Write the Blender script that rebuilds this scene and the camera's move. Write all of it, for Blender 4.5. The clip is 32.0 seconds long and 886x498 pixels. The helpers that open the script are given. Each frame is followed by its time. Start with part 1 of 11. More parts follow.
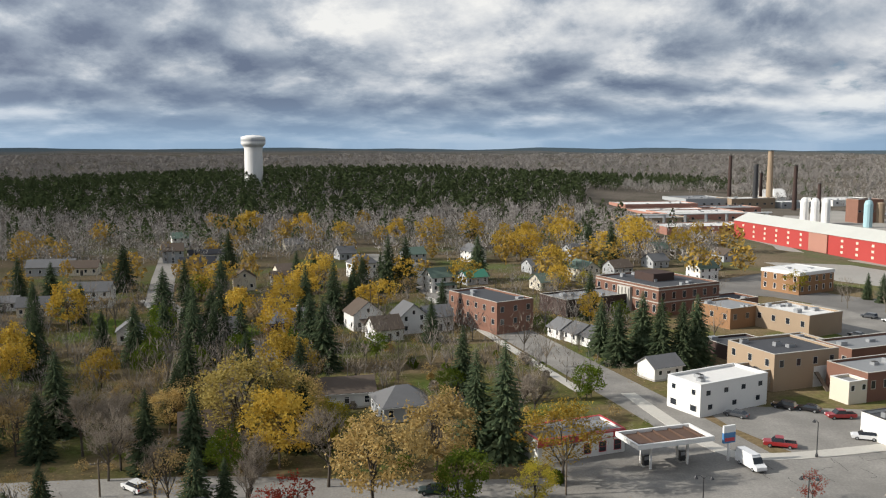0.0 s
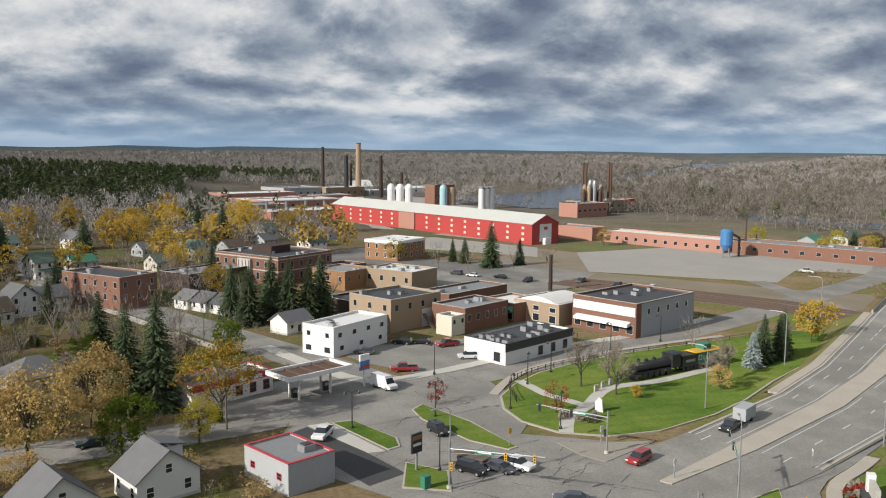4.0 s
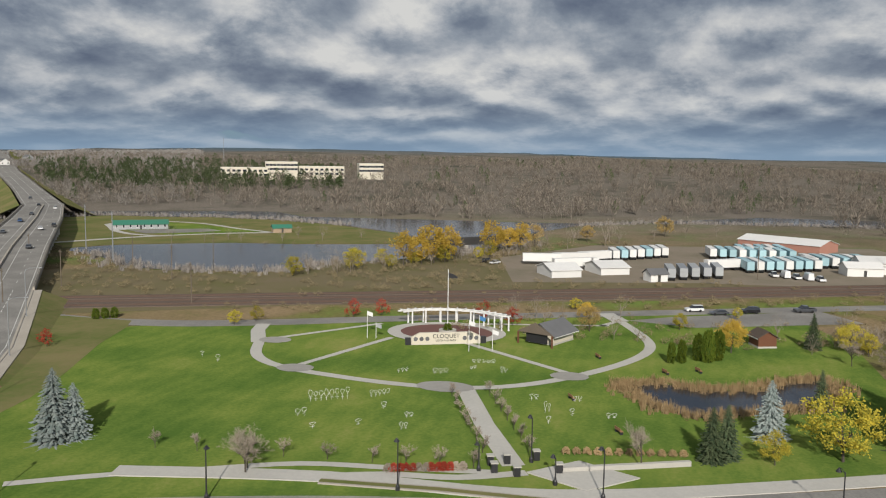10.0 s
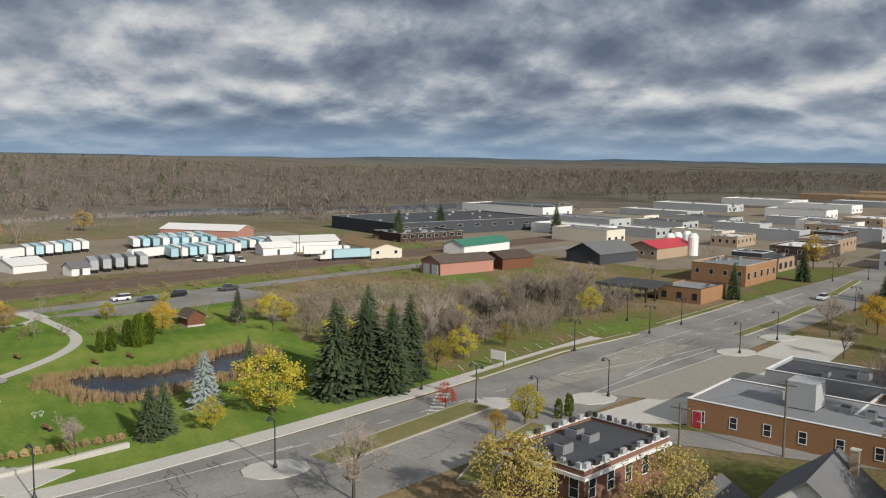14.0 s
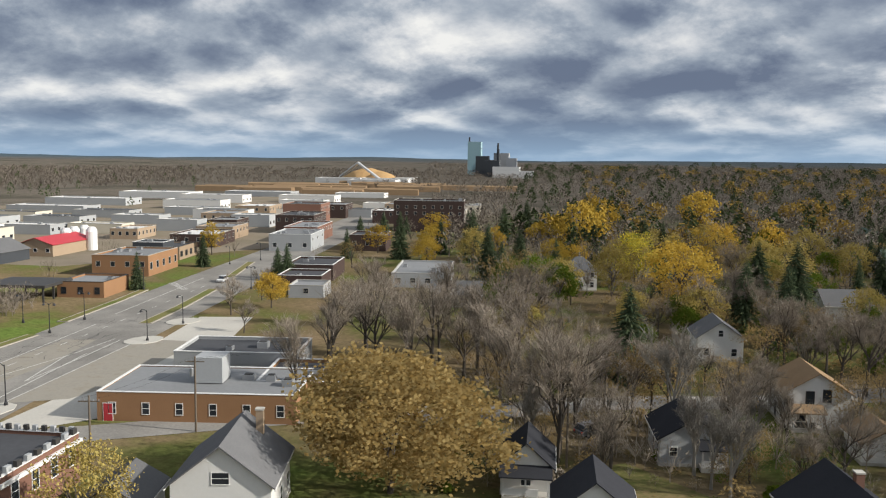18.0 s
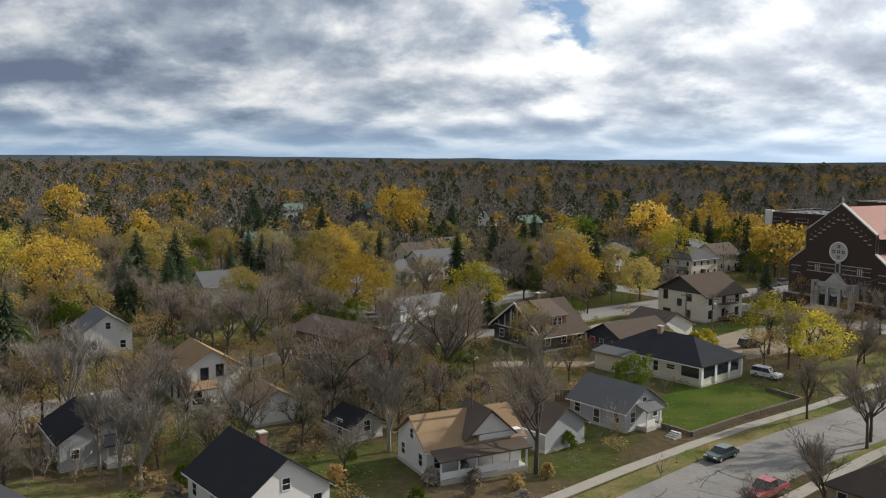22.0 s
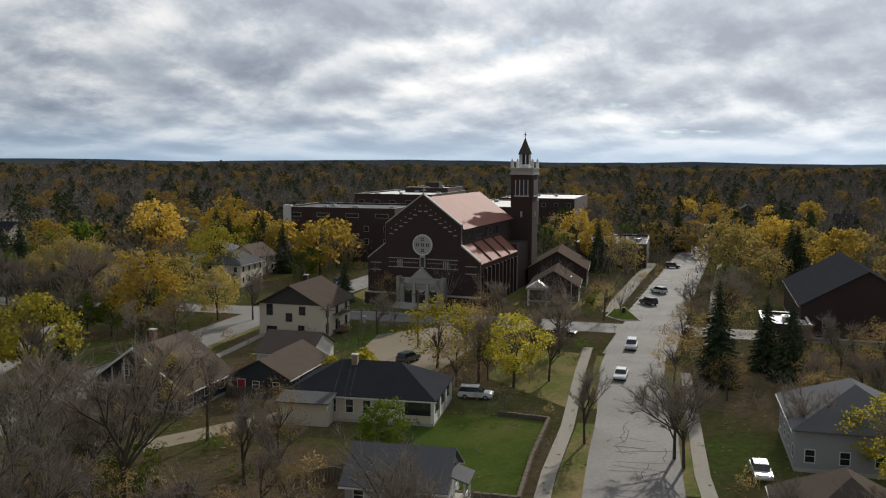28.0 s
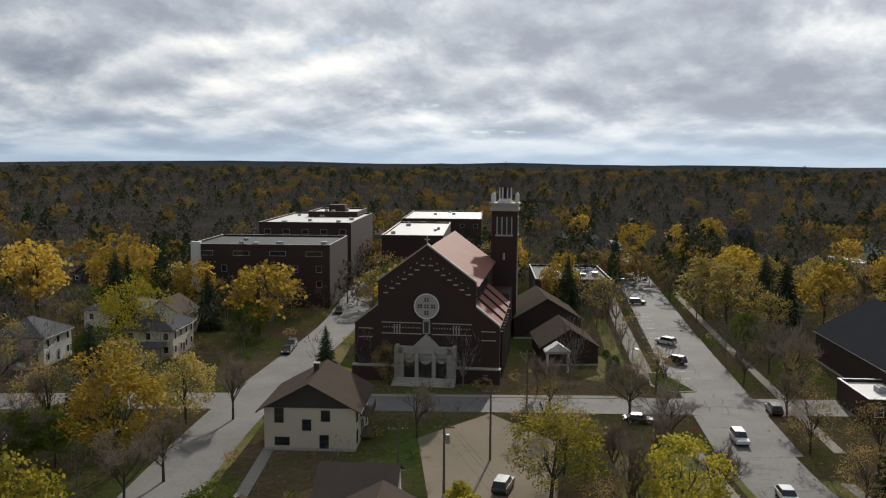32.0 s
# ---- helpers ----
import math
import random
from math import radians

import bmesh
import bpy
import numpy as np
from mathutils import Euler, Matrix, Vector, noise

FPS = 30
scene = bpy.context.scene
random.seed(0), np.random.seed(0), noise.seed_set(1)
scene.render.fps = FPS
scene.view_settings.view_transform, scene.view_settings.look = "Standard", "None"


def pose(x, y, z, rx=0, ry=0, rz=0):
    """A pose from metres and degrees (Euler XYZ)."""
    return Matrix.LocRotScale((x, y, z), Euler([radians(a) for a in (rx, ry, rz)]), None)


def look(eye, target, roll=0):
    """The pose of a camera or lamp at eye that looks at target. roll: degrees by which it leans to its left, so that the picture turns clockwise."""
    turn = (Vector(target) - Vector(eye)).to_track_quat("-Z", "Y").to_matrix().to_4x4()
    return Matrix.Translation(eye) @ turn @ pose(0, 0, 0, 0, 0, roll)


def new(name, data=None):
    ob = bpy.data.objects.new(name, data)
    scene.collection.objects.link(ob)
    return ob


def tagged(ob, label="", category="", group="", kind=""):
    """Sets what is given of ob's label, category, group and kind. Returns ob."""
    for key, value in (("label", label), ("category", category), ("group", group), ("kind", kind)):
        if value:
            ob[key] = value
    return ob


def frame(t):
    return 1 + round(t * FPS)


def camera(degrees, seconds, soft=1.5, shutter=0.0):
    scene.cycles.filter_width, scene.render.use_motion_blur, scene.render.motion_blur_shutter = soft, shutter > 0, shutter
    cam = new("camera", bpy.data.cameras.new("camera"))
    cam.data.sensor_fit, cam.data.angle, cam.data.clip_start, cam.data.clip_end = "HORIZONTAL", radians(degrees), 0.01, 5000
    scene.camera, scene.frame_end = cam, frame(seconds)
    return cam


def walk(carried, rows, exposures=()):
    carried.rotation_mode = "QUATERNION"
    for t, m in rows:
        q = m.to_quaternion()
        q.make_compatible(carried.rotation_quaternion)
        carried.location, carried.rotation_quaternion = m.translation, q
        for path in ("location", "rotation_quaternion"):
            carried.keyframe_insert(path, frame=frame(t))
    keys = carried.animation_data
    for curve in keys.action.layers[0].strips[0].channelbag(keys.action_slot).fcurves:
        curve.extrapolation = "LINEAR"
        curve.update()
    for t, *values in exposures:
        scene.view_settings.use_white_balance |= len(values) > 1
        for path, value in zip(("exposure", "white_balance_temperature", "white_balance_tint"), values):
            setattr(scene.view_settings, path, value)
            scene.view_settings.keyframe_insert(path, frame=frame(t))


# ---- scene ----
# ---- camera and its flight ----
cam = camera(54.13, 32.0, 1.15)
PATH = [
    (0.0, 9.95, 11.83, 52.98, 8.626, -6.913, 0.044),
    (0.5, 8.04, 9.61, 51.69, 6.465, -6.927, 0.092),
    (1.0, 6.23, 7.53, 50.42, 3.282, -6.926, 0.162),
    (1.5, 4.57, 5.74, 49.19, 0.002, -6.924, 0.276),
    (2.0, 3.22, 4.26, 48.04, -3.361, -6.920, 0.384),
    (2.5, 2.23, 3.04, 47.02, -6.633, -6.939, 0.560),
    (3.0, 1.44, 2.05, 46.33, -10.023, -6.865, 0.600),
    (3.5, 0.84, 1.26, 45.87, -13.777, -6.801, 0.576),
    (4.0, 0.42, 0.67, 45.54, -18.081, -6.776, 0.544),
    (4.5, 0.18, 0.28, 45.23, -22.972, -6.767, 0.530),
    (5.0, 0.12, 0.08, 44.86, -28.242, -6.735, 0.583),
    (5.5, 0.07, -0.01, 44.43, -33.350, -6.690, 0.611),
    (6.0, 0.00, -0.00, 44.00, -38.107, -6.650, 0.630),
    (6.5, -0.02, 0.03, 43.51, -42.680, -6.591, 0.653),
    (7.0, 0.08, 0.09, 43.03, -47.274, -6.565, 0.688),
    (7.5, 0.24, 0.14, 42.49, -51.845, -6.509, 0.644),
    (8.0, 0.36, 0.20, 42.00, -56.402, -6.472, 0.681),
    (8.5, 0.35, 0.26, 41.50, -60.971, -6.430, 0.728),
    (9.0, 0.32, 0.28, 41.11, -65.531, -6.417, 0.744),
    (9.5, 0.30, 0.31, 40.73, -70.272, -6.402, 0.752),
    (10.0, 0.36, 0.29, 40.33, -75.641, -6.352, 0.748),
    (10.5, 0.34, 0.33, 39.90, -81.019, -6.313, 0.764),
    (11.0, 0.30, 0.40, 39.46, -86.362, -6.266, 0.783),
    (11.5, 0.30, 0.42, 38.97, -91.670, -6.206, 0.748),
    (12.0, 0.39, 0.42, 38.58, -96.257, -6.183, 0.709),
    (12.5, 0.45, 0.36, 38.26, -100.395, -6.156, 0.689),
    (13.0, 0.43, 0.33, 37.94, -104.526, -6.115, 0.657),
    (13.5, 0.41, 0.34, 37.66, -108.628, -6.084, 0.631),
    (14.0, 0.45, 0.31, 37.38, -112.642, -6.124, 0.636),
    (14.5, 0.53, 0.26, 37.12, -116.661, -6.153, 0.643),
    (15.0, 0.60, 0.21, 36.88, -120.842, -6.128, 0.645),
    (15.5, 0.63, 0.17, 36.65, -125.327, -6.062, 0.643),
    (16.0, 0.59, 0.16, 36.43, -130.155, -6.032, 0.637),
    (16.5, 0.57, 0.13, 36.27, -135.180, -6.009, 0.637),
    (17.0, 0.68, 0.01, 36.11, -140.352, -5.998, 0.726),
    (17.5, 0.72, -0.14, 35.95, -145.594, -5.998, 0.704),
    (18.0, 0.70, -0.17, 35.84, -150.915, -6.014, 0.678),
    (18.5, 0.67, -0.18, 35.71, -156.359, -6.007, 0.646),
    (19.0, 0.69, -0.23, 35.60, -161.828, -5.999, 0.591),
    (19.5, 0.64, -0.18, 35.50, -167.293, -5.997, 0.557),
    (20.0, 0.58, -0.18, 35.37, -172.751, -6.002, 0.535),
    (20.5, 0.55, -0.28, 35.21, -178.213, -6.015, 0.468),
    (21.0, 0.96, -0.41, 35.05, -182.830, -6.029, 0.453),
    (21.5, 1.81, -0.53, 34.94, -186.845, -6.041, 0.473),
    (22.0, 3.36, -1.20, 34.66, -191.265, -6.040, 0.434),
    (22.5, 5.50, -2.43, 34.36, -195.746, -6.020, 0.473),
    (23.0, 7.80, -4.40, 33.98, -200.034, -6.010, 0.409),
    (23.5, 9.93, -6.99, 33.52, -204.269, -5.950, 0.312),
    (24.0, 12.12, -10.12, 33.20, -208.563, -5.931, 0.278),
    (24.5, 13.65, -13.81, 32.88, -212.787, -5.938, 0.253),
    (25.0, 15.08, -18.31, 32.50, -217.270, -5.951, 0.257),
    (25.5, 15.68, -22.18, 32.28, -222.902, -5.942, 0.209),
    (26.0, 16.29, -27.62, 32.09, -227.164, -5.887, 0.248),
    (26.5, 16.82, -34.07, 31.95, -229.373, -5.845, 0.296),
    (27.0, 17.19, -40.97, 31.88, -230.002, -5.813, 0.327),
    (27.5, 17.30, -47.75, 31.90, -229.996, -5.792, 0.354),
    (28.0, 17.07, -53.84, 32.05, -230.084, -5.826, 0.365),
    (28.5, 16.72, -60.09, 32.33, -230.104, -5.854, 0.362),
    (29.0, 16.15, -66.64, 32.87, -230.126, -5.820, 0.364),
    (29.5, 15.48, -73.13, 33.52, -230.069, -5.754, 0.324),
    (30.0, 14.87, -79.46, 34.35, -230.009, -5.677, 0.254),
    (30.5, 13.92, -86.23, 35.29, -230.684, -5.574, 0.260),
    (31.0, 12.66, -92.45, 36.72, -233.061, -5.587, 0.304),
    (31.5, 10.95, -98.69, 38.36, -236.912, -5.626, 0.386),
    (32.0, 9.51, -104.64, 39.56, -242.265, -5.793, 0.391),
]


def aim(x, y, z, yaw, pitch, roll):
    a, b = radians(yaw), radians(pitch)
    way = Vector((-math.sin(a) * math.cos(b), math.cos(a) * math.cos(b), math.sin(b)))
    return look((x, y, z), Vector((x, y, z)) + 10 * way, roll)


EXPOSURES = [(0, 0.32), (3, 0.24), (6, 0.08), (9, -0.1), (11, -0.15), (15, 0.05), (19, 0.36), (21, 0.38), (24, 0.15), (28, -0.15), (32, -0.22)]
walk(cam, [(t, aim(*p)) for t, *p in PATH], EXPOSURES)

# ---- daylight ----
SUN_WAY = Vector((-0.965, -0.26, 0.0)).normalized()
SUN_UP = radians(27)
sun_dir = Vector((SUN_WAY.x * math.cos(SUN_UP), SUN_WAY.y * math.cos(SUN_UP), math.sin(SUN_UP)))
sun = new("sun", bpy.data.lights.new("sun", "SUN"))
sun.data.energy, sun.data.angle, sun.data.color = 4.8, radians(1.0), (1.0, 0.95, 0.865)
sun.matrix_world = look(sun_dir * 100, (0, 0, 0))


def nodes_of(tree):
    tree.nodes.clear()

    def add(kind, **values):
        n = tree.nodes.new(kind)
        for key, value in values.items():
            if key in n.inputs:
                n.inputs[key].default_value = value
            else:
                setattr(n, key, value)
        return n

    return add, tree.links.new


world = bpy.data.worlds.new("sky")
scene.world = world
world.use_nodes = True
add, link = nodes_of(world.node_tree)


def ramp(add, stops, mode="LINEAR"):
    n = add("ShaderNodeValToRGB")
    n.color_ramp.interpolation = mode
    e = n.color_ramp.elements
    e[0].position, e[0].color = stops[0][0], (*stops[0][1], 1)
    e[1].position, e[1].color = stops[-1][0], (*stops[-1][1], 1)
    for at, col in stops[1:-1]:
        e.new(at).color = (*col, 1)
    return n


def math_node(add, link, op, a, b=None, clamp=False):
    n = add("ShaderNodeMath", operation=op, use_clamp=clamp)
    for i, v in enumerate((a, b)):
        if v is None:
            continue
        if isinstance(v, (int, float)):
            n.inputs[i].default_value = v
        else:
            link(v, n.inputs[i])
    return n.outputs[0]


def mixed(add, link, fac, a, b, blend="MIX"):
    n = add("ShaderNodeMix", data_type="RGBA", blend_type=blend)
    for i, v in ((0, fac), (6, a), (7, b)):
        if isinstance(v, (int, float)):
            n.inputs[i].default_value = v
        elif isinstance(v, tuple):
            n.inputs[i].default_value = (*v, 1)
        else:
            link(v, n.inputs[i])
    return n.outputs[2]


where = add("ShaderNodeTexCoord").outputs["Generated"]
xyz = add("ShaderNodeSeparateXYZ")
link(where, xyz.inputs[0])
up = math_node(add, link, "MAXIMUM", xyz.outputs[2], 0.0)
deep = math_node(add, link, "ADD", up, 0.05)


def deck(depth, rise):
    """Where a direction meets the curved cloud deck, whose heaps crowd together towards the horizon."""
    at = add("ShaderNodeCombineXYZ")
    near = math_node(add, link, "POWER", depth, 0.27)
    link(math_node(add, link, "DIVIDE", xyz.outputs[0], near), at.inputs[0])
    link(math_node(add, link, "DIVIDE", xyz.outputs[1], near), at.inputs[1])
    link(math_node(add, link, "MULTIPLY", rise, 1.2), at.inputs[2])
    return at.outputs[0]


def density(vector):
    """How thick the cloud deck is along a direction: broad banks, heaped cells and ragged edges."""
    banks = add("ShaderNodeTexNoise", Scale=1.5, Detail=3.0, Roughness=0.5)
    puffs = add("ShaderNodeTexNoise", Scale=3.6, Detail=11.0, Roughness=0.6, Distortion=0.1)
    heaps = add("ShaderNodeTexVoronoi", feature="SMOOTH_F1", Scale=6.5)
    heaps.inputs["Smoothness"].default_value = 0.35
    for n in (puffs, banks):
        link(vector, n.inputs["Vector"])
    bent = add("ShaderNodeVectorMath", operation="MULTIPLY_ADD")
    link(puffs.outputs["Color"], bent.inputs[0])
    bent.inputs[1].default_value = (0.2, 0.2, 0.2)
    link(vector, bent.inputs[2])
    link(bent.outputs[0], heaps.inputs["Vector"])
    both = math_node(add, link, "ADD", math_node(add, link, "MULTIPLY", puffs.outputs[0], 0.56), math_node(add, link, "MULTIPLY", banks.outputs[0], 0.6))
    return math_node(add, link, "SUBTRACT", both, math_node(add, link, "MULTIPLY", heaps.outputs["Distance"], 0.20))


# the tops of the clouds are lit and their flat bases are dark: compare with the deck a little higher
cover = density(deck(deep, up))
higher = density(deck(math_node(add, link, "MULTIPLY", deep, 1.16), math_node(add, link, "ADD", up, 0.015)))
top_light = math_node(add, link, "MULTIPLY", math_node(add, link, "SUBTRACT", cover, higher), 4.6)
thick = math_node(add, link, "MULTIPLY", math_node(add, link, "SUBTRACT", 0.467, cover), 2.2)
shade = math_node(add, link, "ADD", math_node(add, link, "ADD", top_light, thick), 0.49, True)
cloud = ramp(add, [(0.0, (0.15, 0.19, 0.275)), (0.25, (0.24, 0.29, 0.375)), (0.48, (0.38, 0.435, 0.51)), (0.72, (0.64, 0.67, 0.71)), (1.0, (0.92, 0.92, 0.90))])
link(shade, cloud.inputs[0])
veil = ramp(add, [(0.28, (0, 0, 0)), (0.325, (1, 1, 1))])
link(cover, veil.inputs[0])
air = add("ShaderNodeTexSky", sky_type="NISHITA", sun_disc=False, sun_elevation=SUN_UP, sun_rotation=math.atan2(SUN_WAY.x, SUN_WAY.y), altitude=350.0)
blue = mixed(add, link, 1.0, air.outputs[0], (0.036, 0.052, 0.074), "MULTIPLY")
sky = mixed(add, link, veil.outputs[0], blue, cloud.outputs[0])
low = ramp(add, [(0.0, (0.85, 0.85, 0.85)), (0.02, (0.5, 0.5, 0.5)), (0.045, (0.14, 0.14, 0.14)), (0.08, (0, 0, 0))])
link(up, low.inputs[0])
sky = mixed(add, link, low.outputs[0], sky, (0.32, 0.47, 0.65))
# the cloud deck glows round the hidden sun
facing = add("ShaderNodeVectorMath", operation="DOT_PRODUCT")
link(where, facing.inputs[0])
facing.inputs[1].default_value = sun_dir
glow = math_node(add, link, "POWER", math_node(add, link, "MAXIMUM", facing.outputs["Value"], 0.0), 2.5)
gain = math_node(add, link, "ADD", math_node(add, link, "MULTIPLY", glow, 0.85), 0.77)
sky = mixed(add, link, 1.0, sky, gain, "MULTIPLY")
sky = mixed(add, link, math_node(add, link, "MULTIPLY", glow, 0.36, True), sky, (1.0, 0.98, 0.94))
back = add("ShaderNodeBackground", Strength=1.0)
link(sky, back.inputs[0])
link(back.outputs[0], add("ShaderNodeOutputWorld").inputs[0])

# ---- materials ----
def material(name, colour, rough=0.8, grain=6.0, vary=0.25, coarse=0.4, bump=0.0, metal=0.0, second=None, share=0.5, each=0.0, coat=0.0):
    """A surface with fine grain and coarse stains; second: a colour that shows in patches; each: how far one piece differs from the next."""
    m = bpy.data.materials.new(name)
    m.use_nodes = True
    add, link = nodes_of(m.node_tree)
    at = add("ShaderNodeTexCoord").outputs["Object"]
    fine = add("ShaderNodeTexNoise", Scale=grain, Detail=6.0, Roughness=0.65)
    wide_noise = add("ShaderNodeTexNoise", Scale=coarse, Detail=4.0, Roughness=0.6)
    link(at, fine.inputs["Vector"])
    link(at, wide_noise.inputs["Vector"])
    col = tuple(colour)
    if second:
        edge = ramp(add, [(max(0.0, 1 - share - 0.12), (0, 0, 0)), (min(1.0, 1 - share + 0.12), (1, 1, 1))])
        blend = math_node(add, link, "ADD", math_node(add, link, "MULTIPLY", fine.outputs[0], 0.35), math_node(add, link, "MULTIPLY", wide_noise.outputs[0], 0.65))
        link(blend, edge.inputs[0])
        col = mixed(add, link, edge.outputs[0], col, tuple(second))
    tone = math_node(add, link, "ADD", math_node(add, link, "MULTIPLY", fine.outputs[0], 1.1 * vary), math_node(add, link, "MULTIPLY", wide_noise.outputs[0], 0.9 * vary))
    tone = math_node(add, link, "ADD", tone, 1 - vary)
    if each:
        one = add("ShaderNodeObjectInfo").outputs["Random"]
        tone = math_node(add, link, "MULTIPLY", tone, math_node(add, link, "ADD", math_node(add, link, "MULTIPLY", one, 2 * each), 1 - each))
    col = mixed(add, link, 1.0, col, tone, "MULTIPLY")
    skin = add("ShaderNodeBsdfPrincipled", Roughness=rough, Metallic=metal)
    if rough > 0.72 and not metal:
        skin.inputs["Specular IOR Level"].default_value = 0.0 if rough >= 0.9 else 0.2
    if coat:
        skin.inputs["Coat Weight"].default_value = coat
    link(col, skin.inputs["Base Color"])
    if bump:
        relief = add("ShaderNodeBump", Strength=bump, Distance=0.05)
        link(fine.outputs[0], relief.inputs["Height"])
        link(relief.outputs[0], skin.inputs["Normal"])
    link(skin.outputs[0], add("ShaderNodeOutputMaterial").inputs[0])
    return m


def leaf_material(name, first, second, passing=0.35, rough=0.7):
    """Leaves, needles or twigs: each island of the mesh has a tone of its own."""
    m = bpy.data.materials.new(name)
    m.use_nodes = True
    add, link = nodes_of(m.node_tree)
    island = add("ShaderNodeNewGeometry").outputs["Random Per Island"]
    one = add("ShaderNodeObjectInfo").outputs["Random"]
    col = mixed(add, link, island, tuple(first), tuple(second))
    tone = math_node(add, link, "ADD", math_node(add, link, "MULTIPLY", one, 0.5), 0.75)
    col = mixed(add, link, 1.0, col, tone, "MULTIPLY")
    dull = add("ShaderNodeBsdfDiffuse", Roughness=rough)
    link(col, dull.inputs[0])
    out = dull.outputs[0]
    if passing:
        thin = add("ShaderNodeBsdfTranslucent")
        link(col, thin.inputs[0])
        both = add("ShaderNodeMixShader", Fac=passing)
        link(out, both.inputs[1])
        link(thin.outputs[0], both.inputs[2])
        out = both.outputs[0]
    link(out, add("ShaderNodeOutputMaterial").inputs[0])
    return m




def lawn_material():
    """Mown grass: broad lighter and darker areas, curved mowing lines and fine grain."""
    m = bpy.data.materials.new("mown_lawn")
    m.use_nodes = True
    add, link = nodes_of(m.node_tree)
    at = add("ShaderNodeTexCoord").outputs["Object"]
    wide_noise = add("ShaderNodeTexNoise", Scale=0.05, Detail=5.0, Roughness=0.6)
    fine = add("ShaderNodeTexNoise", Scale=1.6, Detail=6.0, Roughness=0.7)
    lines = add("ShaderNodeTexWave", wave_type="RINGS", Scale=0.09, Distortion=9.0, Detail=2.0)
    lines.inputs["Detail Scale"].default_value = 0.6
    for n in (wide_noise, fine, lines):
        link(at, n.inputs["Vector"])
    mix = math_node(add, link, "ADD", math_node(add, link, "MULTIPLY", wide_noise.outputs[0], 0.6), math_node(add, link, "MULTIPLY", fine.outputs[0], 0.28))
    mix = math_node(add, link, "ADD", mix, math_node(add, link, "MULTIPLY", lines.outputs["Fac"], 0.03))
    tone = ramp(add, [(0.34, (0.046, 0.084, 0.017)), (0.43, (0.072, 0.110, 0.023)), (0.51, (0.100, 0.132, 0.029)), (0.62, (0.150, 0.152, 0.050))])
    link(mix, tone.inputs[0])
    skin = add("ShaderNodeBsdfDiffuse", Roughness=0.8)
    link(tone.outputs[0], skin.inputs[0])
    link(skin.outputs[0], add("ShaderNodeOutputMaterial").inputs[0])
    return m


LAWN = lawn_material()
LITTER_LAWN = material("lawn_with_fallen_leaves", (0.085, 0.105, 0.03), 0.95, 1.6, 0.5, 0.12, 0.0, second=(0.165, 0.125, 0.065), share=0.5)
ROUGH_GRASS = material("dry_grass", (0.21, 0.18, 0.085), 0.95, 0.7, 0.4, 0.06, 0.0, second=(0.105, 0.125, 0.04), share=0.5)
ROUGH_BROWN = material("brown_rough_ground", (0.185, 0.15, 0.095), 0.95, 0.6, 0.45, 0.05, 0.0, second=(0.125, 0.115, 0.055), share=0.5)
DIRT = material("gravel_and_dirt", (0.24, 0.20, 0.155), 0.95, 0.8, 0.35, 0.05, 0.0, second=(0.15, 0.135, 0.095), share=0.45)
GRAVEL = material("pale_gravel_yard", (0.30, 0.285, 0.26), 0.95, 0.8, 0.3, 0.05)
ASPHALT = material("worn_asphalt", (0.20, 0.19, 0.175), 0.9, 2.5, 0.38, 0.09, 0.2, second=(0.26, 0.247, 0.226), share=0.45)
STREET = material("grey_street_asphalt", (0.145, 0.138, 0.128), 0.86, 2.5, 0.4, 0.09, 0.2, second=(0.185, 0.176, 0.163), share=0.45)
DARK_ASPHALT = material("fresh_asphalt", (0.055, 0.055, 0.056), 0.85, 2.5, 0.3, 0.1, 0.2)
CONCRETE = material("pale_concrete", (0.43, 0.41, 0.37), 0.9, 2.0, 0.3, 0.12, 0.1)
KERB = material("concrete_kerb", (0.36, 0.325, 0.275), 0.9, 2.0, 0.3, 0.2)
WORN_CONCRETE = material("worn_concrete", (0.27, 0.25, 0.215), 0.9, 2.0, 0.35, 0.3, 0.1, second=(0.17, 0.14, 0.095), share=0.35)
PAINT = material("road_paint", (0.50, 0.49, 0.46), 0.8, 3.0, 0.35, 0.3)
PLAZA = material("red_paving", (0.15, 0.075, 0.062), 0.85, 2.0, 0.25, 0.2)
BALLAST = material("rail_ballast", (0.13, 0.10, 0.082), 0.95, 1.2, 0.4, 0.06)
RUST = material("rusty_steel", (0.11, 0.065, 0.045), 0.7, 4.0, 0.4, 0.5, 0, 0.3)
WHITE = material("white_siding", (0.62, 0.61, 0.585), 0.7, 3.0, 0.12, 0.25, each=0.06)
CREAM = material("cream_siding", (0.56, 0.51, 0.41), 0.7, 3.0, 0.14, 0.25)
GREY_WALL = material("grey_siding", (0.33, 0.34, 0.345), 0.75, 3.0, 0.16, 0.25, each=0.1)
DARK_WALL = material("dark_siding", (0.05, 0.055, 0.062), 0.75, 3.0, 0.2, 0.25)
TAN_WALL = material("tan_brick_wall", (0.30, 0.225, 0.155), 0.85, 4.0, 0.25, 0.2, each=0.1)
BRICK = material("red_brick", (0.19, 0.10, 0.072), 0.85, 6.0, 0.3, 0.2, 0.2, each=0.1)
DARK_BRICK = material("dark_brown_brick", (0.056, 0.037, 0.032), 0.85, 6.0, 0.3, 0.2, 0.2, each=0.08)
ORANGE_BRICK = material("orange_brick", (0.27, 0.15, 0.078), 0.85, 6.0, 0.3, 0.2, 0.1)
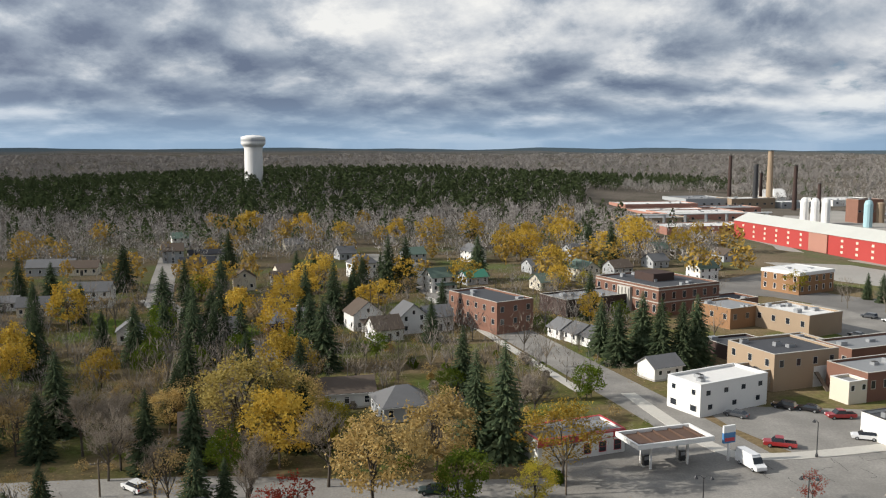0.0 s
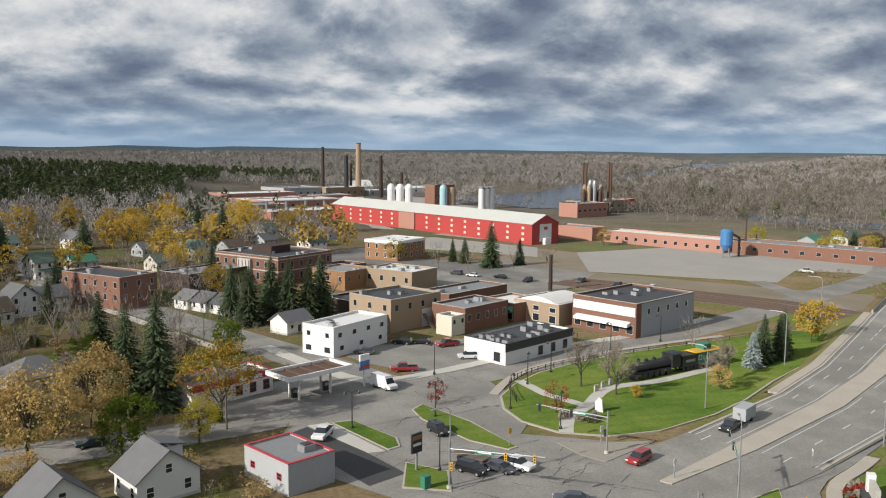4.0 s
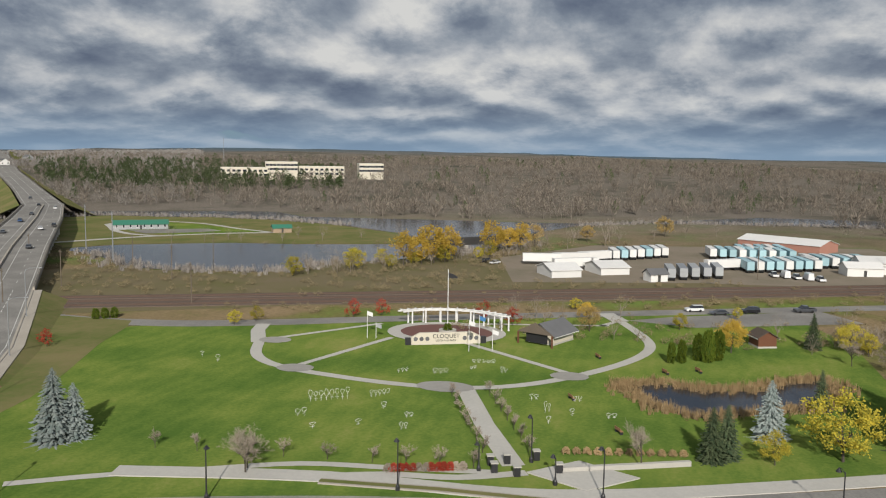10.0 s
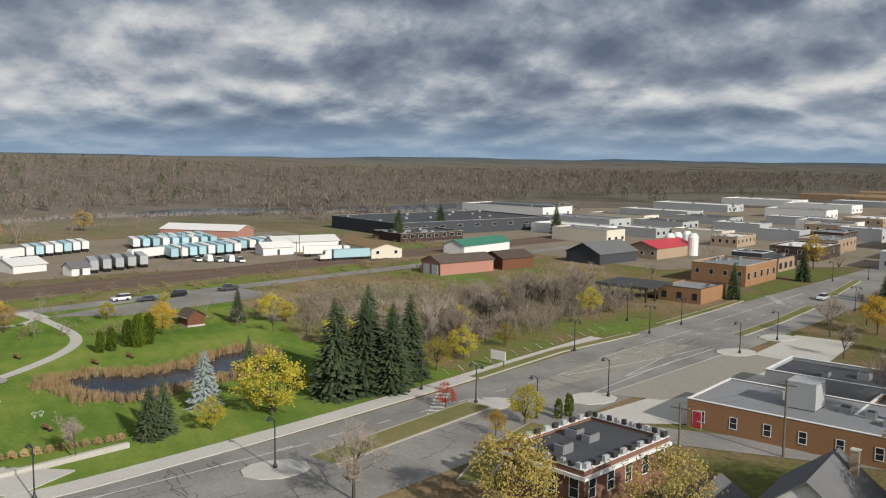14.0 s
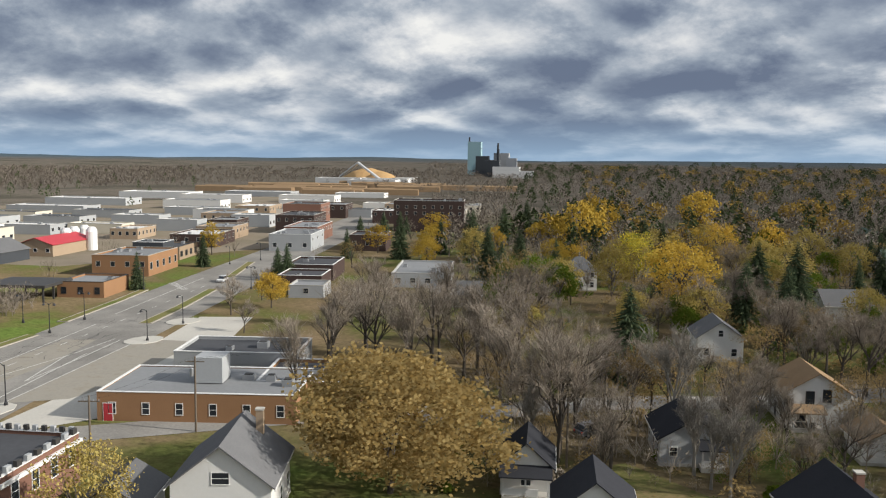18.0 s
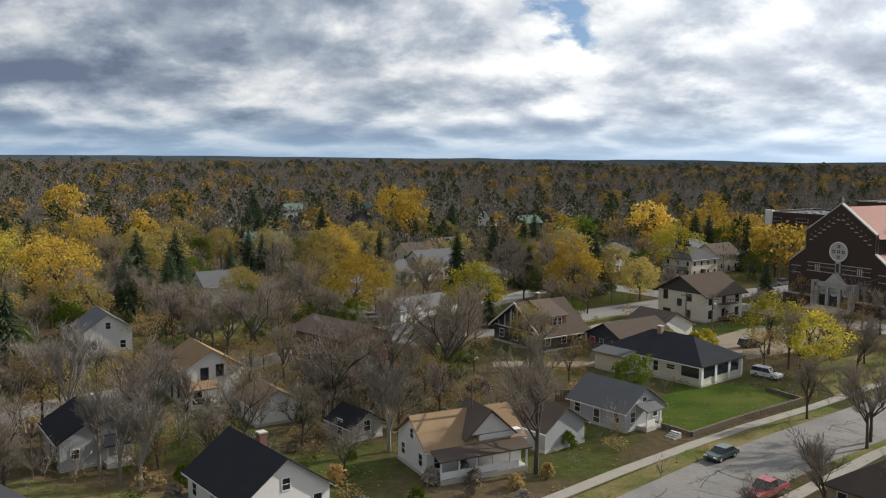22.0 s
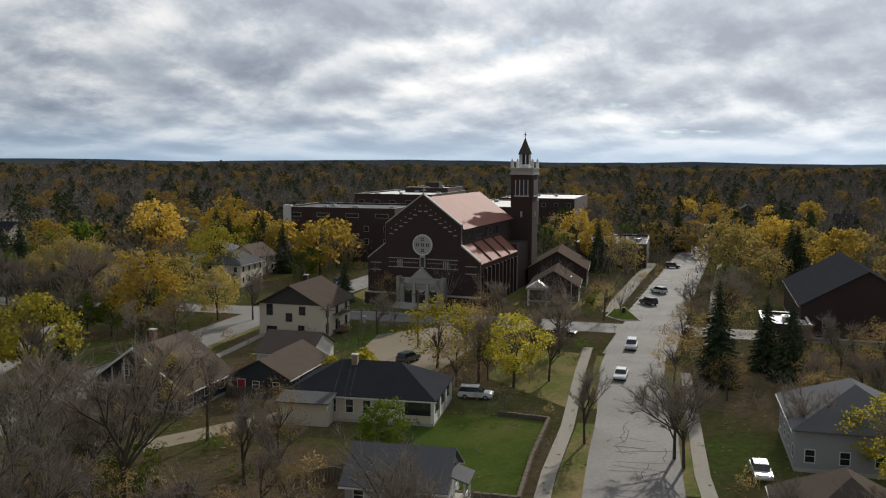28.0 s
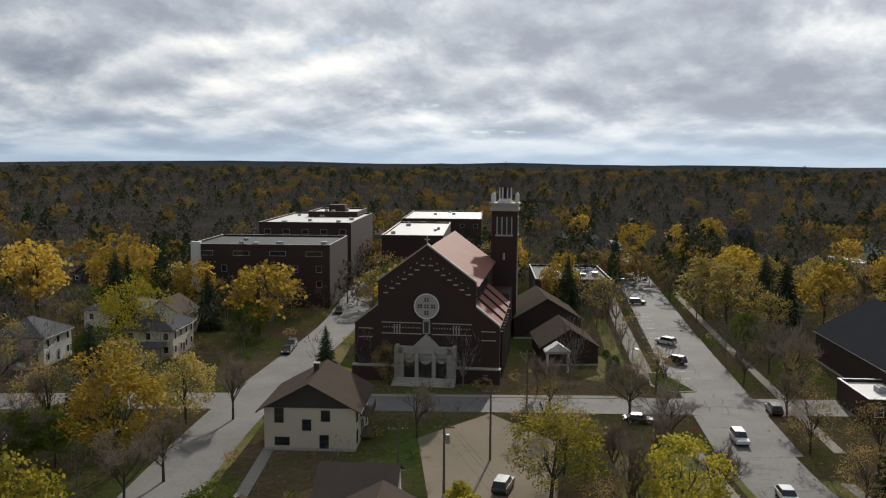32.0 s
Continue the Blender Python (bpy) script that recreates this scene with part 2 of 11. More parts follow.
PINK_WALL = material("faded_pink_wall", (0.36, 0.185, 0.14), 0.85, 3.0, 0.2, 0.1)
RED_PAINT = material("red_painted_metal", (0.36, 0.042, 0.036), 0.6, 2.0, 0.22, 0.08)
RED_TRIM = material("red_trim", (0.42, 0.035, 0.045), 0.5, 3.0, 0.15, 0.3)
GREEN_METAL = material("green_metal", (0.03, 0.16, 0.10), 0.5, 3.0, 0.2, 0.3)
WOOD_BROWN = material("brown_wood_siding", (0.14, 0.062, 0.035), 0.8, 4.0, 0.3, 0.3)
ROOF_GREY = material("grey_shingles", (0.125, 0.125, 0.128), 0.9, 5.0, 0.35, 0.4, 0.3, each=0.18)
ROOF_DARK = material("black_shingles", (0.036, 0.037, 0.042), 0.9, 5.0, 0.35, 0.4, 0.3, each=0.15)
ROOF_BROWN = material("brown_shingles", (0.10, 0.08, 0.066), 0.9, 5.0, 0.35, 0.4, 0.3, each=0.15)
ROOF_GOLD = material("golden_brown_shingles", (0.24, 0.165, 0.10), 0.9, 5.0, 0.35, 0.4, 0.3, each=0.1)
ROOF_GREEN = material("green_grey_shingles", (0.11, 0.15, 0.125), 0.9, 5.0, 0.3, 0.4, 0.3)
ROOF_TILE = material("red_clay_tiles", (0.25, 0.10, 0.072), 0.74, 8.0, 0.35, 0.3, 0.4)
TAR = material("tar_roof", (0.062, 0.064, 0.07), 0.85, 1.5, 0.45, 0.12)
MILL_ROOF = material("pale_sage_metal_roof", (0.46, 0.46, 0.425), 0.6, 1.5, 0.2, 0.08)
GREY_ROOF = material("grey_membrane_roof", (0.20, 0.205, 0.21), 0.8, 1.5, 0.3, 0.12, each=0.15)
PALE_ROOF = material("white_membrane_roof", (0.60, 0.585, 0.56), 0.7, 1.5, 0.2, 0.12, each=0.06)
STONE = material("pale_stone", (0.40, 0.38, 0.34), 0.85, 4.0, 0.25, 0.4)
TRIM = material("white_trim", (0.66, 0.65, 0.63), 0.6, 4.0, 0.1, 0.4)
DARK_TRIM = material("dark_trim", (0.04, 0.038, 0.036), 0.6, 4.0, 0.2, 0.4)
STEEL = material("galvanised_steel", (0.34, 0.35, 0.36), 0.5, 6.0, 0.2, 0.4, 0, 0.6)
IRON = material("black_painted_metal", (0.022, 0.022, 0.024), 0.45, 6.0, 0.2, 0.4)
TIMBER = material("weathered_timber", (0.14, 0.115, 0.09), 0.9, 6.0, 0.35, 0.5)
RUBBER = material("black_rubber", (0.018, 0.018, 0.018), 0.85, 6.0, 0.2, 0.4)
GLASS = material("dark_window_glass", (0.022, 0.026, 0.032), 0.06, 2.0, 0.2, 0.3)
WATER = material("river_water", (0.016, 0.022, 0.032), 0.16, 0.5, 0.3, 0.02, 0.6)
WATER.node_tree.nodes["Principled BSDF"].inputs["Specular IOR Level"].default_value = 0.3
BARK = material("grey_bark", (0.082, 0.07, 0.058), 0.95, 5.0, 0.4, 0.6)
YELLOW = material("yellow_paint", (0.55, 0.33, 0.03), 0.5, 4.0, 0.15, 0.4)
GREEN_SIGN = material("green_sign_sheet", (0.01, 0.16, 0.10), 0.5, 4.0, 0.1, 0.4)
BLUE = material("blue_painted_metal", (0.05, 0.17, 0.36), 0.5, 3.0, 0.15, 0.4)
TEAL = material("pale_teal_panel", (0.30, 0.46, 0.50), 0.6, 3.0, 0.12, 0.3, each=0.15)
GLOW_RED = material("red_lens", (0.5, 0.02, 0.01), 0.3)
LEAF_GOLD = leaf_material("golden_leaves", (0.40, 0.255, 0.035), (0.55, 0.40, 0.085))
LEAF_RUST = leaf_material("rust_leaves", (0.35, 0.235, 0.08), (0.53, 0.40, 0.175))
LEAF_YELLOW = leaf_material("yellow_green_leaves", (0.54, 0.42, 0.055), (0.25, 0.25, 0.045))
LEAF_GREEN = leaf_material("green_leaves", (0.07, 0.115, 0.018), (0.13, 0.16, 0.022))
LEAF_OCHRE = leaf_material("ochre_leaves", (0.26, 0.18, 0.07), (0.34, 0.25, 0.12))
LEAF_DULL = leaf_material("dull_gold_leaves", (0.29, 0.215, 0.06), (0.42, 0.345, 0.12))
LEAF_RED = leaf_material("red_leaves", (0.30, 0.030, 0.022), (0.36, 0.085, 0.05))
TWIG = leaf_material("bare_twigs", (0.20, 0.165, 0.125), (0.36, 0.31, 0.255), 0.0)
TWIG_PALE = leaf_material("pale_birch_twigs", (0.20, 0.18, 0.15), (0.31, 0.285, 0.25), 0.0)
NEEDLE = leaf_material("dark_spruce_needles", (0.036, 0.055, 0.030), (0.085, 0.105, 0.055), 0.1)
NEEDLE_BLUE = leaf_material("blue_spruce_needles", (0.14, 0.175, 0.165), (0.25, 0.28, 0.265), 0.1)
REED = leaf_material("dry_reeds", (0.30, 0.20, 0.10), (0.40, 0.30, 0.17), 0.2)
WOODS_BROWN = leaf_material("leafless_woods", (0.155, 0.138, 0.122), (0.33, 0.30, 0.272), 0.0)
# lighter, greyer copy of the leafless woods, with distance haze put into it
WOODS_PALE = leaf_material("pale_leafless_woods", (0.22, 0.20, 0.182), (0.45, 0.42, 0.392), 0.0)
# darker copy of the leafless woods: cloud shade on the ridge put into the colour
WOODS_SHADED = leaf_material("shaded_leafless_woods", (0.085, 0.072, 0.058), (0.24, 0.205, 0.17), 0.0)
SCRUB = leaf_material("brown_scrub", (0.13, 0.105, 0.06), (0.23, 0.185, 0.11), 0.1)
WOODS_GOLD = leaf_material("golden_woods", (0.38, 0.25, 0.05), (0.23, 0.165, 0.065), 0.2)
WOODS_PINE = leaf_material("pine_woods", (0.048, 0.068, 0.032), (0.085, 0.104, 0.047), 0.05)
CAR_PAINTS = {
    "white": material("white_car_paint", (0.66, 0.66, 0.66), 0.25, 2.0, 0.05, 0.3, coat=0.6),
    "black": material("black_car_paint", (0.012, 0.012, 0.014), 0.25, 2.0, 0.1, 0.3, coat=0.6),
    "grey": material("grey_car_paint", (0.085, 0.09, 0.10), 0.3, 2.0, 0.1, 0.3, 0, 0.4, coat=0.6),
    "red": material("red_car_paint", (0.28, 0.02, 0.022), 0.3, 2.0, 0.1, 0.3, coat=0.6),
    "green": material("dark_green_car_paint", (0.012, 0.04, 0.032), 0.3, 2.0, 0.1, 0.3, coat=0.6),
    "blue": material("blue_car_paint", (0.03, 0.07, 0.16), 0.3, 2.0, 0.1, 0.3, coat=0.6),
}

# ---- builders ----
class Shape:
    """Corners and faces of one mesh."""

    def __init__(self):
        self.v, self.f = [], []

    def box(self, x0, y0, z0, x1, y1, z1):
        return self.prism([(x0, y0), (x1, y0), (x1, y1), (x0, y1)], z0, z1)

    def prism(self, poly, z0, z1, top=None):
        n, b = len(poly), len(self.v)
        top = top or poly
        self.v += [(x, y, z0) for x, y in poly] + [(x, y, z1) for x, y in top]
        self.f += [tuple(range(b + n, b + 2 * n)), tuple(range(b + n - 1, b - 1, -1))]
        self.f += [(b + i, b + (i + 1) % n, b + n + (i + 1) % n, b + n + i) for i in range(n)]
        return self

    def ring(self, x0, y0, x1, y1, t, z0, z1):
        """A closed wall round a rectangle, t thick inwards."""
        b = len(self.v)
        for e, z in ((0, z0), (t, z0), (0, z1), (t, z1)):
            self.v += [(x0 + e, y0 + e, z), (x1 - e, y0 + e, z), (x1 - e, y1 - e, z), (x0 + e, y1 - e, z)]
        for i in range(4):
            j = (i + 1) % 4
            self.f += [(b + i, b + j, b + 8 + j, b + 8 + i), (b + 4 + j, b + 4 + i, b + 12 + i, b + 12 + j), (b + 8 + i, b + 8 + j, b + 12 + j, b + 12 + i), (b + j, b + i, b + 4 + i, b + 4 + j)]
        return self

    def extrude_x(self, prof, x0, x1):
        """A (y, z) outline drawn along x."""
        n, b = len(prof), len(self.v)
        self.v += [(x0, y, z) for y, z in prof] + [(x1, y, z) for y, z in prof]
        self.f += [tuple(range(b + n, b + 2 * n)), tuple(range(b + n - 1, b - 1, -1))]
        self.f += [(b + i, b + (i + 1) % n, b + n + (i + 1) % n, b + n + i) for i in range(n)]
        return self

    def quad(self, *corners):
        b = len(self.v)
        self.v += list(corners)
        self.f.append(tuple(range(b, b + len(corners))))
        return self

    def tube(self, p, q, r0, r1, n=6):
        p, q = Vector(p), Vector(q)
        way = (q - p).normalized()
        side = way.orthogonal().normalized()
        over = way.cross(side)
        b = len(self.v)
        for at, r in ((p, r0), (q, r1)):
            self.v += [tuple(at + r * (math.cos(2 * math.pi * i / n) * side + math.sin(2 * math.pi * i / n) * over)) for i in range(n)]
        self.f += [(b + i, b + (i + 1) % n, b + n + (i + 1) % n, b + n + i) for i in range(n)]
        self.f += [tuple(range(b + n - 1, b - 1, -1)), tuple(range(b + n, b + 2 * n))]
        return self

    def lathe(self, prof, n=16, cx=0.0, cy=0.0):
        """A (radius, z) outline turned round the upright."""
        b = len(self.v)
        for r, z in prof:
            self.v += [(cx + r * math.cos(2 * math.pi * i / n), cy + r * math.sin(2 * math.pi * i / n), z) for i in range(n)]
        for k in range(len(prof) - 1):
            self.f += [(b + k * n + i, b + k * n + (i + 1) % n, b + (k + 1) * n + (i + 1) % n, b + (k + 1) * n + i) for i in range(n)]
        self.f += [tuple(range(b + n - 1, b - 1, -1)), tuple(range(b + (len(prof) - 1) * n, b + len(prof) * n))]
        return self

    def mesh(self, name, mat):
        me = bpy.data.meshes.new(name)
        me.from_pydata(self.v, [], self.f)
        me.materials.append(mat)
        return me


def part(name, shape, mat, parent=None, label="", at=None):
    """ONE mesh object under a thing or a part; shape may be a mesh that alike pieces share."""
    me = shape.mesh(name, mat) if isinstance(shape, Shape) else shape
    ob = new(name, me)
    if parent:
        ob.parent = parent
    if at is not None:
        ob.matrix_basis = at
    if label:
        ob["label"] = label
    return ob


def thing(name, label, category, x=0.0, y=0.0, z=0.0, rot=0.0, group="", size=1.0, kind=""):
    """The Empty at the base of a thing."""
    ob = new(name)
    ob.matrix_basis = pose(x, y, z, 0, 0, rot) @ Matrix.Diagonal((size, size, size, 1))
    return tagged(ob, label, category, group, kind)


def sheet(name, poly, z, mat, label, category, thick=0.0):
    """A flat piece of the setting; thick: how deep it reaches below z."""
    s = Shape()
    if thick:
        s.prism(poly, z - thick, z)
    else:
        s.quad(*[(x, y, z) for x, y in poly])
    return tagged(part(name, s, mat), label, category, kind="structure")


def band(line, half):
    """The outline of a strip along a line of points."""
    left, right = [], []
    for i, (x, y) in enumerate(line):
        a, b = line[max(0, i - 1)], line[min(len(line) - 1, i + 1)]
        dx, dy = b[0] - a[0], b[1] - a[1]
        n = math.hypot(dx, dy)
        h = half[i] if isinstance(half, (list, tuple)) else half
        left.append((x - dy / n * h, y + dx / n * h))
        right.append((x + dy / n * h, y - dx / n * h))
    return right + left[::-1]


def strip(name, line, half, z, mat, label, category, thick=0.0):
    """A strip of the setting in one mesh, quad by quad."""
    s = Shape()
    out = band(line, half)
    n = len(line)
    for i in range(n - 1):
        q = [out[i], out[i + 1], out[2 * n - 2 - i], out[2 * n - 1 - i]]
        if thick:
            s.prism(q, z - thick, z)
        else:
            s.quad(*[(x, y, z) for x, y in q])
    return tagged(part(name, s, mat), label, category, kind="structure")


def smooth(line, steps=6):
    """Points on a soft curve through the given ones."""
    out = []
    for i in range(len(line) - 1):
        p = [Vector(line[max(0, min(len(line) - 1, i + k))]) for k in (-1, 0, 1, 2)]
        for j in range(steps):
            t = j / steps
            out.append(tuple(0.5 * (2 * p[1] + (p[2] - p[0]) * t + (2 * p[0] - 5 * p[1] + 4 * p[2] - p[3]) * t * t + (3 * p[1] - p[0] - 3 * p[2] + p[3]) * t ** 3)))
    return out + [tuple(line[-1])]


KEEP = {}


def kept(key, make):
    if key not in KEEP:
        KEEP[key] = make()
    return KEEP[key]


def far_from_path(ob, reach=190.0):
    """Whether a thing stands so far from the walk that its small pieces are joined."""
    while ob.parent:
        ob = ob.parent
    x, y, _ = ob.matrix_basis.translation
    return min(math.hypot(x, y), math.hypot(x - 12, y + 90)) > reach


def window(parent, x, y, z, turn, w, h, frame_mat=None, name="window", bars=1):
    """A window whose frame stands proud of a wall that faces -y at turn 0; z is its middle."""
    frame_mat = frame_mat or TRIM

    def make_frame():
        s, t = Shape(), 0.09
        s.box(-w / 2 - t, -0.07, -h / 2 - t, w / 2 + t, 0.03, -h / 2)
        s.box(-w / 2 - t, -0.05, h / 2, w / 2 + t, 0.03, h / 2 + t)
        s.box(-w / 2 - t, -0.05, -h / 2, -w / 2, 0.03, h / 2)
        s.box(w / 2, -0.05, -h / 2, w / 2 + t, 0.03, h / 2)
        if bars:
            s.box(-w / 2, -0.035, -0.03, w / 2, 0.02, 0.03)
        return s.mesh("window_frame", frame_mat)

    if far_from_path(parent):
        def make_whole():
            a, b, t = w / 2, h / 2, 0.1
            ring = [(-1, -1), (1, -1), (1, 1), (-1, 1)]
            v = [(p * (a + t), 0.03, q * (b + t)) for p, q in ring] + [(p * (a + t), -0.06, q * (b + t)) for p, q in ring] + [(p * a, -0.05, q * b) for p, q in ring] + [(p * a, -0.02, q * b) for p, q in ring]
            f = [(k + i, k + (i + 1) % 4, k + 4 + (i + 1) % 4, k + 4 + i) for k in (0, 4, 8) for i in range(4)] + [(12, 13, 14, 15)]
            whole = bpy.data.meshes.new("window")
            whole.from_pydata(v, [], f)
            whole.materials.append(frame_mat)
            whole.materials.append(GLASS)
            whole.polygons[12].material_index = 1
            return whole

        return part(name, kept(("whole", round(w, 2), round(h, 2), frame_mat.name, bars), make_whole), None, parent, at=pose(x, y, z, 0, 0, turn))
    frame_mesh = kept(("frame", round(w, 2), round(h, 2), frame_mat.name, bars), make_frame)
    pane_mesh = kept(("pane", round(w, 2), round(h, 2)), lambda: Shape().box(-w / 2, -0.02, -h / 2, w / 2, 0.02, h / 2).mesh("pane", GLASS))
    ob = part(name, frame_mesh, None, parent, at=pose(x, y, z, 0, 0, turn))
    part("pane", pane_mesh, None, ob)
    return ob


FACES = {0: (0, -1, 0), 1: (1, 0, 90), 2: (0, 1, 180), 3: (-1, 0, 270)}


def on_face(face, w, d, along, out=0.0):
    """The place on a wall of a w by d block: along from the wall's middle, to its right as one faces the wall."""
    nx, ny, turn = FACES[face]
    half = d / 2 if face in (0, 2) else w / 2
    tx, ty = (-ny, nx)
    return nx * (half + out) + tx * along, ny * (half + out) + ty * along, turn


def windows(parent, w, d, rows, frame_mat=None):
    """Rows of windows: (face, how many, middle height, width, height[, from, to])."""
    for face, n, z, ww, wh, *span in rows:
        away = parent.matrix_basis.to_3x3() @ Vector((*FACES[face][:2], 0))
        if not parent.parent and away.dot(parent.matrix_basis.translation) > 0 and far_from_path(parent, 230):
            continue
        full = w if face in (0, 2) else d
        a, b = span if span else (-full / 2 + full / (2 * n + 1), full / 2 - full / (2 * n + 1))
        for i in range(n):
            along = (a + b) / 2 if n == 1 else a + (b - a) * i / (n - 1)
            x, y, turn = on_face(face, w, d, along)
            window(parent, x, y, z, turn, ww, wh, frame_mat)


def door(parent, w, d, face, along, dw=1.0, dh=2.1, mat=None, label=""):
    x, y, turn = on_face(face, w, d, along)
    ob = part("door", Shape().box(-dw / 2, -0.05, 0.02, dw / 2, 0.04, dh), mat or DARK_TRIM, parent, label, pose(x, y, 0, 0, 0, turn))
    if not far_from_path(parent, 230):
        part("door_frame", Shape().box(-dw / 2 - 0.1, -0.035, 0.0, dw / 2 + 0.1, 0.03, dh + 0.1), TRIM, ob)
    return ob


def flat_building(name, label, x, y, w, d, h, rot, wall, roof=None, rows=(), coping=None, units=2, category="building", parapet=0.5, z=0.0):
    """A block with a flat roof behind a parapet."""
    ob = thing(name, label, category, x, y, z, rot)
    t, o = 0.3, 0.06
    s = Shape().ring(-w / 2, -d / 2, w / 2, d / 2, t, -0.3, h)
    part("wall", s, wall, ob)
    part("roof", Shape().box(-w / 2 + t, -d / 2 + t, h - parapet - 0.3, w / 2 - t, d / 2 - t, h - parapet), roof or TAR, ob)
    s = Shape().ring(-w / 2 - o, -d / 2 - o, w / 2 + o, d / 2 + o, t + 2 * o, h, h + 0.09)
    part("coping", s, coping or STONE, ob)
    windows(ob, w, d, rows, coping)
    dice = random.Random(int(abs(x) * 7 + abs(y) * 13))
    for i in range(units):
        ux, uy = dice.uniform(-w / 2 + 2, w / 2 - 2), dice.uniform(-d / 2 + 1.6, d / 2 - 1.6)
        a, b, c = dice.uniform(0.5, 1.1), dice.uniform(0.5, 0.9), dice.uniform(0.6, 1.1)
        unit = part("vent_box", Shape().box(ux - a, uy - b, h - parapet, ux + a, uy + b, h - parapet + c), STEEL, ob)
        if not far_from_path(ob, 230):
            part("vent_cap", Shape().box(ux - a * 0.7, uy - b * 0.7, h - parapet + c, ux + a * 0.7, uy + b * 0.7, h - parapet + c + 0.12), DARK_TRIM, unit)
    return ob


def roof_shape(w, d, eave, rise, over=0.45, hip=0.0, thick=0.16):
    """A ridged roof along x over a w by d block; hip: how far the ridge stops short of each end."""
    s = Shape()
    hw, hd = w / 2 + over, d / 2 + over
    drop = rise * over / (d / 2)
    z0, z1, r = eave - drop, eave + rise, max(0.05, hw - hip) if hip else hw
    for k in (0, thick):
        s.v += [(-hw, -hd, z0 + k), (hw, -hd, z0 + k), (hw, hd, z0 + k), (-hw, hd, z0 + k), (-r, 0, z1 + k), (r, 0, z1 + k)]
    s.f += [(6, 7, 11, 10), (8, 9, 10, 11), (5, 1, 0, 4), (4, 3, 2, 5)]
    s.f += [(0, 1, 7, 6), (2, 3, 9, 8)]
    if hip:
        s.f += [(7, 8, 11), (9, 6, 10), (1, 5, 2), (3, 4, 0), (1, 2, 8, 7), (3, 0, 6, 9)]
    else:
        s.f += [(1, 5, 11, 7), (5, 2, 8, 11), (3, 4, 10, 9), (4, 0, 6, 10)]
    return s


def house(label, x, y, w, d, eave, rise, rot, wall, roof, hip=0.0, chimney=None, porch=None, dormer=None, rows=None, over=0.45, z=0.0, trim=None, doors=((0, 0.0),), name="house", chimney_mat=None, porch_roof=None):
    """A dwelling with its ridge along its own x. porch: (face, along, width, depth); dormer: (along, side, width, wall)."""
    ob = thing(name, label, "house" if name == "house" else name.replace("_", " "), x, y, z, rot)
    near = not far_from_path(ob, 230)
    low = 0.4 if near else -0.5
    s = Shape()
    s.prism([(-w / 2 - 0.06, -d / 2 - 0.06), (w / 2 + 0.06, -d / 2 - 0.06), (w / 2 + 0.06, d / 2 + 0.06), (-w / 2 - 0.06, d / 2 + 0.06)], -0.5, 0.4)
    if near:
        part("foundation", s, CONCRETE, ob)
    if hip:
        s = Shape().box(-w / 2, -d / 2, low, w / 2, d / 2, eave)
    else:
        s = Shape().extrude_x([(-d / 2, low), (d / 2, low), (d / 2, eave), (0, eave + rise), (-d / 2, eave)], -w / 2, w / 2)
    part("wall", s, wall, ob)
    part("roof", roof_shape(w, d, eave, rise, over, hip), roof, ob)
    hw, hd = w / 2 + over + 0.02, d / 2 + over
    zf = eave - rise * over / (d / 2)
    for e in (-1, 1) if near else ():
        part("fascia", Shape().box(-hw, e * hd - 0.06, zf - 0.1, hw, e * hd + 0.06, zf + 0.06), trim or TRIM, ob)
    if rows is None:
        rows = []
        for k in range(max(1, int((eave + 0.3) / 2.6))):
            rows += [(0, max(1, round(w / 3.4)), 1.75 + 2.7 * k, 0.9, 1.3), (2, max(1, round(w / 3.4)), 1.75 + 2.7 * k, 0.9, 1.3)]
            rows += [(1, max(1, round(d / 3.6)), 1.75 + 2.7 * k, 0.9, 1.3), (3, max(1, round(d / 3.6)), 1.75 + 2.7 * k, 0.9, 1.3)]
        if not hip and rise > 2.2:
            rows += [(1, 1, eave + 0.5 + (rise - 2) * 0.3, 0.8, 1.1), (3, 1, eave + 0.5 + (rise - 2) * 0.3, 0.8, 1.1)]
    windows(ob, w, d, rows, trim)
    for face, along in doors:
        door(ob, w, d, face, along, mat=trim)
    if chimney:
        cx, cy = chimney
        top = eave + rise + 0.9
        stack = part("chimney", Shape().box(cx - 0.38, cy - 0.38, 0.2 if abs(cy) > d / 2 else eave, cx + 0.38, cy + 0.38, top), chimney_mat or BRICK, ob)
        part("chimney_cap", Shape().box(cx - 0.45, cy - 0.45, top, cx + 0.45, cy + 0.45, top + 0.14), CONCRETE, stack)
    if porch:
        face, along, pw, pd = porch
        px, py, turn = on_face(face, w, d, along)
        at = pose(px, py, 0, 0, 0, turn)
        pr = part("porch", Shape().box(-pw / 2, -pd, -0.2, pw / 2, 0.0, 0.55), CONCRETE, ob, at=at)
        part("porch_roof", Shape().extrude_x([(-pd - 0.35, 2.75), (-pd - 0.35, 2.6), (0.0, 3.25), (0.0, 3.4)], -pw / 2 - 0.3, pw / 2 + 0.3), porch_roof or roof, pr)
        for i in range(max(2, round(pw / 2.4) + 1)):
            qx = -pw / 2 + 0.15 + (pw - 0.3) * i / (max(2, round(pw / 2.4) + 1) - 1)
            part("porch_post", Shape().box(qx - 0.09, -pd + 0.05, 0.55, qx + 0.09, -pd + 0.23, 2.68), TRIM, pr)
        part("porch_rail", Shape().box(-pw / 2, -pd + 0.08, 0.62, pw / 2 - 1.2, -pd + 0.16, 1.4), trim or TRIM, pr)
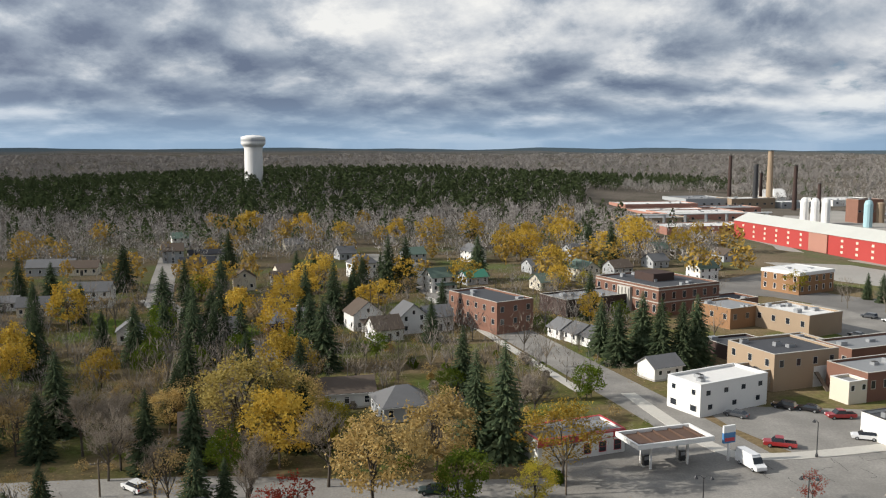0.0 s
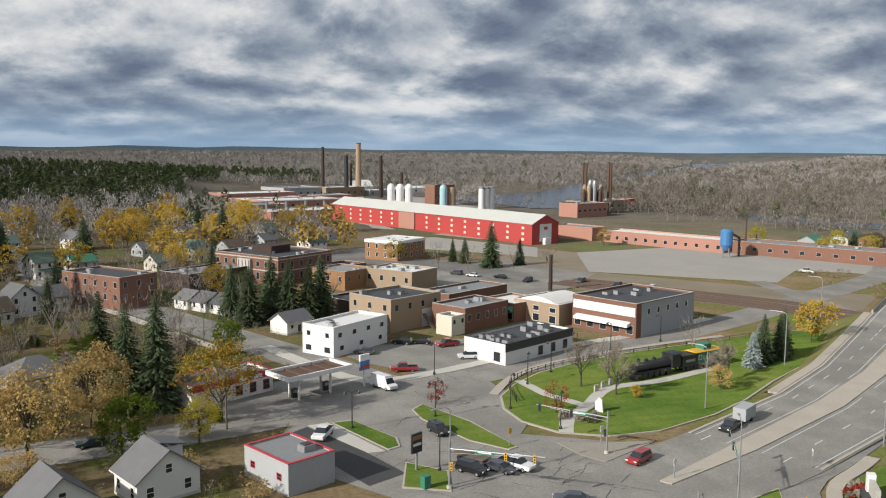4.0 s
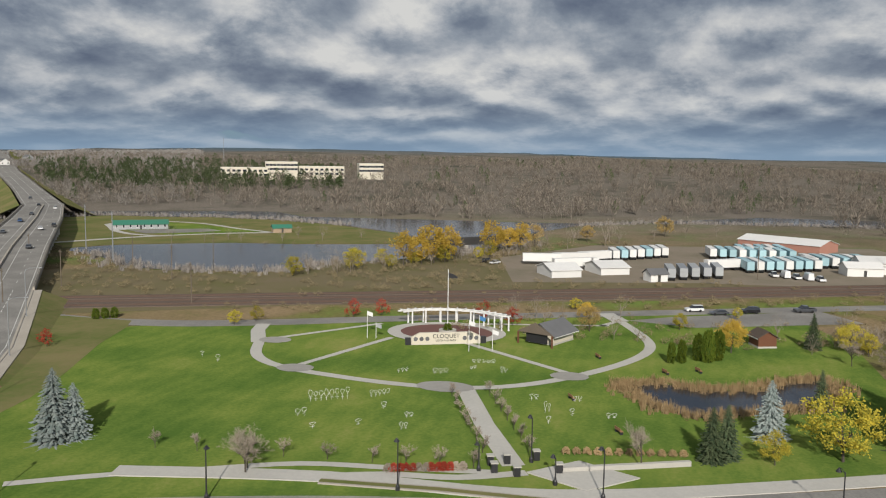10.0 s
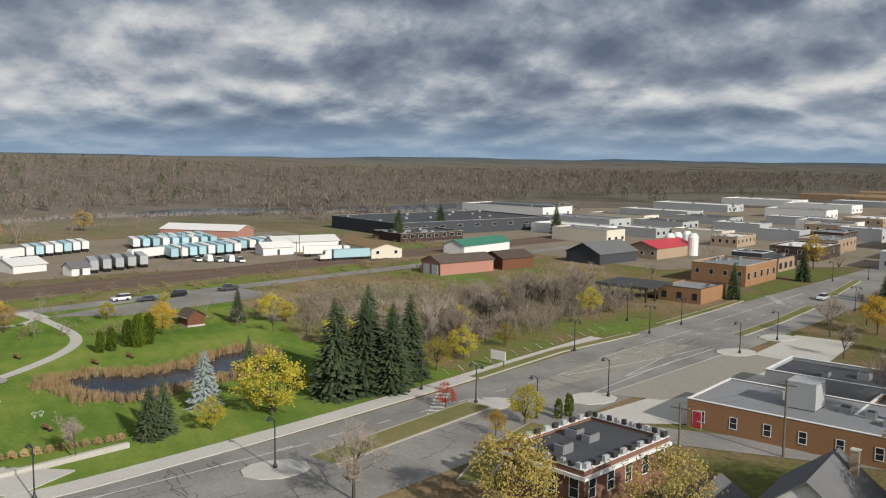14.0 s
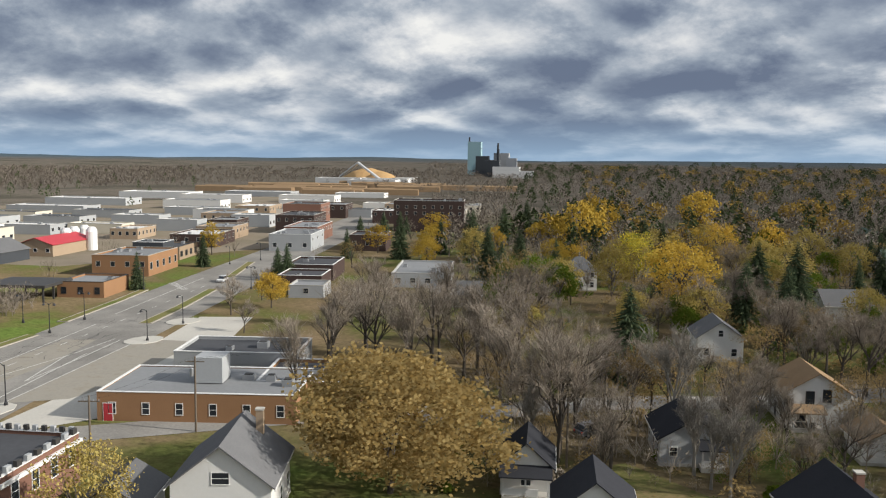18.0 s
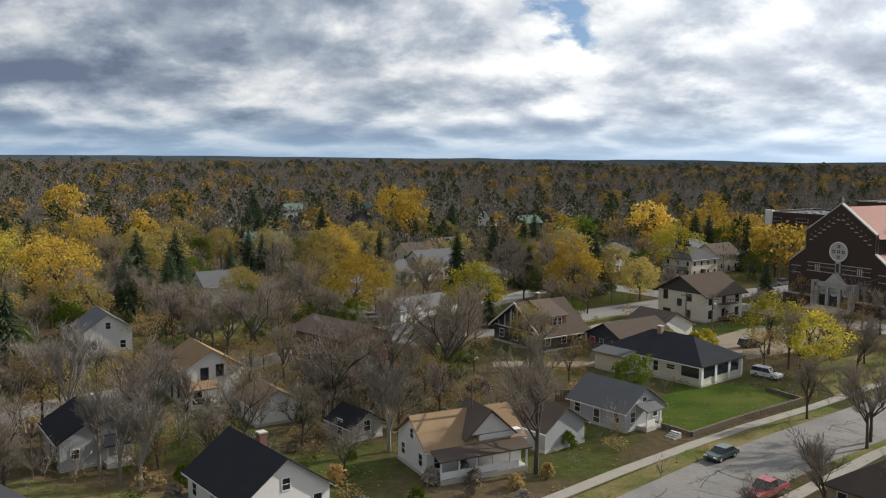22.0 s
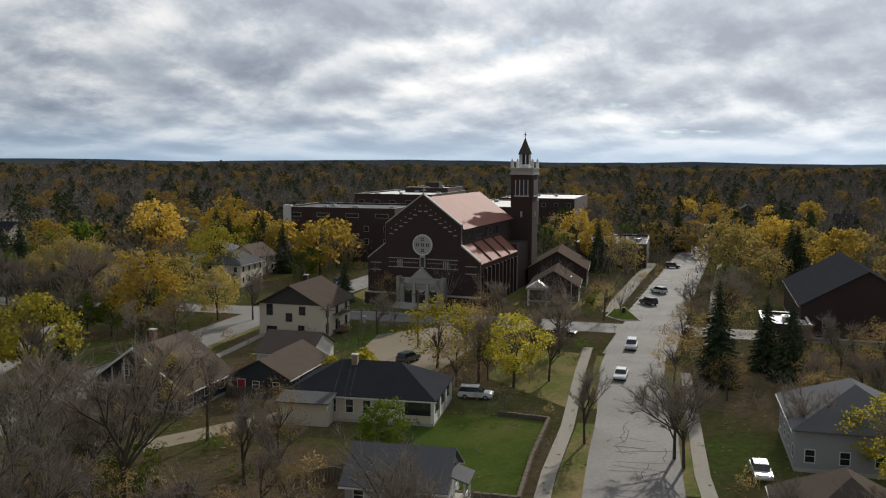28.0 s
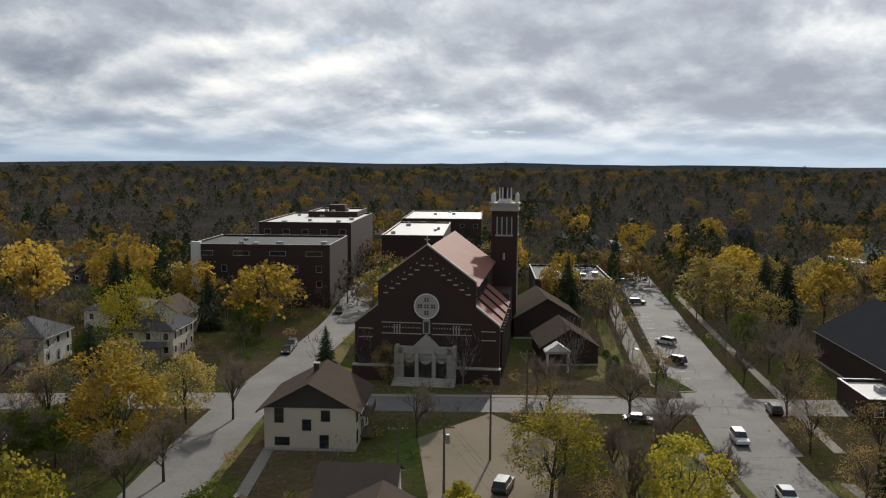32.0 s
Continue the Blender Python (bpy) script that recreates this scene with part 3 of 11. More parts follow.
    if dormer:
        along, side, dw, dwall = dormer
        at = pose(along, 0, 0, 0, 0, 0 if side < 0 else 180)
        y0, zb = -d * 0.40, eave + rise * 0.1
        dm = part("dormer", Shape().box(-dw / 2, y0, zb, dw / 2, -d * 0.06, zb + 2.2), dwall, ob, at=at)
        part("dormer_roof", Shape().extrude_x([(y0 - 0.5, zb + 2.1), (-0.02 * d, eave + rise + 0.1), (-0.02 * d, eave + rise + 0.26), (y0 - 0.5, zb + 2.28)], -dw / 2 - 0.35, dw / 2 + 0.35), roof, dm)
        for k in (-1, 1):
            window(dm, k * 0.56, y0, zb + 1.2, 0, 0.9, 1.25, TRIM)
    return ob

# ---- ground to the horizon ----
def step(a, b, v):
    t = max(0.0, min(1.0, (v - a) / (b - a)))
    return t * t * (3 - 2 * t)


def height(x, y):
    """The lie of the land: flat town, a pine hill to the north, a wooded ridge over the river, far hills."""
    r = math.hypot(x, y)
    h = 17 * math.exp(-(((x + 190) / 300) ** 2 + ((y - 860) / 230) ** 2))
    east = step(560, 1000, x * 0.93 + y * 0.36) * step(-900, -300, y - 0.2 * x) * step(1500, 700, abs(y - 0.38 * x))
    h += 22 * east * (0.8 + 0.4 * noise.noise((x / 260, y / 260, 3)))
    far = step(1500, 3600, r)
    h += far * (20 + 14 * noise.noise((x / 900, y / 900, 0)) + 10 * noise.noise((x / 350, y / 350, 5)))
    h += 6 * step(3300, 4200, r) * (0.6 + noise.noise((x / 700, y / 700, 9)))
    valley = step(120, 320, abs((x - 330) * 0.76 - (y - 680) * 0.65)) if y > 480 and 100 < x < 2000 else 1.0
    return h * step(380, 560, r) * valley


def ground_sheet():
    s, rings, n = Shape(), [0, 60, 120, 200, 280, 360], 160
    while rings[-1] < 4850:
        rings.append(min(4850, rings[-1] * 1.07 + 6))
    s.v.append((0, 0, 0))
    for r in rings[1:]:
        for i in range(n):
            a = 2 * math.pi * i / n
            x, y = r * math.cos(a), r * math.sin(a)
            s.v.append((x, y, height(x, y)))
    s.f += [(0, 1 + i, 1 + (i + 1) % n) for i in range(n)]
    for k in range(len(rings) - 2):
        b = 1 + k * n
        s.f += [(b + i, b + n + i, b + n + (i + 1) % n, b + (i + 1) % n) for i in range(n)]
    return s


def land_material():
    """Town grass and litter near by, leafless and evergreen woods further out, haze blue painted farthest."""
    m = bpy.data.materials.new("land")
    m.use_nodes = True
    add, link = nodes_of(m.node_tree)
    at = add("ShaderNodeTexCoord").outputs["Object"]
    fine = add("ShaderNodeTexNoise", Scale=0.9, Detail=8.0, Roughness=0.78)
    patch = add("ShaderNodeTexNoise", Scale=0.035, Detail=5.0, Roughness=0.6)
    wood = add("ShaderNodeTexNoise", Scale=0.006, Detail=9.0, Roughness=0.72)
    for n in (fine, patch, wood):
        link(at, n.inputs["Vector"])
    grass = ramp(add, [(0.34, (0.155, 0.115, 0.07)), (0.47, (0.12, 0.094, 0.052)), (0.55, (0.092, 0.092, 0.034)), (0.68, (0.085, 0.12, 0.03))])
    link(patch.outputs[0], grass.inputs[0])
    trees = ramp(add, [(0.32, (0.040, 0.044, 0.030)), (0.42, (0.070, 0.064, 0.052)), (0.52, (0.105, 0.092, 0.078)), (0.62, (0.07, 0.065, 0.052)), (0.72, (0.040, 0.046, 0.032)), (0.82, (0.11, 0.09, 0.068))])
    link(wood.outputs[0], trees.inputs[0])
    span = add("ShaderNodeVectorMath", operation="LENGTH")
    link(at, span.inputs[0])
    out = add("ShaderNodeMapRange")
    link(span.outputs["Value"], out.inputs[0])
    out.inputs[1].default_value, out.inputs[2].default_value = 300, 600
    col = mixed(add, link, out.outputs[0], grass.outputs[0], trees.outputs[0])
    # distance haze is put into the base colour: blue-grey towards the horizon
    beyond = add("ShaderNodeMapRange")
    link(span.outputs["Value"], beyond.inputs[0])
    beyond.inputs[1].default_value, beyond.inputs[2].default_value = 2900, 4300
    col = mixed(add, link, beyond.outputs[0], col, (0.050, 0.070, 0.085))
    tone = math_node(add, link, "ADD", math_node(add, link, "MULTIPLY", fine.outputs[0], 2.0), 0.0)
    col = mixed(add, link, 1.0, col, tone, "MULTIPLY")
    skin = add("ShaderNodeBsdfDiffuse", Roughness=0.9)
    link(col, skin.inputs[0])
    link(skin.outputs[0], add("ShaderNodeOutputMaterial").inputs[0])
    return m


tagged(part("ground", ground_sheet(), land_material()), "autumn grass, leaf litter, distant woods and far hills coloured with blue haze", "ground", kind="structure")

# water
CH1 = [(291, 226), (287, 213), (262, 182), (256, 166), (258, 148), (262, 130), (273, 121), (292, 115), (306, 99), (323, 90), (350, 72), (378, 64), (390, 68), (378, 80), (366, 103), (354, 130), (345, 155), (340, 183), (329, 202), (317, 221), (300, 232)]
sheet("water_1", CH1, 0.12, WATER, "dark rippled river channel reflecting cloud", "river")
CH2 = [(360, 470), (396, 392), (412, 356), (462, 327), (461, 291), (470, 264), (466, 217), (445, 170), (412, 128), (393, 113), (400, 80), (428, 68), (492, 48), (530, 10), (545, -80), (545, -200), (527, -311), (603, -357), (654, -336), (606, -200), (605, -60), (549, -2), (509, 52), (502, 82), (503, 115), (500, 148), (493, 215), (524, 246), (531, 307), (527, 347), (494, 385), (446, 404), (414, 440), (385, 500)]
sheet("water_2", CH2, 0.12, WATER, "dark rippled main river channel", "river")
UP = [(323, 565), (352, 673), (451, 864), (600, 1060), (793, 1270), (1100, 1560), (1411, 1900), (1800, 2250), (1500, 2200), (1074, 1673), (800, 1370), (588, 1091), (480, 960), (359, 798), (235, 715), (262, 590)]
s = Shape()
for i in range(7):
    q = [UP[i], UP[i + 1], UP[-2 - i], UP[-1 - i]]
    s.quad(*[(x, y, 0.4) for x, y in q])
tagged(part("water_3", s, WATER), "broad upstream river reach", "river", kind="structure")

# park lawn, verges and yards
sheet("lawn", [(81, 84), (84.5, 88.6), (89, 92), (95, 94.5), (104, 97), (116, 99), (131, 104), (153, 113), (170, 118), (176, 112), (184, 89), (200, 58), (222, 8), (240, -30), (200, -40), (170, -40), (135, -60), (112, -16), (98, 8), (93.5, 30), (88, 47), (82, 63), (80, 70), (80, 78)], 0.03, LAWN, "mown green park lawn", "lawn")
sheet("verge_1", [(96, 96), (112, 103.5), (125, 110), (140, 119.5), (172, 143), (177, 148), (177, 121), (170, 117.5), (153, 112.5), (131, 103.5), (116, 98.5), (104, 96.5)], 0.06, ROUGH_GRASS, "dry grass bank beside the bridge ramp", "grass")
sheet("verge_2", [(176, 148), (208, 92), (231, 37), (252, -12), (300, -110), (330, -90), (290, 40), (318, 62), (345, 70), (322, 89), (305, 98), (291, 114), (272, 120), (261, 129), (257, 148), (255, 166), (261, 183), (240, 200)], 0.02, ROUGH_BROWN, "brown rough grass along the railway", "grass")
sheet("yard_1", [(268, 46), (285, -10), (296, -112), (420, -90), (390, 30), (330, 62)], 0.04, DIRT, "brown gravel freight yard", "yard")
sheet("yard_2", [(172, 339), (250, 350), (300, 290), (268, 240), (228, 268), (201, 245), (150, 285)], 0.04, GRAVEL, "pale gravel factory yard", "yard")
sheet("yard_3", [(100, 600), (240, 560), (225, 640), (235, 720), (150, 850), (40, 760), (60, 650)], 0.05, GRAVEL, "pale gravel industrial works yard", "yard")
sheet("yard_7", [(14, 720), (24, 620), (62, 515), (112, 468), (150, 400), (168, 400), (130, 500), (104, 600), (70, 720)], 0.06, GRAVEL, "pale gravel yard in front of the works", "yard")
sheet("yard_8", [(34, 561), (92, 522), (99, 471), (128, 418), (163, 360), (149, 329), (131, 348), (112, 365), (94, 420), (68, 461), (32, 504)], 0.034, GRAVEL, "pale sandy strip in front of the red mill", "yard")
sheet("road_15", [(60, 355), (93, 388), (86, 346), (111, 326), (126, 286), (122, 266), (110, 270), (96, 305), (79, 324), (60, 329)], 0.064, STREET, "worn grey street behind the shops", "road")
sheet("yard_4", [(240, -180), (420, -120), (560, -300), (500, -640), (300, -480), (215, -300)], 0.02, DIRT, "worn commercial ground between low buildings", "yard")
sheet("yard_5", [(110, 310), (160, 360), (172, 339), (150, 285), (195, 232), (215, 215), (190, 195), (130, 240)], 0.03, DIRT, "dry rail corridor beside the town", "yard")

# riverside park on the spit between the two channels
sheet("yard_6", [(300, 236), (318, 224), (331, 204), (343, 184), (347, 156), (356, 131), (368, 104), (390, 116), (410, 130), (443, 172), (464, 218), (467, 263), (458, 290), (455, 325), (412, 350), (370, 320)], 0.07, ROUGH_GRASS, "dry grass spit between the river channels", "grass")
sheet("lawn_6", [(398, 280), (414, 283), (426, 275), (421, 246), (403, 214), (392, 192), (381, 208), (362, 226), (372, 254)], 0.11, LAWN, "green riverside park lawn", "lawn")
strip("path_61", smooth([(401, 287), (415, 287), (429, 278), (425, 245), (404, 212), (391, 186)], 4), 1.6, 0.15, CONCRETE, "pale curved riverside park path", "path")
strip("path_62", smooth([(391, 186), (378, 206), (358, 226), (341, 238), (320, 249), (300, 262)], 4), 2.2, 0.15, CONCRETE, "pale riverside park drive", "path")
strip("path_63", smooth([(401, 287), (386, 274), (372, 262), (360, 246), (356, 230)], 4), 1.8, 0.14, CONCRETE, "pale riverside park path", "path")
sheet("car_park_61", [(364, 240), (376, 258), (388, 244), (398, 226), (390, 214), (376, 224)], 0.13, ASPHALT, "asphalt car park at the riverside", "car park")

# roads
AVE = smooth([(54, 102), (71, 62), (80, 36), (87, 8), (98, -22), (114, -56), (136, -100), (160, -150), (184, -202), (222, -285), (300, -450)], 5)
strip("road_1", AVE, 12.0, 0.06, ASPHALT, "wide worn asphalt avenue with patches", "road")
NORTH = smooth([(-120, 112), (-55, 131), (-16, 136), (10, 141), (40, 152), (70, 164), (104, 176), (150, 196), (200, 222), (262, 258), (330, 330)], 5)
strip("road_2", NORTH, 5.6, 0.065, ASPHALT, "worn asphalt town street", "road")
strip("road_3", [(40, 158), (24, 192), (-2, 244), (-40, 320), (-95, 430)], 6.0, 0.07, ASPHALT, "grey asphalt side street", "road")
sheet("road_4", [(20, 140), (44, 152), (60, 158), (62, 135), (54, 124), (64, 118), (84, 106), (80, 92), (76.5, 78), (74, 62), (44, 84), (26, 108), (14, 126)], 0.075, ASPHALT, "broad worn asphalt town junction", "road")
sheet("car_park_1", [(36, 187), (41, 190), (74, 192), (67, 168), (50, 161), (40, 176)], 0.08, ASPHALT, "asphalt car park with faded lines", "car park")
sheet("car_park_2", [(1, 158), (37, 172), (44, 158), (13, 143)], 0.085, ASPHALT, "stained asphalt petrol station forecourt", "forecourt")
sheet("car_park_3", [(92, 240), (108, 232), (150, 280), (130, 320), (100, 330), (75, 290)], 0.05, ASPHALT, "asphalt parking behind the shops", "car park")
strip("road_5", smooth([(196, 250), (176, 150), (176, 116), (184, 92), (201, 58), (224, 8), (258, -66), (300, -160), (330, -220)], 5), 3.6, 0.055, ASPHALT, "narrow asphalt road beside the park", "road")

strip("road_13", [(-60, 212), (-112, 262), (-128, 282), (-150, 330), (-190, 420)], 4.5, 0.06, ASPHALT, "grey residential street among trees", "road")
strip("pavement_32", [(-68, 212), (-119, 263), (-135, 284)], 0.9, 0.12, CONCRETE, "pale concrete pavement by the street", "pavement", 0.1)
for k, poly in enumerate(([(-96, 246), (-74, 256), (-78, 230), (-96, 224)], [(-46, 190), (-32, 194), (-34, 204), (-50, 204)], [(-124, 250), (-140, 262), (-134, 240)], [(-30, 230), (-10, 240), (-16, 222)])):
    sheet("lawn_%d" % (31 + k), poly, 0.04, LITTER_LAWN if k % 2 else LAWN, "green back lawn between the houses", "lawn")

# highway up to and over the bridge
DECK = [(40, 80, 0), (65, 99.4, 0.0), (84, 107.8, 0.15), (113, 121.8, 0.5), (134.5, 134.2, 1.2), (160, 152, 2.0), (184, 169, 3.0), (250, 217, 6.0), (345, 285, 7.5), (430, 350, 7.0), (560, 470, 9.0), (640, 548, 13.0), (700, 609, 16.5), (800, 700, 22.0), (900, 790, 26.0), (1000, 880, 30.0), (1150, 1010, 34.0)]
DECK = [(x, y, z if x < 600 else max(z, height(x, y) + 1.5)) for x, y, z in DECK]
HALF_LEFT = [10, 10, 9.8, 9.8, 10.3, 11.2, 12, 12, 11.5, 11, 10, 10, 10, 10, 10, 10, 10]
HALF_RIGHT = [11, 11.5, 12.4, 13.3, 13.0, 12.4, 12, 12, 11.5, 11, 10, 10, 10, 10, 10, 10, 10]


def deck_edges(more_left, more_right):
    """The right edge of the deck, then its left edge backwards."""
    line = [(x, y) for x, y, _ in DECK]
    n = len(line)
    right = band(line, [h + m for h, m in zip(HALF_RIGHT, more_right)])[:n]
    left = band(line, [h + m for h, m in zip(HALF_LEFT, more_left)])[n:]
    return right + left


def deck_slab():
    s = Shape()
    n = len(DECK)
    out = deck_edges([0] * n, [0] * n)
    for i in range(n):
        for p in (out[i], out[2 * n - 1 - i]):
            s.v += [(p[0], p[1], DECK[i][2] + 0.09), (p[0], p[1], DECK[i][2] - 0.9)]
    for i in range(n - 1):
        a, b = 4 * i, 4 * i + 4
        s.f += [(a, b, b + 2, a + 2), (a + 1, a + 3, b + 3, b + 1), (a, a + 1, b + 1, b), (a + 2, b + 2, b + 3, a + 3)]
    return s


sheet("road_12", [(113, 107), (93.9, 96.9), (87.2, 93.8), (83, 90.6), (79.6, 85.8), (77.3, 80.5), (76.7, 74.7), (77.5, 66), (68, 62), (64, 76), (66, 92), (76, 102), (113, 116)], 0.12, ASPHALT, "curved asphalt slip lane from the ramp", "road", 0.12)
strip("pavement_30", smooth([(100, 98.9), (94.4, 95.8), (88, 92.6), (83.6, 88.6), (80.4, 83), (78.9, 77), (79.2, 70), (81, 62), (87, 46), (93, 26)], 4), 1.0, 0.26, KERB, "buff concrete walk round the park corner", "pavement", 0.25)
bridge = thing("bridge", "long concrete highway bridge with grey deck and parapets", "bridge")
part("deck", deck_slab(), ASPHALT, bridge, "grey asphalt deck")


def along_deck(a, b, off, z0, z1, wide):
    """A bar that follows the deck between two of its stations at an offset to the right; wide may differ by station."""
    s = Shape()
    pts = []
    for i in range(a, b + 1):
        x, y, z = DECK[i]
        p, q = DECK[max(0, i - 1)], DECK[min(len(DECK) - 1, i + 1)]
        dx, dy = q[0] - p[0], q[1] - p[1]
        n = math.hypot(dx, dy)
        pts.append((x, y, z, dy / n, -dx / n))
    for i, (x, y, z, rx, ry) in enumerate(pts):
        o = off[a + i] if isinstance(off, (list, tuple)) else off
        w = wide[i] if isinstance(wide, (list, tuple)) else wide
        for e in (-w / 2, w / 2):
            s.v += [(x + rx * (o + e), y + ry * (o + e), z + z0), (x + rx * (o + e), y + ry * (o + e), z + z1)]
    for i in range(len(pts) - 1):
        k, m = 4 * i, 4 * i + 4
        s.f += [(k + 1, m + 1, m + 3, k + 3), (k, k + 1, m + 1, m), (k + 2, m + 2, m + 3, k + 3), (k, m, m + 2, k + 2)]
    n = 4 * (len(pts) - 1)
    s.f += [(0, 2, 3, 1), (n, n + 1, n + 3, n + 2)]
    return s


SIDES = ([-h for h in HALF_LEFT], HALF_RIGHT)
for side, e in zip(SIDES, (-1, 1)):
    part("parapet", along_deck(6, 9, [o - 0.2 * e for o in side], 0.0, 0.95, 0.4), KERB, bridge)
    part("rail", along_deck(6, 9, [o - 0.2 * e for o in side], 1.15, 1.3, 0.12), DARK_TRIM, bridge)
    part("kerb_strip", along_deck(2, 9, [o - 0.5 * e for o in side], 0.0, 0.2, 0.5), KERB, bridge)
    part("kerb_walk", along_deck(3, 6, [o + 0.9 * e for o in side], -0.3, 0.16, 1.9), KERB, bridge, "buff concrete walk beside the ramp")
    part("edge_line", along_deck(2, 16, [o - 1.5 * e for o in side], 0.09, 0.1, 0.16), PAINT, bridge)
    part("edge_line", along_deck(2, 16, 2.9 * e, 0.09, 0.1, 0.14), PAINT, bridge)
part("median_wall", along_deck(6, 9, 0.0, 0.0, 0.8, 0.5), KERB, bridge)
part("median_paving", along_deck(1, 6, 0.0, 0.0, 0.24, [1.8, 3.6, 4.4, 4.0, 3.6, 1.2]), KERB, bridge, "buff concrete median")
for i in range(2, 11):
    for k in range(6 if i > 4 else 3):
        for off in (-6.4, 6.8):
            f0 = k / (6 if i > 4 else 3)
            p, q = Vector(DECK[i]), Vector(DECK[i + 1])
            a = p.lerp(q, f0)
            d = (q - p).normalized()
            r = Vector((d.y, -d.x, 0)) * off
            part("lane_dash", kept("dash", lambda: Shape().box(-1.5, -0.09, 0.098, 1.5, 0.09, 0.108).mesh("lane_dash", PAINT)), None, bridge, at=Matrix.Translation(a + r) @ d.to_track_quat("X", "Z").to_matrix().to_4x4())
for i in range(15):
    f0 = (i + 0.5) / 15
    p = Vector(DECK[6]).lerp(Vector(DECK[7]), f0 / 0.4) if f0 < 0.4 else Vector(DECK[7]).lerp(Vector(DECK[8]), (f0 - 0.4) / 0.6)
    zc = p.z - 1.85
    for off in (-9.5, -3.5, 3.5, 9.5):
        part("pier", kept("pier", lambda: Shape().lathe([(0.6, 0), (0.6, 1)], 10).mesh("pier", CONCRETE)), None, bridge, at=Matrix.Translation((p.x + 0.57 * off, p.y - 0.82 * off, -0.3)) @ Matrix.Diagonal((1, 1, zc + 0.3, 1)))
    part("pier_cap", Shape().box(-0.7, -11, 0, 0.7, 11, 0.9), CONCRETE, bridge, at=pose(p.x, p.y, zc, 0, 0, 35))
# embankment under the ramp
s = Shape()
n = len(DECK)
out = deck_edges([1.7] * n, [1.7] * n)
fall = [2.2 * (z - height(x, y)) + 2.2 for x, y, z in DECK]
wide_out = deck_edges(fall, fall)
for a, b in ((3, 6), (9, 16)):
    for i in range(a, b):
        for j, k in ((i, i + 1), (2 * n - 1 - i, 2 * n - 2 - i)):
            za, zb = DECK[i][2] + 0.05, DECK[i + 1][2] + 0.05
            s.quad((*out[j], za), (*out[k], zb), (*wide_out[k], height(*wide_out[k]) - 0.1), (*wide_out[j], height(*wide_out[j]) - 0.1))
tagged(part("embankment", s, ROUGH_GRASS), "dry grass embankment under the highway ramp", "embankment", kind="structure")

# railway
for k, off in enumerate((0, 6, 13)):
    line = [(x + off * 0.9, y + off * 0.42) for x, y in ((120, 262), (160, 205), (181, 150), (207, 92), (231, 37), (252, -12), (300, -120), (360, -260))]
    line = [(x + 5, y + 2) for x, y in line]
    strip("ballast_%d" % (k + 1), line, 2.95, 0.22, BALLAST, "brown stone railway ballast", "ballast", 0.3)
    for e in (-0.72, 0.72):
        strip("rail_%d" % (2 * k + (2 if e > 0 else 1)), [(x + e * 0.9, y + e * 0.42) for x, y in line], 0.09, 0.36, RUST, "rusty steel railway rail", "rail", 0.16)

# ---- trees ----
def limbs(dice, tall, spread, depth, trunk_r, lean=0.0, low=0.3, forks=4):
    """Tapered pieces of trunk and limbs, and the tips that carry twigs or leaves."""
    pieces, tips = [], []

    def grow(p, way, length, r, level):
        q = p + way * length
        pieces.append((p, q, r, r * 0.62, level))
        if level >= depth:
            tips.append((q, way))
            return
        for k in range(forks if level else forks + 3):
            turn = Euler((dice.gauss(0, spread), dice.gauss(0, spread), dice.uniform(-3.14, 3.14)))
            w = (way + (turn.to_matrix() @ Vector((dice.gauss(0, 1), dice.gauss(0, 1), 0.25))).normalized() * spread).normalized()
            w.z = w.z * 0.8 + 0.28
            base = p.lerp(q, dice.uniform(0.35, 1.0) if level else dice.uniform(0.42, 1.0))
            grow(base, w.normalized(), length * dice.uniform(0.55, 0.82), r * 0.5, level + 1)

    grow(Vector((0, 0, 0)), Vector((dice.gauss(0, 0.04), dice.gauss(0, 0.04), 1)).normalized(), tall * (low + 0.12), trunk_r, 0)
    return pieces, tips


def fit_height(pieces, tips, tall):
    k = tall / max(q.z for _, q, *_ in pieces)
    return [(p * k, q * k, a, b, l) for p, q, a, b, l in pieces], [(q * k, w) for q, w in tips]


def wood(pieces, most=9):
    s = Shape()
    for p, q, a, b, level in pieces:
        if level <= most:
            s.tube(p, q, max(a, 0.025), max(b, 0.018), 6 if level == 0 else 4 if level == 1 else 3)
    return s


def twigs(dice, pieces, tips, per, size, thin=0.035):
    s = Shape()
    for p, q, a, b, level in pieces:
        if level < 2:
            continue
        for _ in range(per + (3 if level > 2 else 0)):
            at = p.lerp(q, dice.uniform(0.1, 1.0))
            way = ((q - p).normalized() + Vector((dice.gauss(0, 0.7), dice.gauss(0, 0.7), dice.gauss(0.3, 0.5)))).normalized()
            side = way.cross(Vector((dice.gauss(0, 1), dice.gauss(0, 1), dice.gauss(0, 1)))).normalized() * thin
            s.quad(tuple(at + side), tuple(at - side), tuple(at + way * size * dice.uniform(0.5, 1.3)))
    return s


def leaves(dice, tips, per, radius, size, flat_top=0.8):
    s = Shape()
    for q, w in tips:
        for _ in range(per):
            at = q + Vector((dice.gauss(0, radius), dice.gauss(0, radius), dice.gauss(0, radius * flat_top)))
            a = Vector((dice.gauss(0, 1), dice.gauss(0, 1), dice.gauss(0, 1))).normalized()
            b = a.orthogonal().normalized()
            k = size * dice.uniform(0.6, 1.3)
            s.quad(tuple(at + a * k), tuple(at + b * k * 0.7), tuple(at - a * k), tuple(at - b * k * 0.7))
    return s


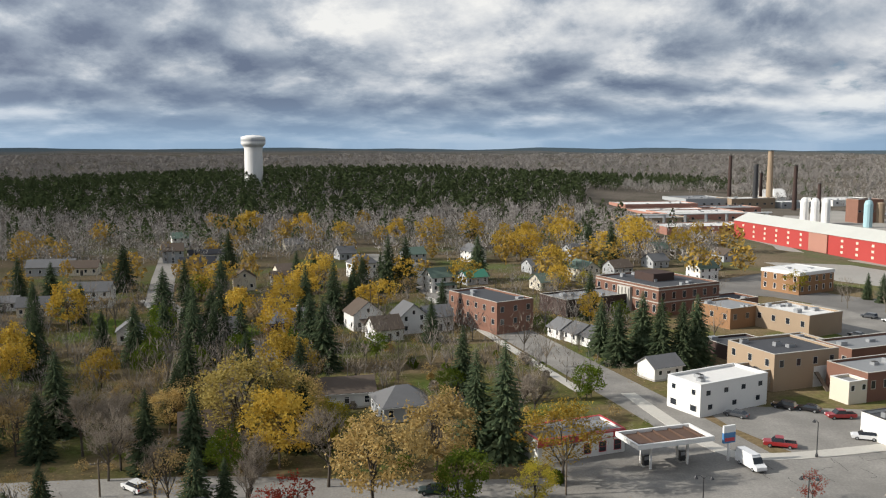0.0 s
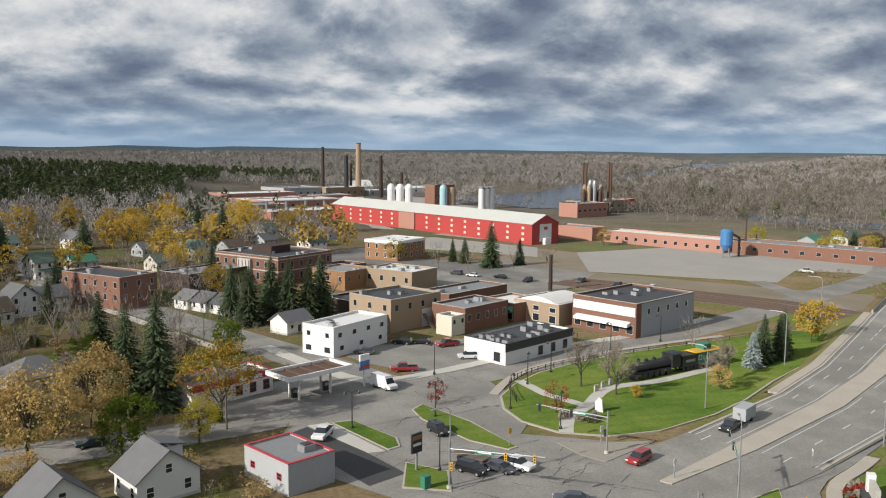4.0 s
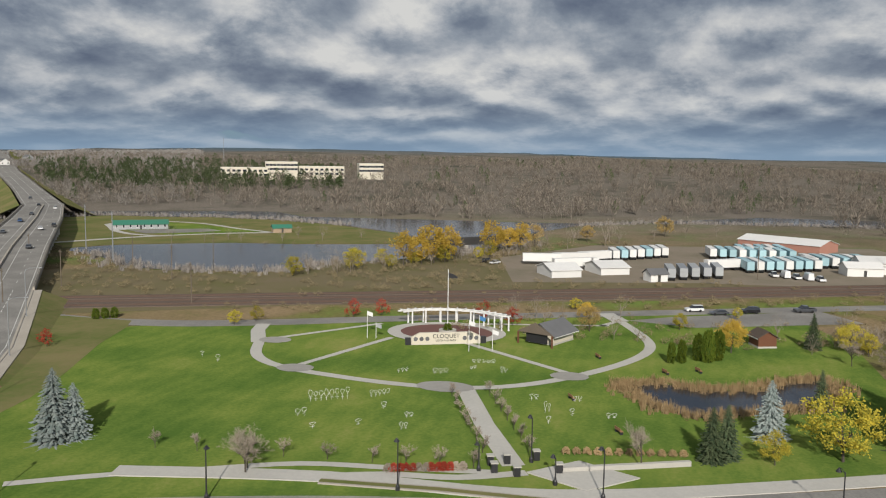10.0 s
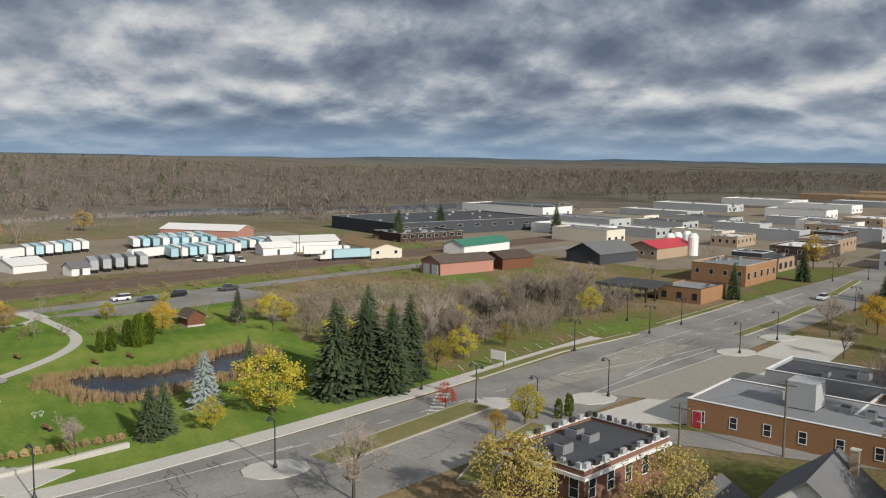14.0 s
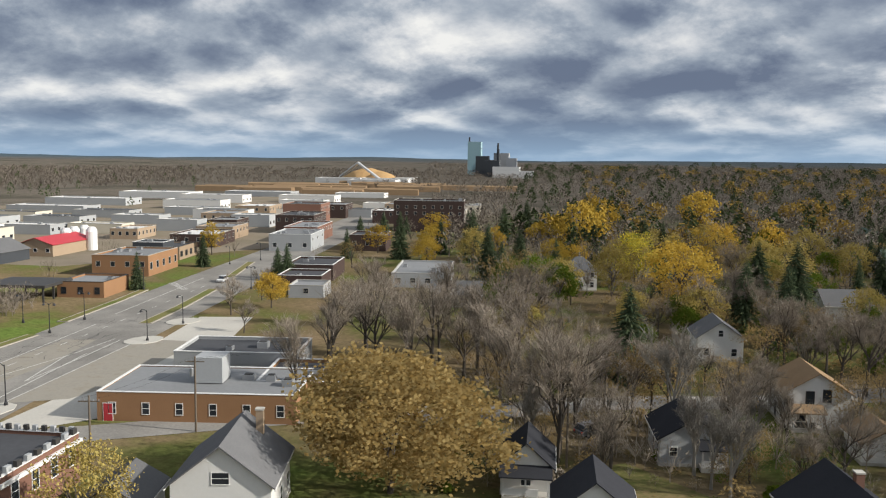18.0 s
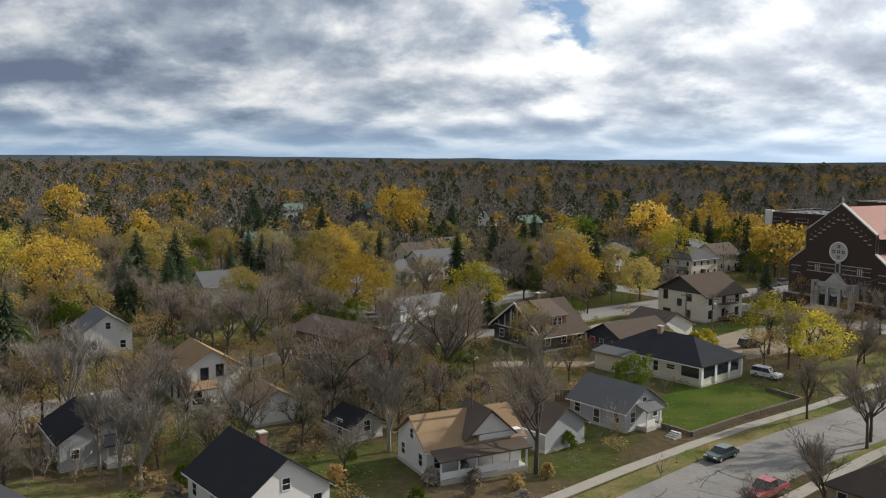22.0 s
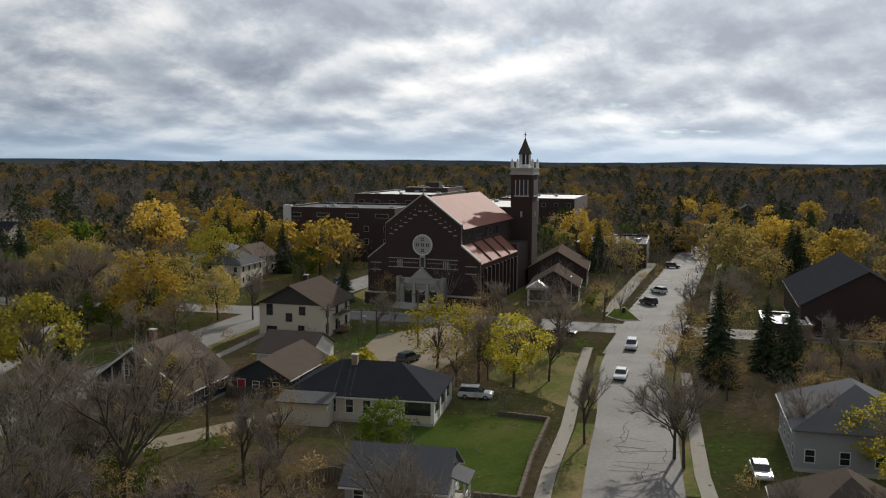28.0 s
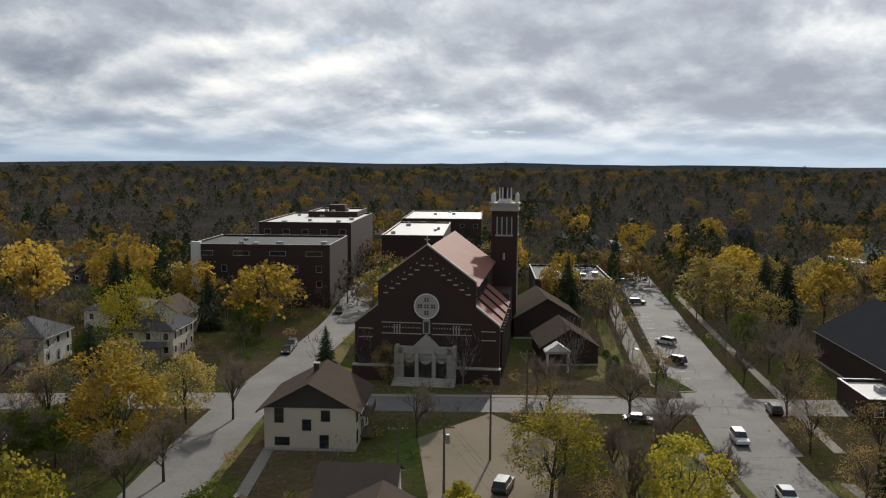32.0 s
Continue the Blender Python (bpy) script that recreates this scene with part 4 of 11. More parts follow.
def bare_pair(seed, tall=10.0, twig=TWIG, spread=0.75, per=12, forks=3):
    """A leafless crown: limbs that fork low, then a haze of fine twigs."""
    dice = random.Random(seed)
    pieces, tips = fit_height(*limbs(dice, tall, spread, 4, tall * 0.02, low=0.22, forks=forks), tall)
    crown = twigs(dice, pieces, tips, per, tall * 0.095, 0.015 * tall / 10)
    return wood(pieces, 3).mesh("trunk", BARK if twig is TWIG else TWIG_PALE), crown.mesh("crown", twig)


def leafy_pair(seed, tall, mat, clumps=64, per=34, wide=0.36, size=0.2, thin=0.0):
    """A crown of leaf clumps filling an uneven oval, on limbs that show in the gaps."""
    dice = random.Random(seed)
    pieces, tips = fit_height(*limbs(dice, tall, 0.6, 3, tall * 0.02, low=0.2, forks=3), tall * 0.9)
    lobes = [(Vector((dice.gauss(0, 1), dice.gauss(0, 1), dice.gauss(0, 0.8))).normalized(), dice.uniform(0.05, 0.28)) for _ in range(9)]
    spots = []
    for _ in range(clumps):
        way = Vector((dice.gauss(0, 1), dice.gauss(0, 1), dice.gauss(0.15, 1))).normalized()
        reach = (0.88 + sum(g * max(0.0, way.dot(l)) ** 3 for l, g in lobes)) * dice.uniform(0.45, 1.0) ** 0.6
        narrow = 0.85 if way.z > 0.5 else 1.0
        spots.append((Vector((way.x * wide * narrow, way.y * wide * narrow, 0.59 + way.z * 0.40)) * 1.0, reach))
    tips = [(Vector((p.x * tall * r * 1.12, p.y * tall * r * 1.12, tall * (0.57 + (p.z - 0.57) * r))), None) for p, r in spots]
    return wood(pieces, 2).mesh("trunk", BARK), leaves(dice, tips, per, tall * 0.052, size, 0.75).mesh("crown", mat)


def spruce_pair(seed, tall, mat, wide=0.24):
    """Whorls of drooping fronds down to the ground."""
    dice = random.Random(seed)
    s, z, turn = Shape(), tall * 0.015, 0.0
    while z < tall * 0.985:
        f = 1 - z / tall
        reach = tall * wide * 1.08 * (f ** 0.68) * dice.uniform(0.82, 1.1) + 0.14
        n = max(6, int(8 + 8 * f))
        for k in range(n):
            a = turn + k * 6.283 / n + dice.gauss(0, 0.16)
            long = reach * dice.uniform(0.7, 1.12)
            c, t = Vector((math.cos(a), math.sin(a), 0)), Vector((-math.sin(a), math.cos(a), 0))
            tip = Vector((0, 0, max(0.004 * tall, z - long * dice.uniform(0.15, 0.4)))) + c * long
            root = Vector((0, 0, z + 0.1))
            for j in range(3):
                at, end = root.lerp(tip, 0.1 + 0.28 * j), root.lerp(tip, min(1.0, 0.5 + 0.27 * j))
                half = long * (0.19 - 0.04 * j) * dice.uniform(0.8, 1.25)
                hang = Vector((0, 0, -half * dice.uniform(0.35, 0.9)))
                s.quad(tuple(at), tuple(at.lerp(end, 0.6) + t * half + hang), tuple(end), tuple(at.lerp(end, 0.6) - t * half + hang))
        turn += 0.6
        z += tall * 0.027 * (0.6 + 0.55 * f)
    trunk = Shape().tube((0, 0, -0.2), (0, 0, tall * 0.96), tall * 0.018, 0.02, 6)
    return trunk.mesh("trunk", BARK), s.mesh("crown", mat)


KINDS = {
    "bare": ("bare_tree", "leafless grey-brown deciduous tree with fine twigs", [bare_pair(10 + i, 10.0, spread=0.55 + 0.09 * i) for i in range(6)], 10.0),
    "birch": ("bare_tree", "leafless pale-barked tree with upright twigs", [bare_pair(30 + i, 10.0, TWIG_PALE, 0.42) for i in range(3)], 10.0),
    "sparse": ("autumn_tree", "nearly bare tree with a few ochre leaves", [leafy_pair(40 + i, 10.0, LEAF_OCHRE, 64, 26, 0.36, 0.12) for i in range(3)], 10.0),
    "gold": ("autumn_tree", "broad tree in golden autumn leaf", [leafy_pair(50 + i, 12.0, LEAF_GOLD, 78, 50, 0.35 + 0.02 * i, 0.21) for i in range(3)], 12.0),
    "rust": ("autumn_tree", "broad tree in dry rust-gold autumn leaf", [leafy_pair(60 + i, 12.0, LEAF_RUST, 78, 50, 0.37, 0.2) for i in range(2)], 12.0),
    "yellow": ("autumn_tree", "tree in yellow-green autumn leaf", [leafy_pair(70 + i, 9.0, LEAF_YELLOW, 66, 50, 0.36, 0.16) for i in range(3)], 9.0),
    "dull": ("autumn_tree", "broad tree in dull ochre-gold leaf", [leafy_pair(56 + i, 12.0, LEAF_DULL, 84, 46, 0.38, 0.2) for i in range(2)], 12.0),
    "green": ("green_tree", "tree still in dull green leaf", [leafy_pair(80 + i, 9.0, LEAF_GREEN, 64, 46, 0.36, 0.18) for i in range(2)], 9.0),
    "oak": ("autumn_tree", "broad oak in dry rust-gold leaf", [leafy_pair(66, 14.0, LEAF_RUST, 260, 110, 0.44, 0.19)], 14.0),
    "red": ("red_tree", "small tree with red autumn leaves", [leafy_pair(90, 5.0, LEAF_RED, 36, 26, 0.38, 0.12)], 5.0),
    "spruce": ("spruce_tree", "tall dark green spruce tree", [spruce_pair(100 + i, 16.0, NEEDLE, 0.24 + 0.03 * i) for i in range(3)], 16.0),
    "blue": ("spruce_tree", "blue-grey spruce with dense drooping branches", [spruce_pair(110 + i, 10.0, NEEDLE_BLUE, 0.32) for i in range(2)], 10.0),
}
FAR_PAIRS = {
    "sparse": [leafy_pair(40 + i, 10.0, LEAF_OCHRE, 64, 9, 0.36, 0.2) for i in range(2)],
    "gold": [leafy_pair(50 + i, 12.0, LEAF_GOLD, 78, 15, 0.35 + 0.02 * i, 0.36) for i in range(3)],
    "dull": [leafy_pair(56 + i, 12.0, LEAF_DULL, 84, 14, 0.38, 0.35) for i in range(2)],
    "rust": [leafy_pair(60 + i, 12.0, LEAF_RUST, 78, 15, 0.37, 0.35) for i in range(2)],
    "yellow": [leafy_pair(70 + i, 9.0, LEAF_YELLOW, 66, 15, 0.36, 0.27) for i in range(2)],
    "green": [leafy_pair(80 + i, 9.0, LEAF_GREEN, 64, 14, 0.36, 0.3) for i in range(2)],
}
tree_dice = random.Random(5)


FAR_BARE = []


def tree(kind, x, y, tall, label="", wide=1.0, z=0.0):
    if kind in ("bare", "birch") and min(math.hypot(x, y), math.hypot(x - 12, y + 90)) > 178 and not label:
        FAR_BARE.append((x, y, z, tall, tall * 0.95 * wide))
        return None
    name, usual, pairs, size = KINDS[kind]
    if kind in FAR_PAIRS and min(math.hypot(x, y), math.hypot(x - 12, y + 90)) > 210:
        pairs = FAR_PAIRS[kind]
    trunk, crown = tree_dice.choice(pairs)
    k = tall / size
    ob = new(name)
    ob.matrix_basis = pose(x, y, z, 0, 0, tree_dice.uniform(0, 360)) @ Matrix.Diagonal((k * wide, k * wide, k, 1))
    tagged(ob, label or usual, "tree", "trees")
    part("trunk", trunk, None, ob)
    part("crown", crown, None, ob)
    return ob


def trees(kind, spots, tall, vary=0.2):
    for x, y in spots:
        tree(kind, x, y, tall * tree_dice.uniform(1 - vary, 1 + vary))


# ---- woods out to the hills, too many to count ----
def many(name, label, kind_shapes, spots, mat):
    """One mesh of low-cost trees: spots holds x, y, z, height, width."""
    dice = np.random.default_rng(len(spots))
    verts, tris, base = [], [], 0
    for x, y, z, h, w in spots:
        tv, tf = kind_shapes[dice.integers(len(kind_shapes))]
        a = dice.uniform(0, 6.283)
        c, sn = math.cos(a) * w, math.sin(a) * w
        v = np.empty_like(tv)
        v[:, 0] = tv[:, 0] * c - tv[:, 1] * sn + x
        v[:, 1] = tv[:, 0] * sn + tv[:, 1] * c + y
        v[:, 2] = tv[:, 2] * h + z
        verts.append(v)
        tris.append(tf + base)
        base += len(tv)
    v, f = np.concatenate(verts), np.concatenate(tris)
    me = bpy.data.meshes.new(name)
    me.vertices.add(len(v))
    me.vertices.foreach_set("co", v.ravel())
    me.loops.add(f.size)
    me.loops.foreach_set("vertex_index", f.ravel().astype(np.int32))
    me.polygons.add(len(f))
    me.polygons.foreach_set("loop_start", np.arange(0, f.size, 3, dtype=np.int32))
    me.update(calc_edges=True)
    me.materials.append(mat)
    return tagged(new(name, me), label, "woods", kind="stuff")


def low_bare(seed, n=36):
    """An upright bare crown as a bundle of thin blades."""
    d = np.random.default_rng(seed)
    v, f = [(-0.03, 0, 0), (0.03, 0, 0), (0, 0, 0.8)], [(0, 1, 2)]
    for i in range(n):
        z0 = d.uniform(0.12, 0.6)
        a, r = d.uniform(0, 6.283), d.uniform(0.12, 0.42)
        z1 = min(1.0, z0 + d.uniform(0.2, 0.5))
        tip = (math.cos(a) * r, math.sin(a) * r, z1)
        root = (tip[0] * 0.25, tip[1] * 0.25, z0)
        t = d.uniform(0, 6.283)
        e = (math.cos(t) * 0.02, math.sin(t) * 0.02, d.uniform(-0.03, 0.03))
        b = len(v)
        v += [root, (tip[0] + e[0], tip[1] + e[1], tip[2] - 0.1), (tip[0] - e[0], tip[1] - e[1], tip[2])]
        f.append((b, b + 1, b + 2))
    return np.array(v, float), np.array(f)


def mid_bare(seed, n=95):
    """A leafless crown of many fine upright blades on a short trunk."""
    d = np.random.default_rng(seed)
    v, f = [(-0.014, 0, 0), (0.014, 0, 0), (0, 0, 0.7), (0, -0.014, 0), (0, 0.014, 0), (0, 0, 0.7)], [(0, 1, 2), (3, 4, 5)]
    for i in range(n):
        p = d.normal(0, 1, 3)
        p = p / np.linalg.norm(p) * d.uniform(0.15, 1.0) ** 0.45
        at = np.array([p[0] * 0.36, p[1] * 0.36, 0.56 + p[2] * 0.38])
        way = np.array([p[0] * 0.6, p[1] * 0.6, 0.55 + 0.3 * p[2]]) + d.normal(0, 0.35, 3)
        way = way / np.linalg.norm(way) * d.uniform(0.08, 0.2)
        t, e = d.uniform(0, 6.283), d.uniform(0.005, 0.010)
        b = len(v)
        v += [tuple(at + (e * math.cos(t), e * math.sin(t), 0)), tuple(at - (e * math.cos(t), e * math.sin(t), 0)), tuple(at + way)]
        f.append((b, b + 1, b + 2))
    for i in range(9):
        a, r = d.uniform(0, 6.283), d.uniform(0.15, 0.3)
        b = len(v)
        v += [(-0.01, 0, 0.2), (0.01, 0, 0.2), (r * math.cos(a), r * math.sin(a), d.uniform(0.6, 0.85))]
        f.append((b, b + 1, b + 2))
    return np.array(v, float), np.array(f)


def round_bare(seed, n=64):
    """A rounded leafless crown seen from far off."""
    d = np.random.default_rng(seed)
    v, f = [(-0.02, 0, 0), (0.02, 0, 0), (0, 0, 0.7)], [(0, 1, 2)]
    for i in range(n):
        p = d.normal(0, 1, 3)
        p = p / np.linalg.norm(p) * d.uniform(0.2, 1.0) ** 0.4
        c = np.array([p[0] * 0.38, p[1] * 0.38, 0.55 + p[2] * 0.4])
        w = np.array([p[0] * 0.5, p[1] * 0.5, 0.7]) + d.normal(0, 0.4, 3)
        w = w / np.linalg.norm(w) * d.uniform(0.08, 0.18)
        t, e = d.uniform(0, 6.283), 0.028
        k = len(v)
        v += [tuple(c + (e * math.cos(t), e * math.sin(t), 0)), tuple(c - (e * math.cos(t), e * math.sin(t), 0)), tuple(c + w)]
        f.append((k, k + 1, k + 2))
    return np.array(v, float), np.array(f)


def fine_bush(seed, n=120):
    """A ragged garden bush of small leaves and twigs."""
    d = np.random.default_rng(seed)
    v, f = [], []
    for i in range(n):
        p = d.normal(0, 1, 3)
        p = p / np.linalg.norm(p) * d.uniform(0.3, 1.0) ** 0.5
        c = np.array([p[0] * 0.45, p[1] * 0.45, max(0.04, 0.45 + p[2] * 0.45 * (0.8 + 0.4 * math.sin(5 * p[0])))])
        a, b = d.normal(0, 1, 3), d.normal(0, 1, 3)
        a, b = a / np.linalg.norm(a) * 0.06, b / np.linalg.norm(b) * 0.06
        k = len(v)
        v += [tuple(c + a), tuple(c + b), tuple(c - a * 0.8 - b * 0.8)]
        f.append((k, k + 1, k + 2))
    return np.array(v, float), np.array(f)


def low_leafy(seed, n=130):
    """A ragged crown of leaf clumps."""
    d = np.random.default_rng(seed)
    v, f = [(-0.03, 0, 0), (0.03, 0, 0), (0, 0, 0.6)], [(0, 1, 2)]
    for i in range(n):
        p = d.normal(0, 1, 3)
        p = p / np.linalg.norm(p) * d.uniform(0.15, 1.0) ** 0.5
        c = np.array([p[0] * 0.40, p[1] * 0.40, 0.55 + p[2] * 0.42])
        a, b = d.normal(0, 1, 3), d.normal(0, 1, 3)
        a, b = a / np.linalg.norm(a) * 0.085, b / np.linalg.norm(b) * 0.085
        k = len(v)
        v += [tuple(c + a), tuple(c + b), tuple(c - a * 0.7 - b * 0.7)]
        f.append((k, k + 1, k + 2))
    return np.array(v, float), np.array(f)


def wood_pine(seed, n=74):
    """A rounded pine crown of ragged needle clumps over a bare trunk."""
    d = np.random.default_rng(seed)
    v, f = [(-0.014, 0, 0), (0.014, 0, 0), (0, 0, 0.8)], [(0, 1, 2)]
    for i in range(n):
        z = d.uniform(0.22, 1.0)
        r = 0.23 * (1 - ((z - 0.45) / 0.56) ** 2 if z > 0.45 else 0.72 + 0.6 * (z - 0.22)) * d.uniform(0.35, 1.0) ** 0.5
        a = d.uniform(0, 6.283)
        c = np.array([r * math.cos(a), r * math.sin(a), z])
        p, q = d.normal(0, 1, 3), d.normal(0, 1, 3)
        p, q = p / np.linalg.norm(p) * 0.062, q / np.linalg.norm(q) * 0.062
        k = len(v)
        v += [tuple(c + p), tuple(c + q), tuple(c - p * 0.8 - q * 0.8)]
        f.append((k, k + 1, k + 2))
    return np.array(v, float), np.array(f)


WOOD_PINE = [wood_pine(i) for i in range(5)]
MID_BARE, ROUND_BARE, BUSH = [mid_bare(i) for i in range(6)], [round_bare(i) for i in range(5)], [fine_bush(i) for i in range(5)]
LOW_BARE, LOW_LEAFY = [low_bare(i) for i in range(6)], [low_leafy(i) for i in range(6)]


def inside(x, y, poly):
    hit = False
    for i in range(len(poly)):
        (x0, y0), (x1, y1) = poly[i - 1], poly[i]
        if (y0 > y) != (y1 > y) and x < x0 + (y - y0) / (y1 - y0) * (x1 - x0):
            hit = not hit
    return hit


def scatter(seed, n, keep, near, far, a0, a1, tall, wide, vary=0.3):
    """Spots between two distances and two bearings (degrees from +y, clockwise), thinning outwards."""
    d, out = random.Random(seed), []
    for _ in range(n):
        r = near + (far - near) * d.random() ** 1.1
        a = radians(d.uniform(a0, a1))
        x, y = r * math.sin(a), r * math.cos(a)
        if keep(x, y):
            h = tall * d.uniform(1 - vary, 1 + vary) * (1 + 0.25 * step(900, 2500, r))
            out.append((x, y, height(x, y) - 0.3, h, h * wide * d.uniform(0.8, 1.25) * (1 + 1.2 * step(900, 2500, r))))
    return out


def dry(x, y):
    return not (inside(x, y, CH1) or inside(x, y, CH2) or inside(x, y, UP))


def off_road(x, y):
    return abs((x - 430) * 0.72 - (y - 350) * 0.69) > 26 or x < 420


def works(x, y):
    return inside(x, y, [(60, 520), (112, 470), (160, 330), (320, 260), (330, 420), (260, 560), (225, 640), (235, 720), (150, 900), (12, 800), (24, 640)])

# ---- vehicles, lamps, poles ----
def tyre_mesh():
    return Shape().tube((-0.12, 0, 0), (0.12, 0, 0), 0.34, 0.34, 14).mesh("tyre", RUBBER)


def rim_mesh():
    return Shape().tube((-0.13, 0, 0), (0.13, 0, 0), 0.2, 0.2, 10).mesh("rim", STEEL)


def car(kind, paint, x, y, rot, label, z=0.07, name=""):
    """A vehicle that points along its own +y. kind: sedan, suv, pickup or van."""
    mat = CAR_PAINTS[paint]
    long, wide, tall = {"sedan": (4.7, 0.9, 1.42), "suv": (4.7, 0.93, 1.72), "pickup": (5.6, 0.97, 1.85), "van": (5.9, 1.0, 2.6)}[kind]
    ob = thing(name or {"sedan": "car", "suv": "car", "pickup": "pickup_truck", "van": "delivery_van"}[kind], label, "van" if kind == "van" else "truck" if kind == "pickup" else "car", x, y, z, rot)
    h, waist = long / 2, {"sedan": 0.88, "suv": 1.02, "pickup": 1.08, "van": 1.15}[kind]
    nose = waist - 0.14

    def body():
        if kind == "pickup":
            prof = [(-h, 0.42), (h - 0.15, 0.38), (h, 0.55), (h - 0.03, nose - 0.05), (h - 0.25, nose + 0.06), (h - 1.5, waist), (-h + 0.02, waist), (-h, 0.6)]
        elif kind == "van":
            prof = [(-h, 0.4), (h - 0.1, 0.38), (h, 0.6), (h - 0.05, 1.0), (h - 0.9, 1.3), (-h, 1.3)]
        else:
            prof = [(-h + 0.1, 0.36), (h - 0.12, 0.34), (h, 0.5), (h - 0.04, nose - 0.08), (h - 0.3, nose + 0.05), (h - 1.35, waist), (-h + 0.2, waist + 0.03), (-h, waist - 0.2), (-h, 0.55)]
        return Shape().extrude_x(prof, -wide, wide).mesh("body", mat)

    part("body", kept((kind, paint, "body"), body), None, ob)
    y0, y1, r0, r1 = {"sedan": (-h + 0.35, h - 1.25, -h + 1.05, h - 2.0), "suv": (-h + 0.06, h - 1.2, -h + 0.35, h - 1.9), "pickup": (-h + 2.1, h - 1.4, -h + 2.25, h - 2.05), "van": (-h + 0.0, h - 0.95, -h + 0.05, h - 1.7)}[kind]
    g0 = 1.3 if kind == "van" else waist

    def cabin():
        return Shape().prism([(-wide + 0.06, y0), (wide - 0.06, y0), (wide - 0.06, y1), (-wide + 0.06, y1)], g0, tall - 0.06, [(-wide + 0.2, r0), (wide - 0.2, r0), (wide - 0.2, r1), (-wide + 0.2, r1)]).mesh("cabin_glass", mat if kind == "van" else GLASS)

    part("cabin_glass" if kind != "van" else "cargo_box", kept((kind, paint if kind == "van" else "", "cabin"), cabin), None, ob)
    part("roof_panel", kept((kind, paint, "top"), lambda: Shape().box(-wide + 0.19, r0 - 0.03, tall - 0.065, wide - 0.19, r1 + 0.03, tall).mesh("roof_panel", mat)), None, ob)
    if kind == "van":
        part("windscreen", kept("van_glass", lambda: Shape().prism([(-0.85, h - 1.2), (0.85, h - 1.2), (0.85, h - 0.86), (-0.85, h - 0.86)], 1.32, 2.2, [(-0.8, h - 1.5), (0.8, h - 1.5), (0.8, h - 1.32), (-0.8, h - 1.32)]).mesh("windscreen", GLASS)), None, ob)
    if kind == "pickup":
        part("cargo_bed", kept("bed", lambda: Shape().box(-wide + 0.12, -h + 0.1, waist - 0.02, wide - 0.12, -h + 2.0, waist + 0.012).mesh("cargo_bed", RUBBER)), None, ob)
    tyre, rim = kept("tyre", tyre_mesh), kept("rim", rim_mesh)
    for wx in (-wide + 0.1, wide - 0.1):
        for wy in (-h * 0.58, h * 0.6):
            wheel = part("tyre", tyre, None, ob, at=Matrix.Translation((wx, wy, 0.34)))
            if not far_from_path(ob, 200):
                part("rim", rim, None, wheel)
        if far_from_path(ob, 200):
            continue
        part("headlight", kept("headlight", lambda: Shape().box(-0.2, -0.05, -0.08, 0.2, 0.05, 0.08).mesh("headlight", TRIM)), None, ob, at=Matrix.Translation((wx * 0.82, h - 0.03, nose - 0.08)))
        part("tail_light", kept("tail_light", lambda: Shape().box(-0.12, -0.05, -0.12, 0.12, 0.05, 0.12).mesh("tail_light", GLOW_RED)), None, ob, at=Matrix.Translation((wx * 0.88, -h + 0.02, waist - 0.22)))
    return ob


def street_lamp(x, y, rot=0.0, tall=7.0, twin=False):
    """A black town lamp with a hanging lantern."""
    ob = thing("street_lamp", "black metal street lamp with a hooded lantern", "street lamp", x, y, 0.05, rot, "street lamps")
    part("base", kept("lamp_base", lambda: Shape().lathe([(0.28, 0), (0.26, 0.5), (0.14, 0.7), (0.11, 1.0)], 10).mesh("base", IRON)), None, ob)
    part("pole", kept(("lamp_pole", tall), lambda: Shape().tube((0, 0, 0.9), (0, 0, tall), 0.095, 0.07, 8).mesh("pole", IRON)), None, ob)
    for e in (-1, 1) if twin else (1,):
        arm = part("arm", kept(("lamp_arm", tall, e), lambda: Shape().tube((0, 0, tall - 0.3), (e * 0.5, 0, tall + 0.15), 0.05, 0.05, 6).tube((e * 0.5, 0, tall + 0.15), (e * 1.1, 0, tall + 0.1), 0.05, 0.05, 6).mesh("arm", IRON)), None, ob)
        part("lantern", kept(("lantern", tall, e), lambda: Shape().lathe([(0.08, tall + 0.1), (0.16, tall - 0.05), (0.34, tall - 0.25), (0.36, tall - 0.32), (0.2, tall - 0.42)], 12, e * 1.1, 0).mesh("lantern", IRON)), None, arm)
    return ob


def mast_lamp(x, y, rot, tall=11.0, reach=2.6, z=0.0, twin=False):
    """A tall galvanised highway lamp with a curved arm."""
    ob = thing("highway_lamp", "tall galvanised highway lamp with a curved arm", "street lamp", x, y, z, rot, "highway lamps")
    part("pole", kept(("mast", tall), lambda: Shape().tube((0, 0, 0), (0, 0, tall - 0.8), 0.13, 0.08, 8).mesh("pole", STEEL)), None, ob)
    for e in (-1, 1) if twin else (1,):
        def bend():
            s = Shape()
            pts = [(0, tall - 0.8), (e * 0.25, tall - 0.2), (e * 0.9, tall + 0.1), (e * reach, tall + 0.15)]
            for a, b in zip(pts, pts[1:]):
                s.tube((a[0], 0, a[1]), (b[0], 0, b[1]), 0.055, 0.05, 6)
            return s.mesh("arm", STEEL)

        arm = part("arm", kept(("bend", tall, reach, e), bend), None, ob)
        part("lamp_head", kept(("head", tall, reach, e), lambda: Shape().box(min(e * reach, e * (reach + 0.8)), -0.16, tall + 0.05, max(e * reach, e * (reach + 0.8)), 0.16, tall + 0.2).mesh("lamp_head", STEEL)), None, arm)
    return ob


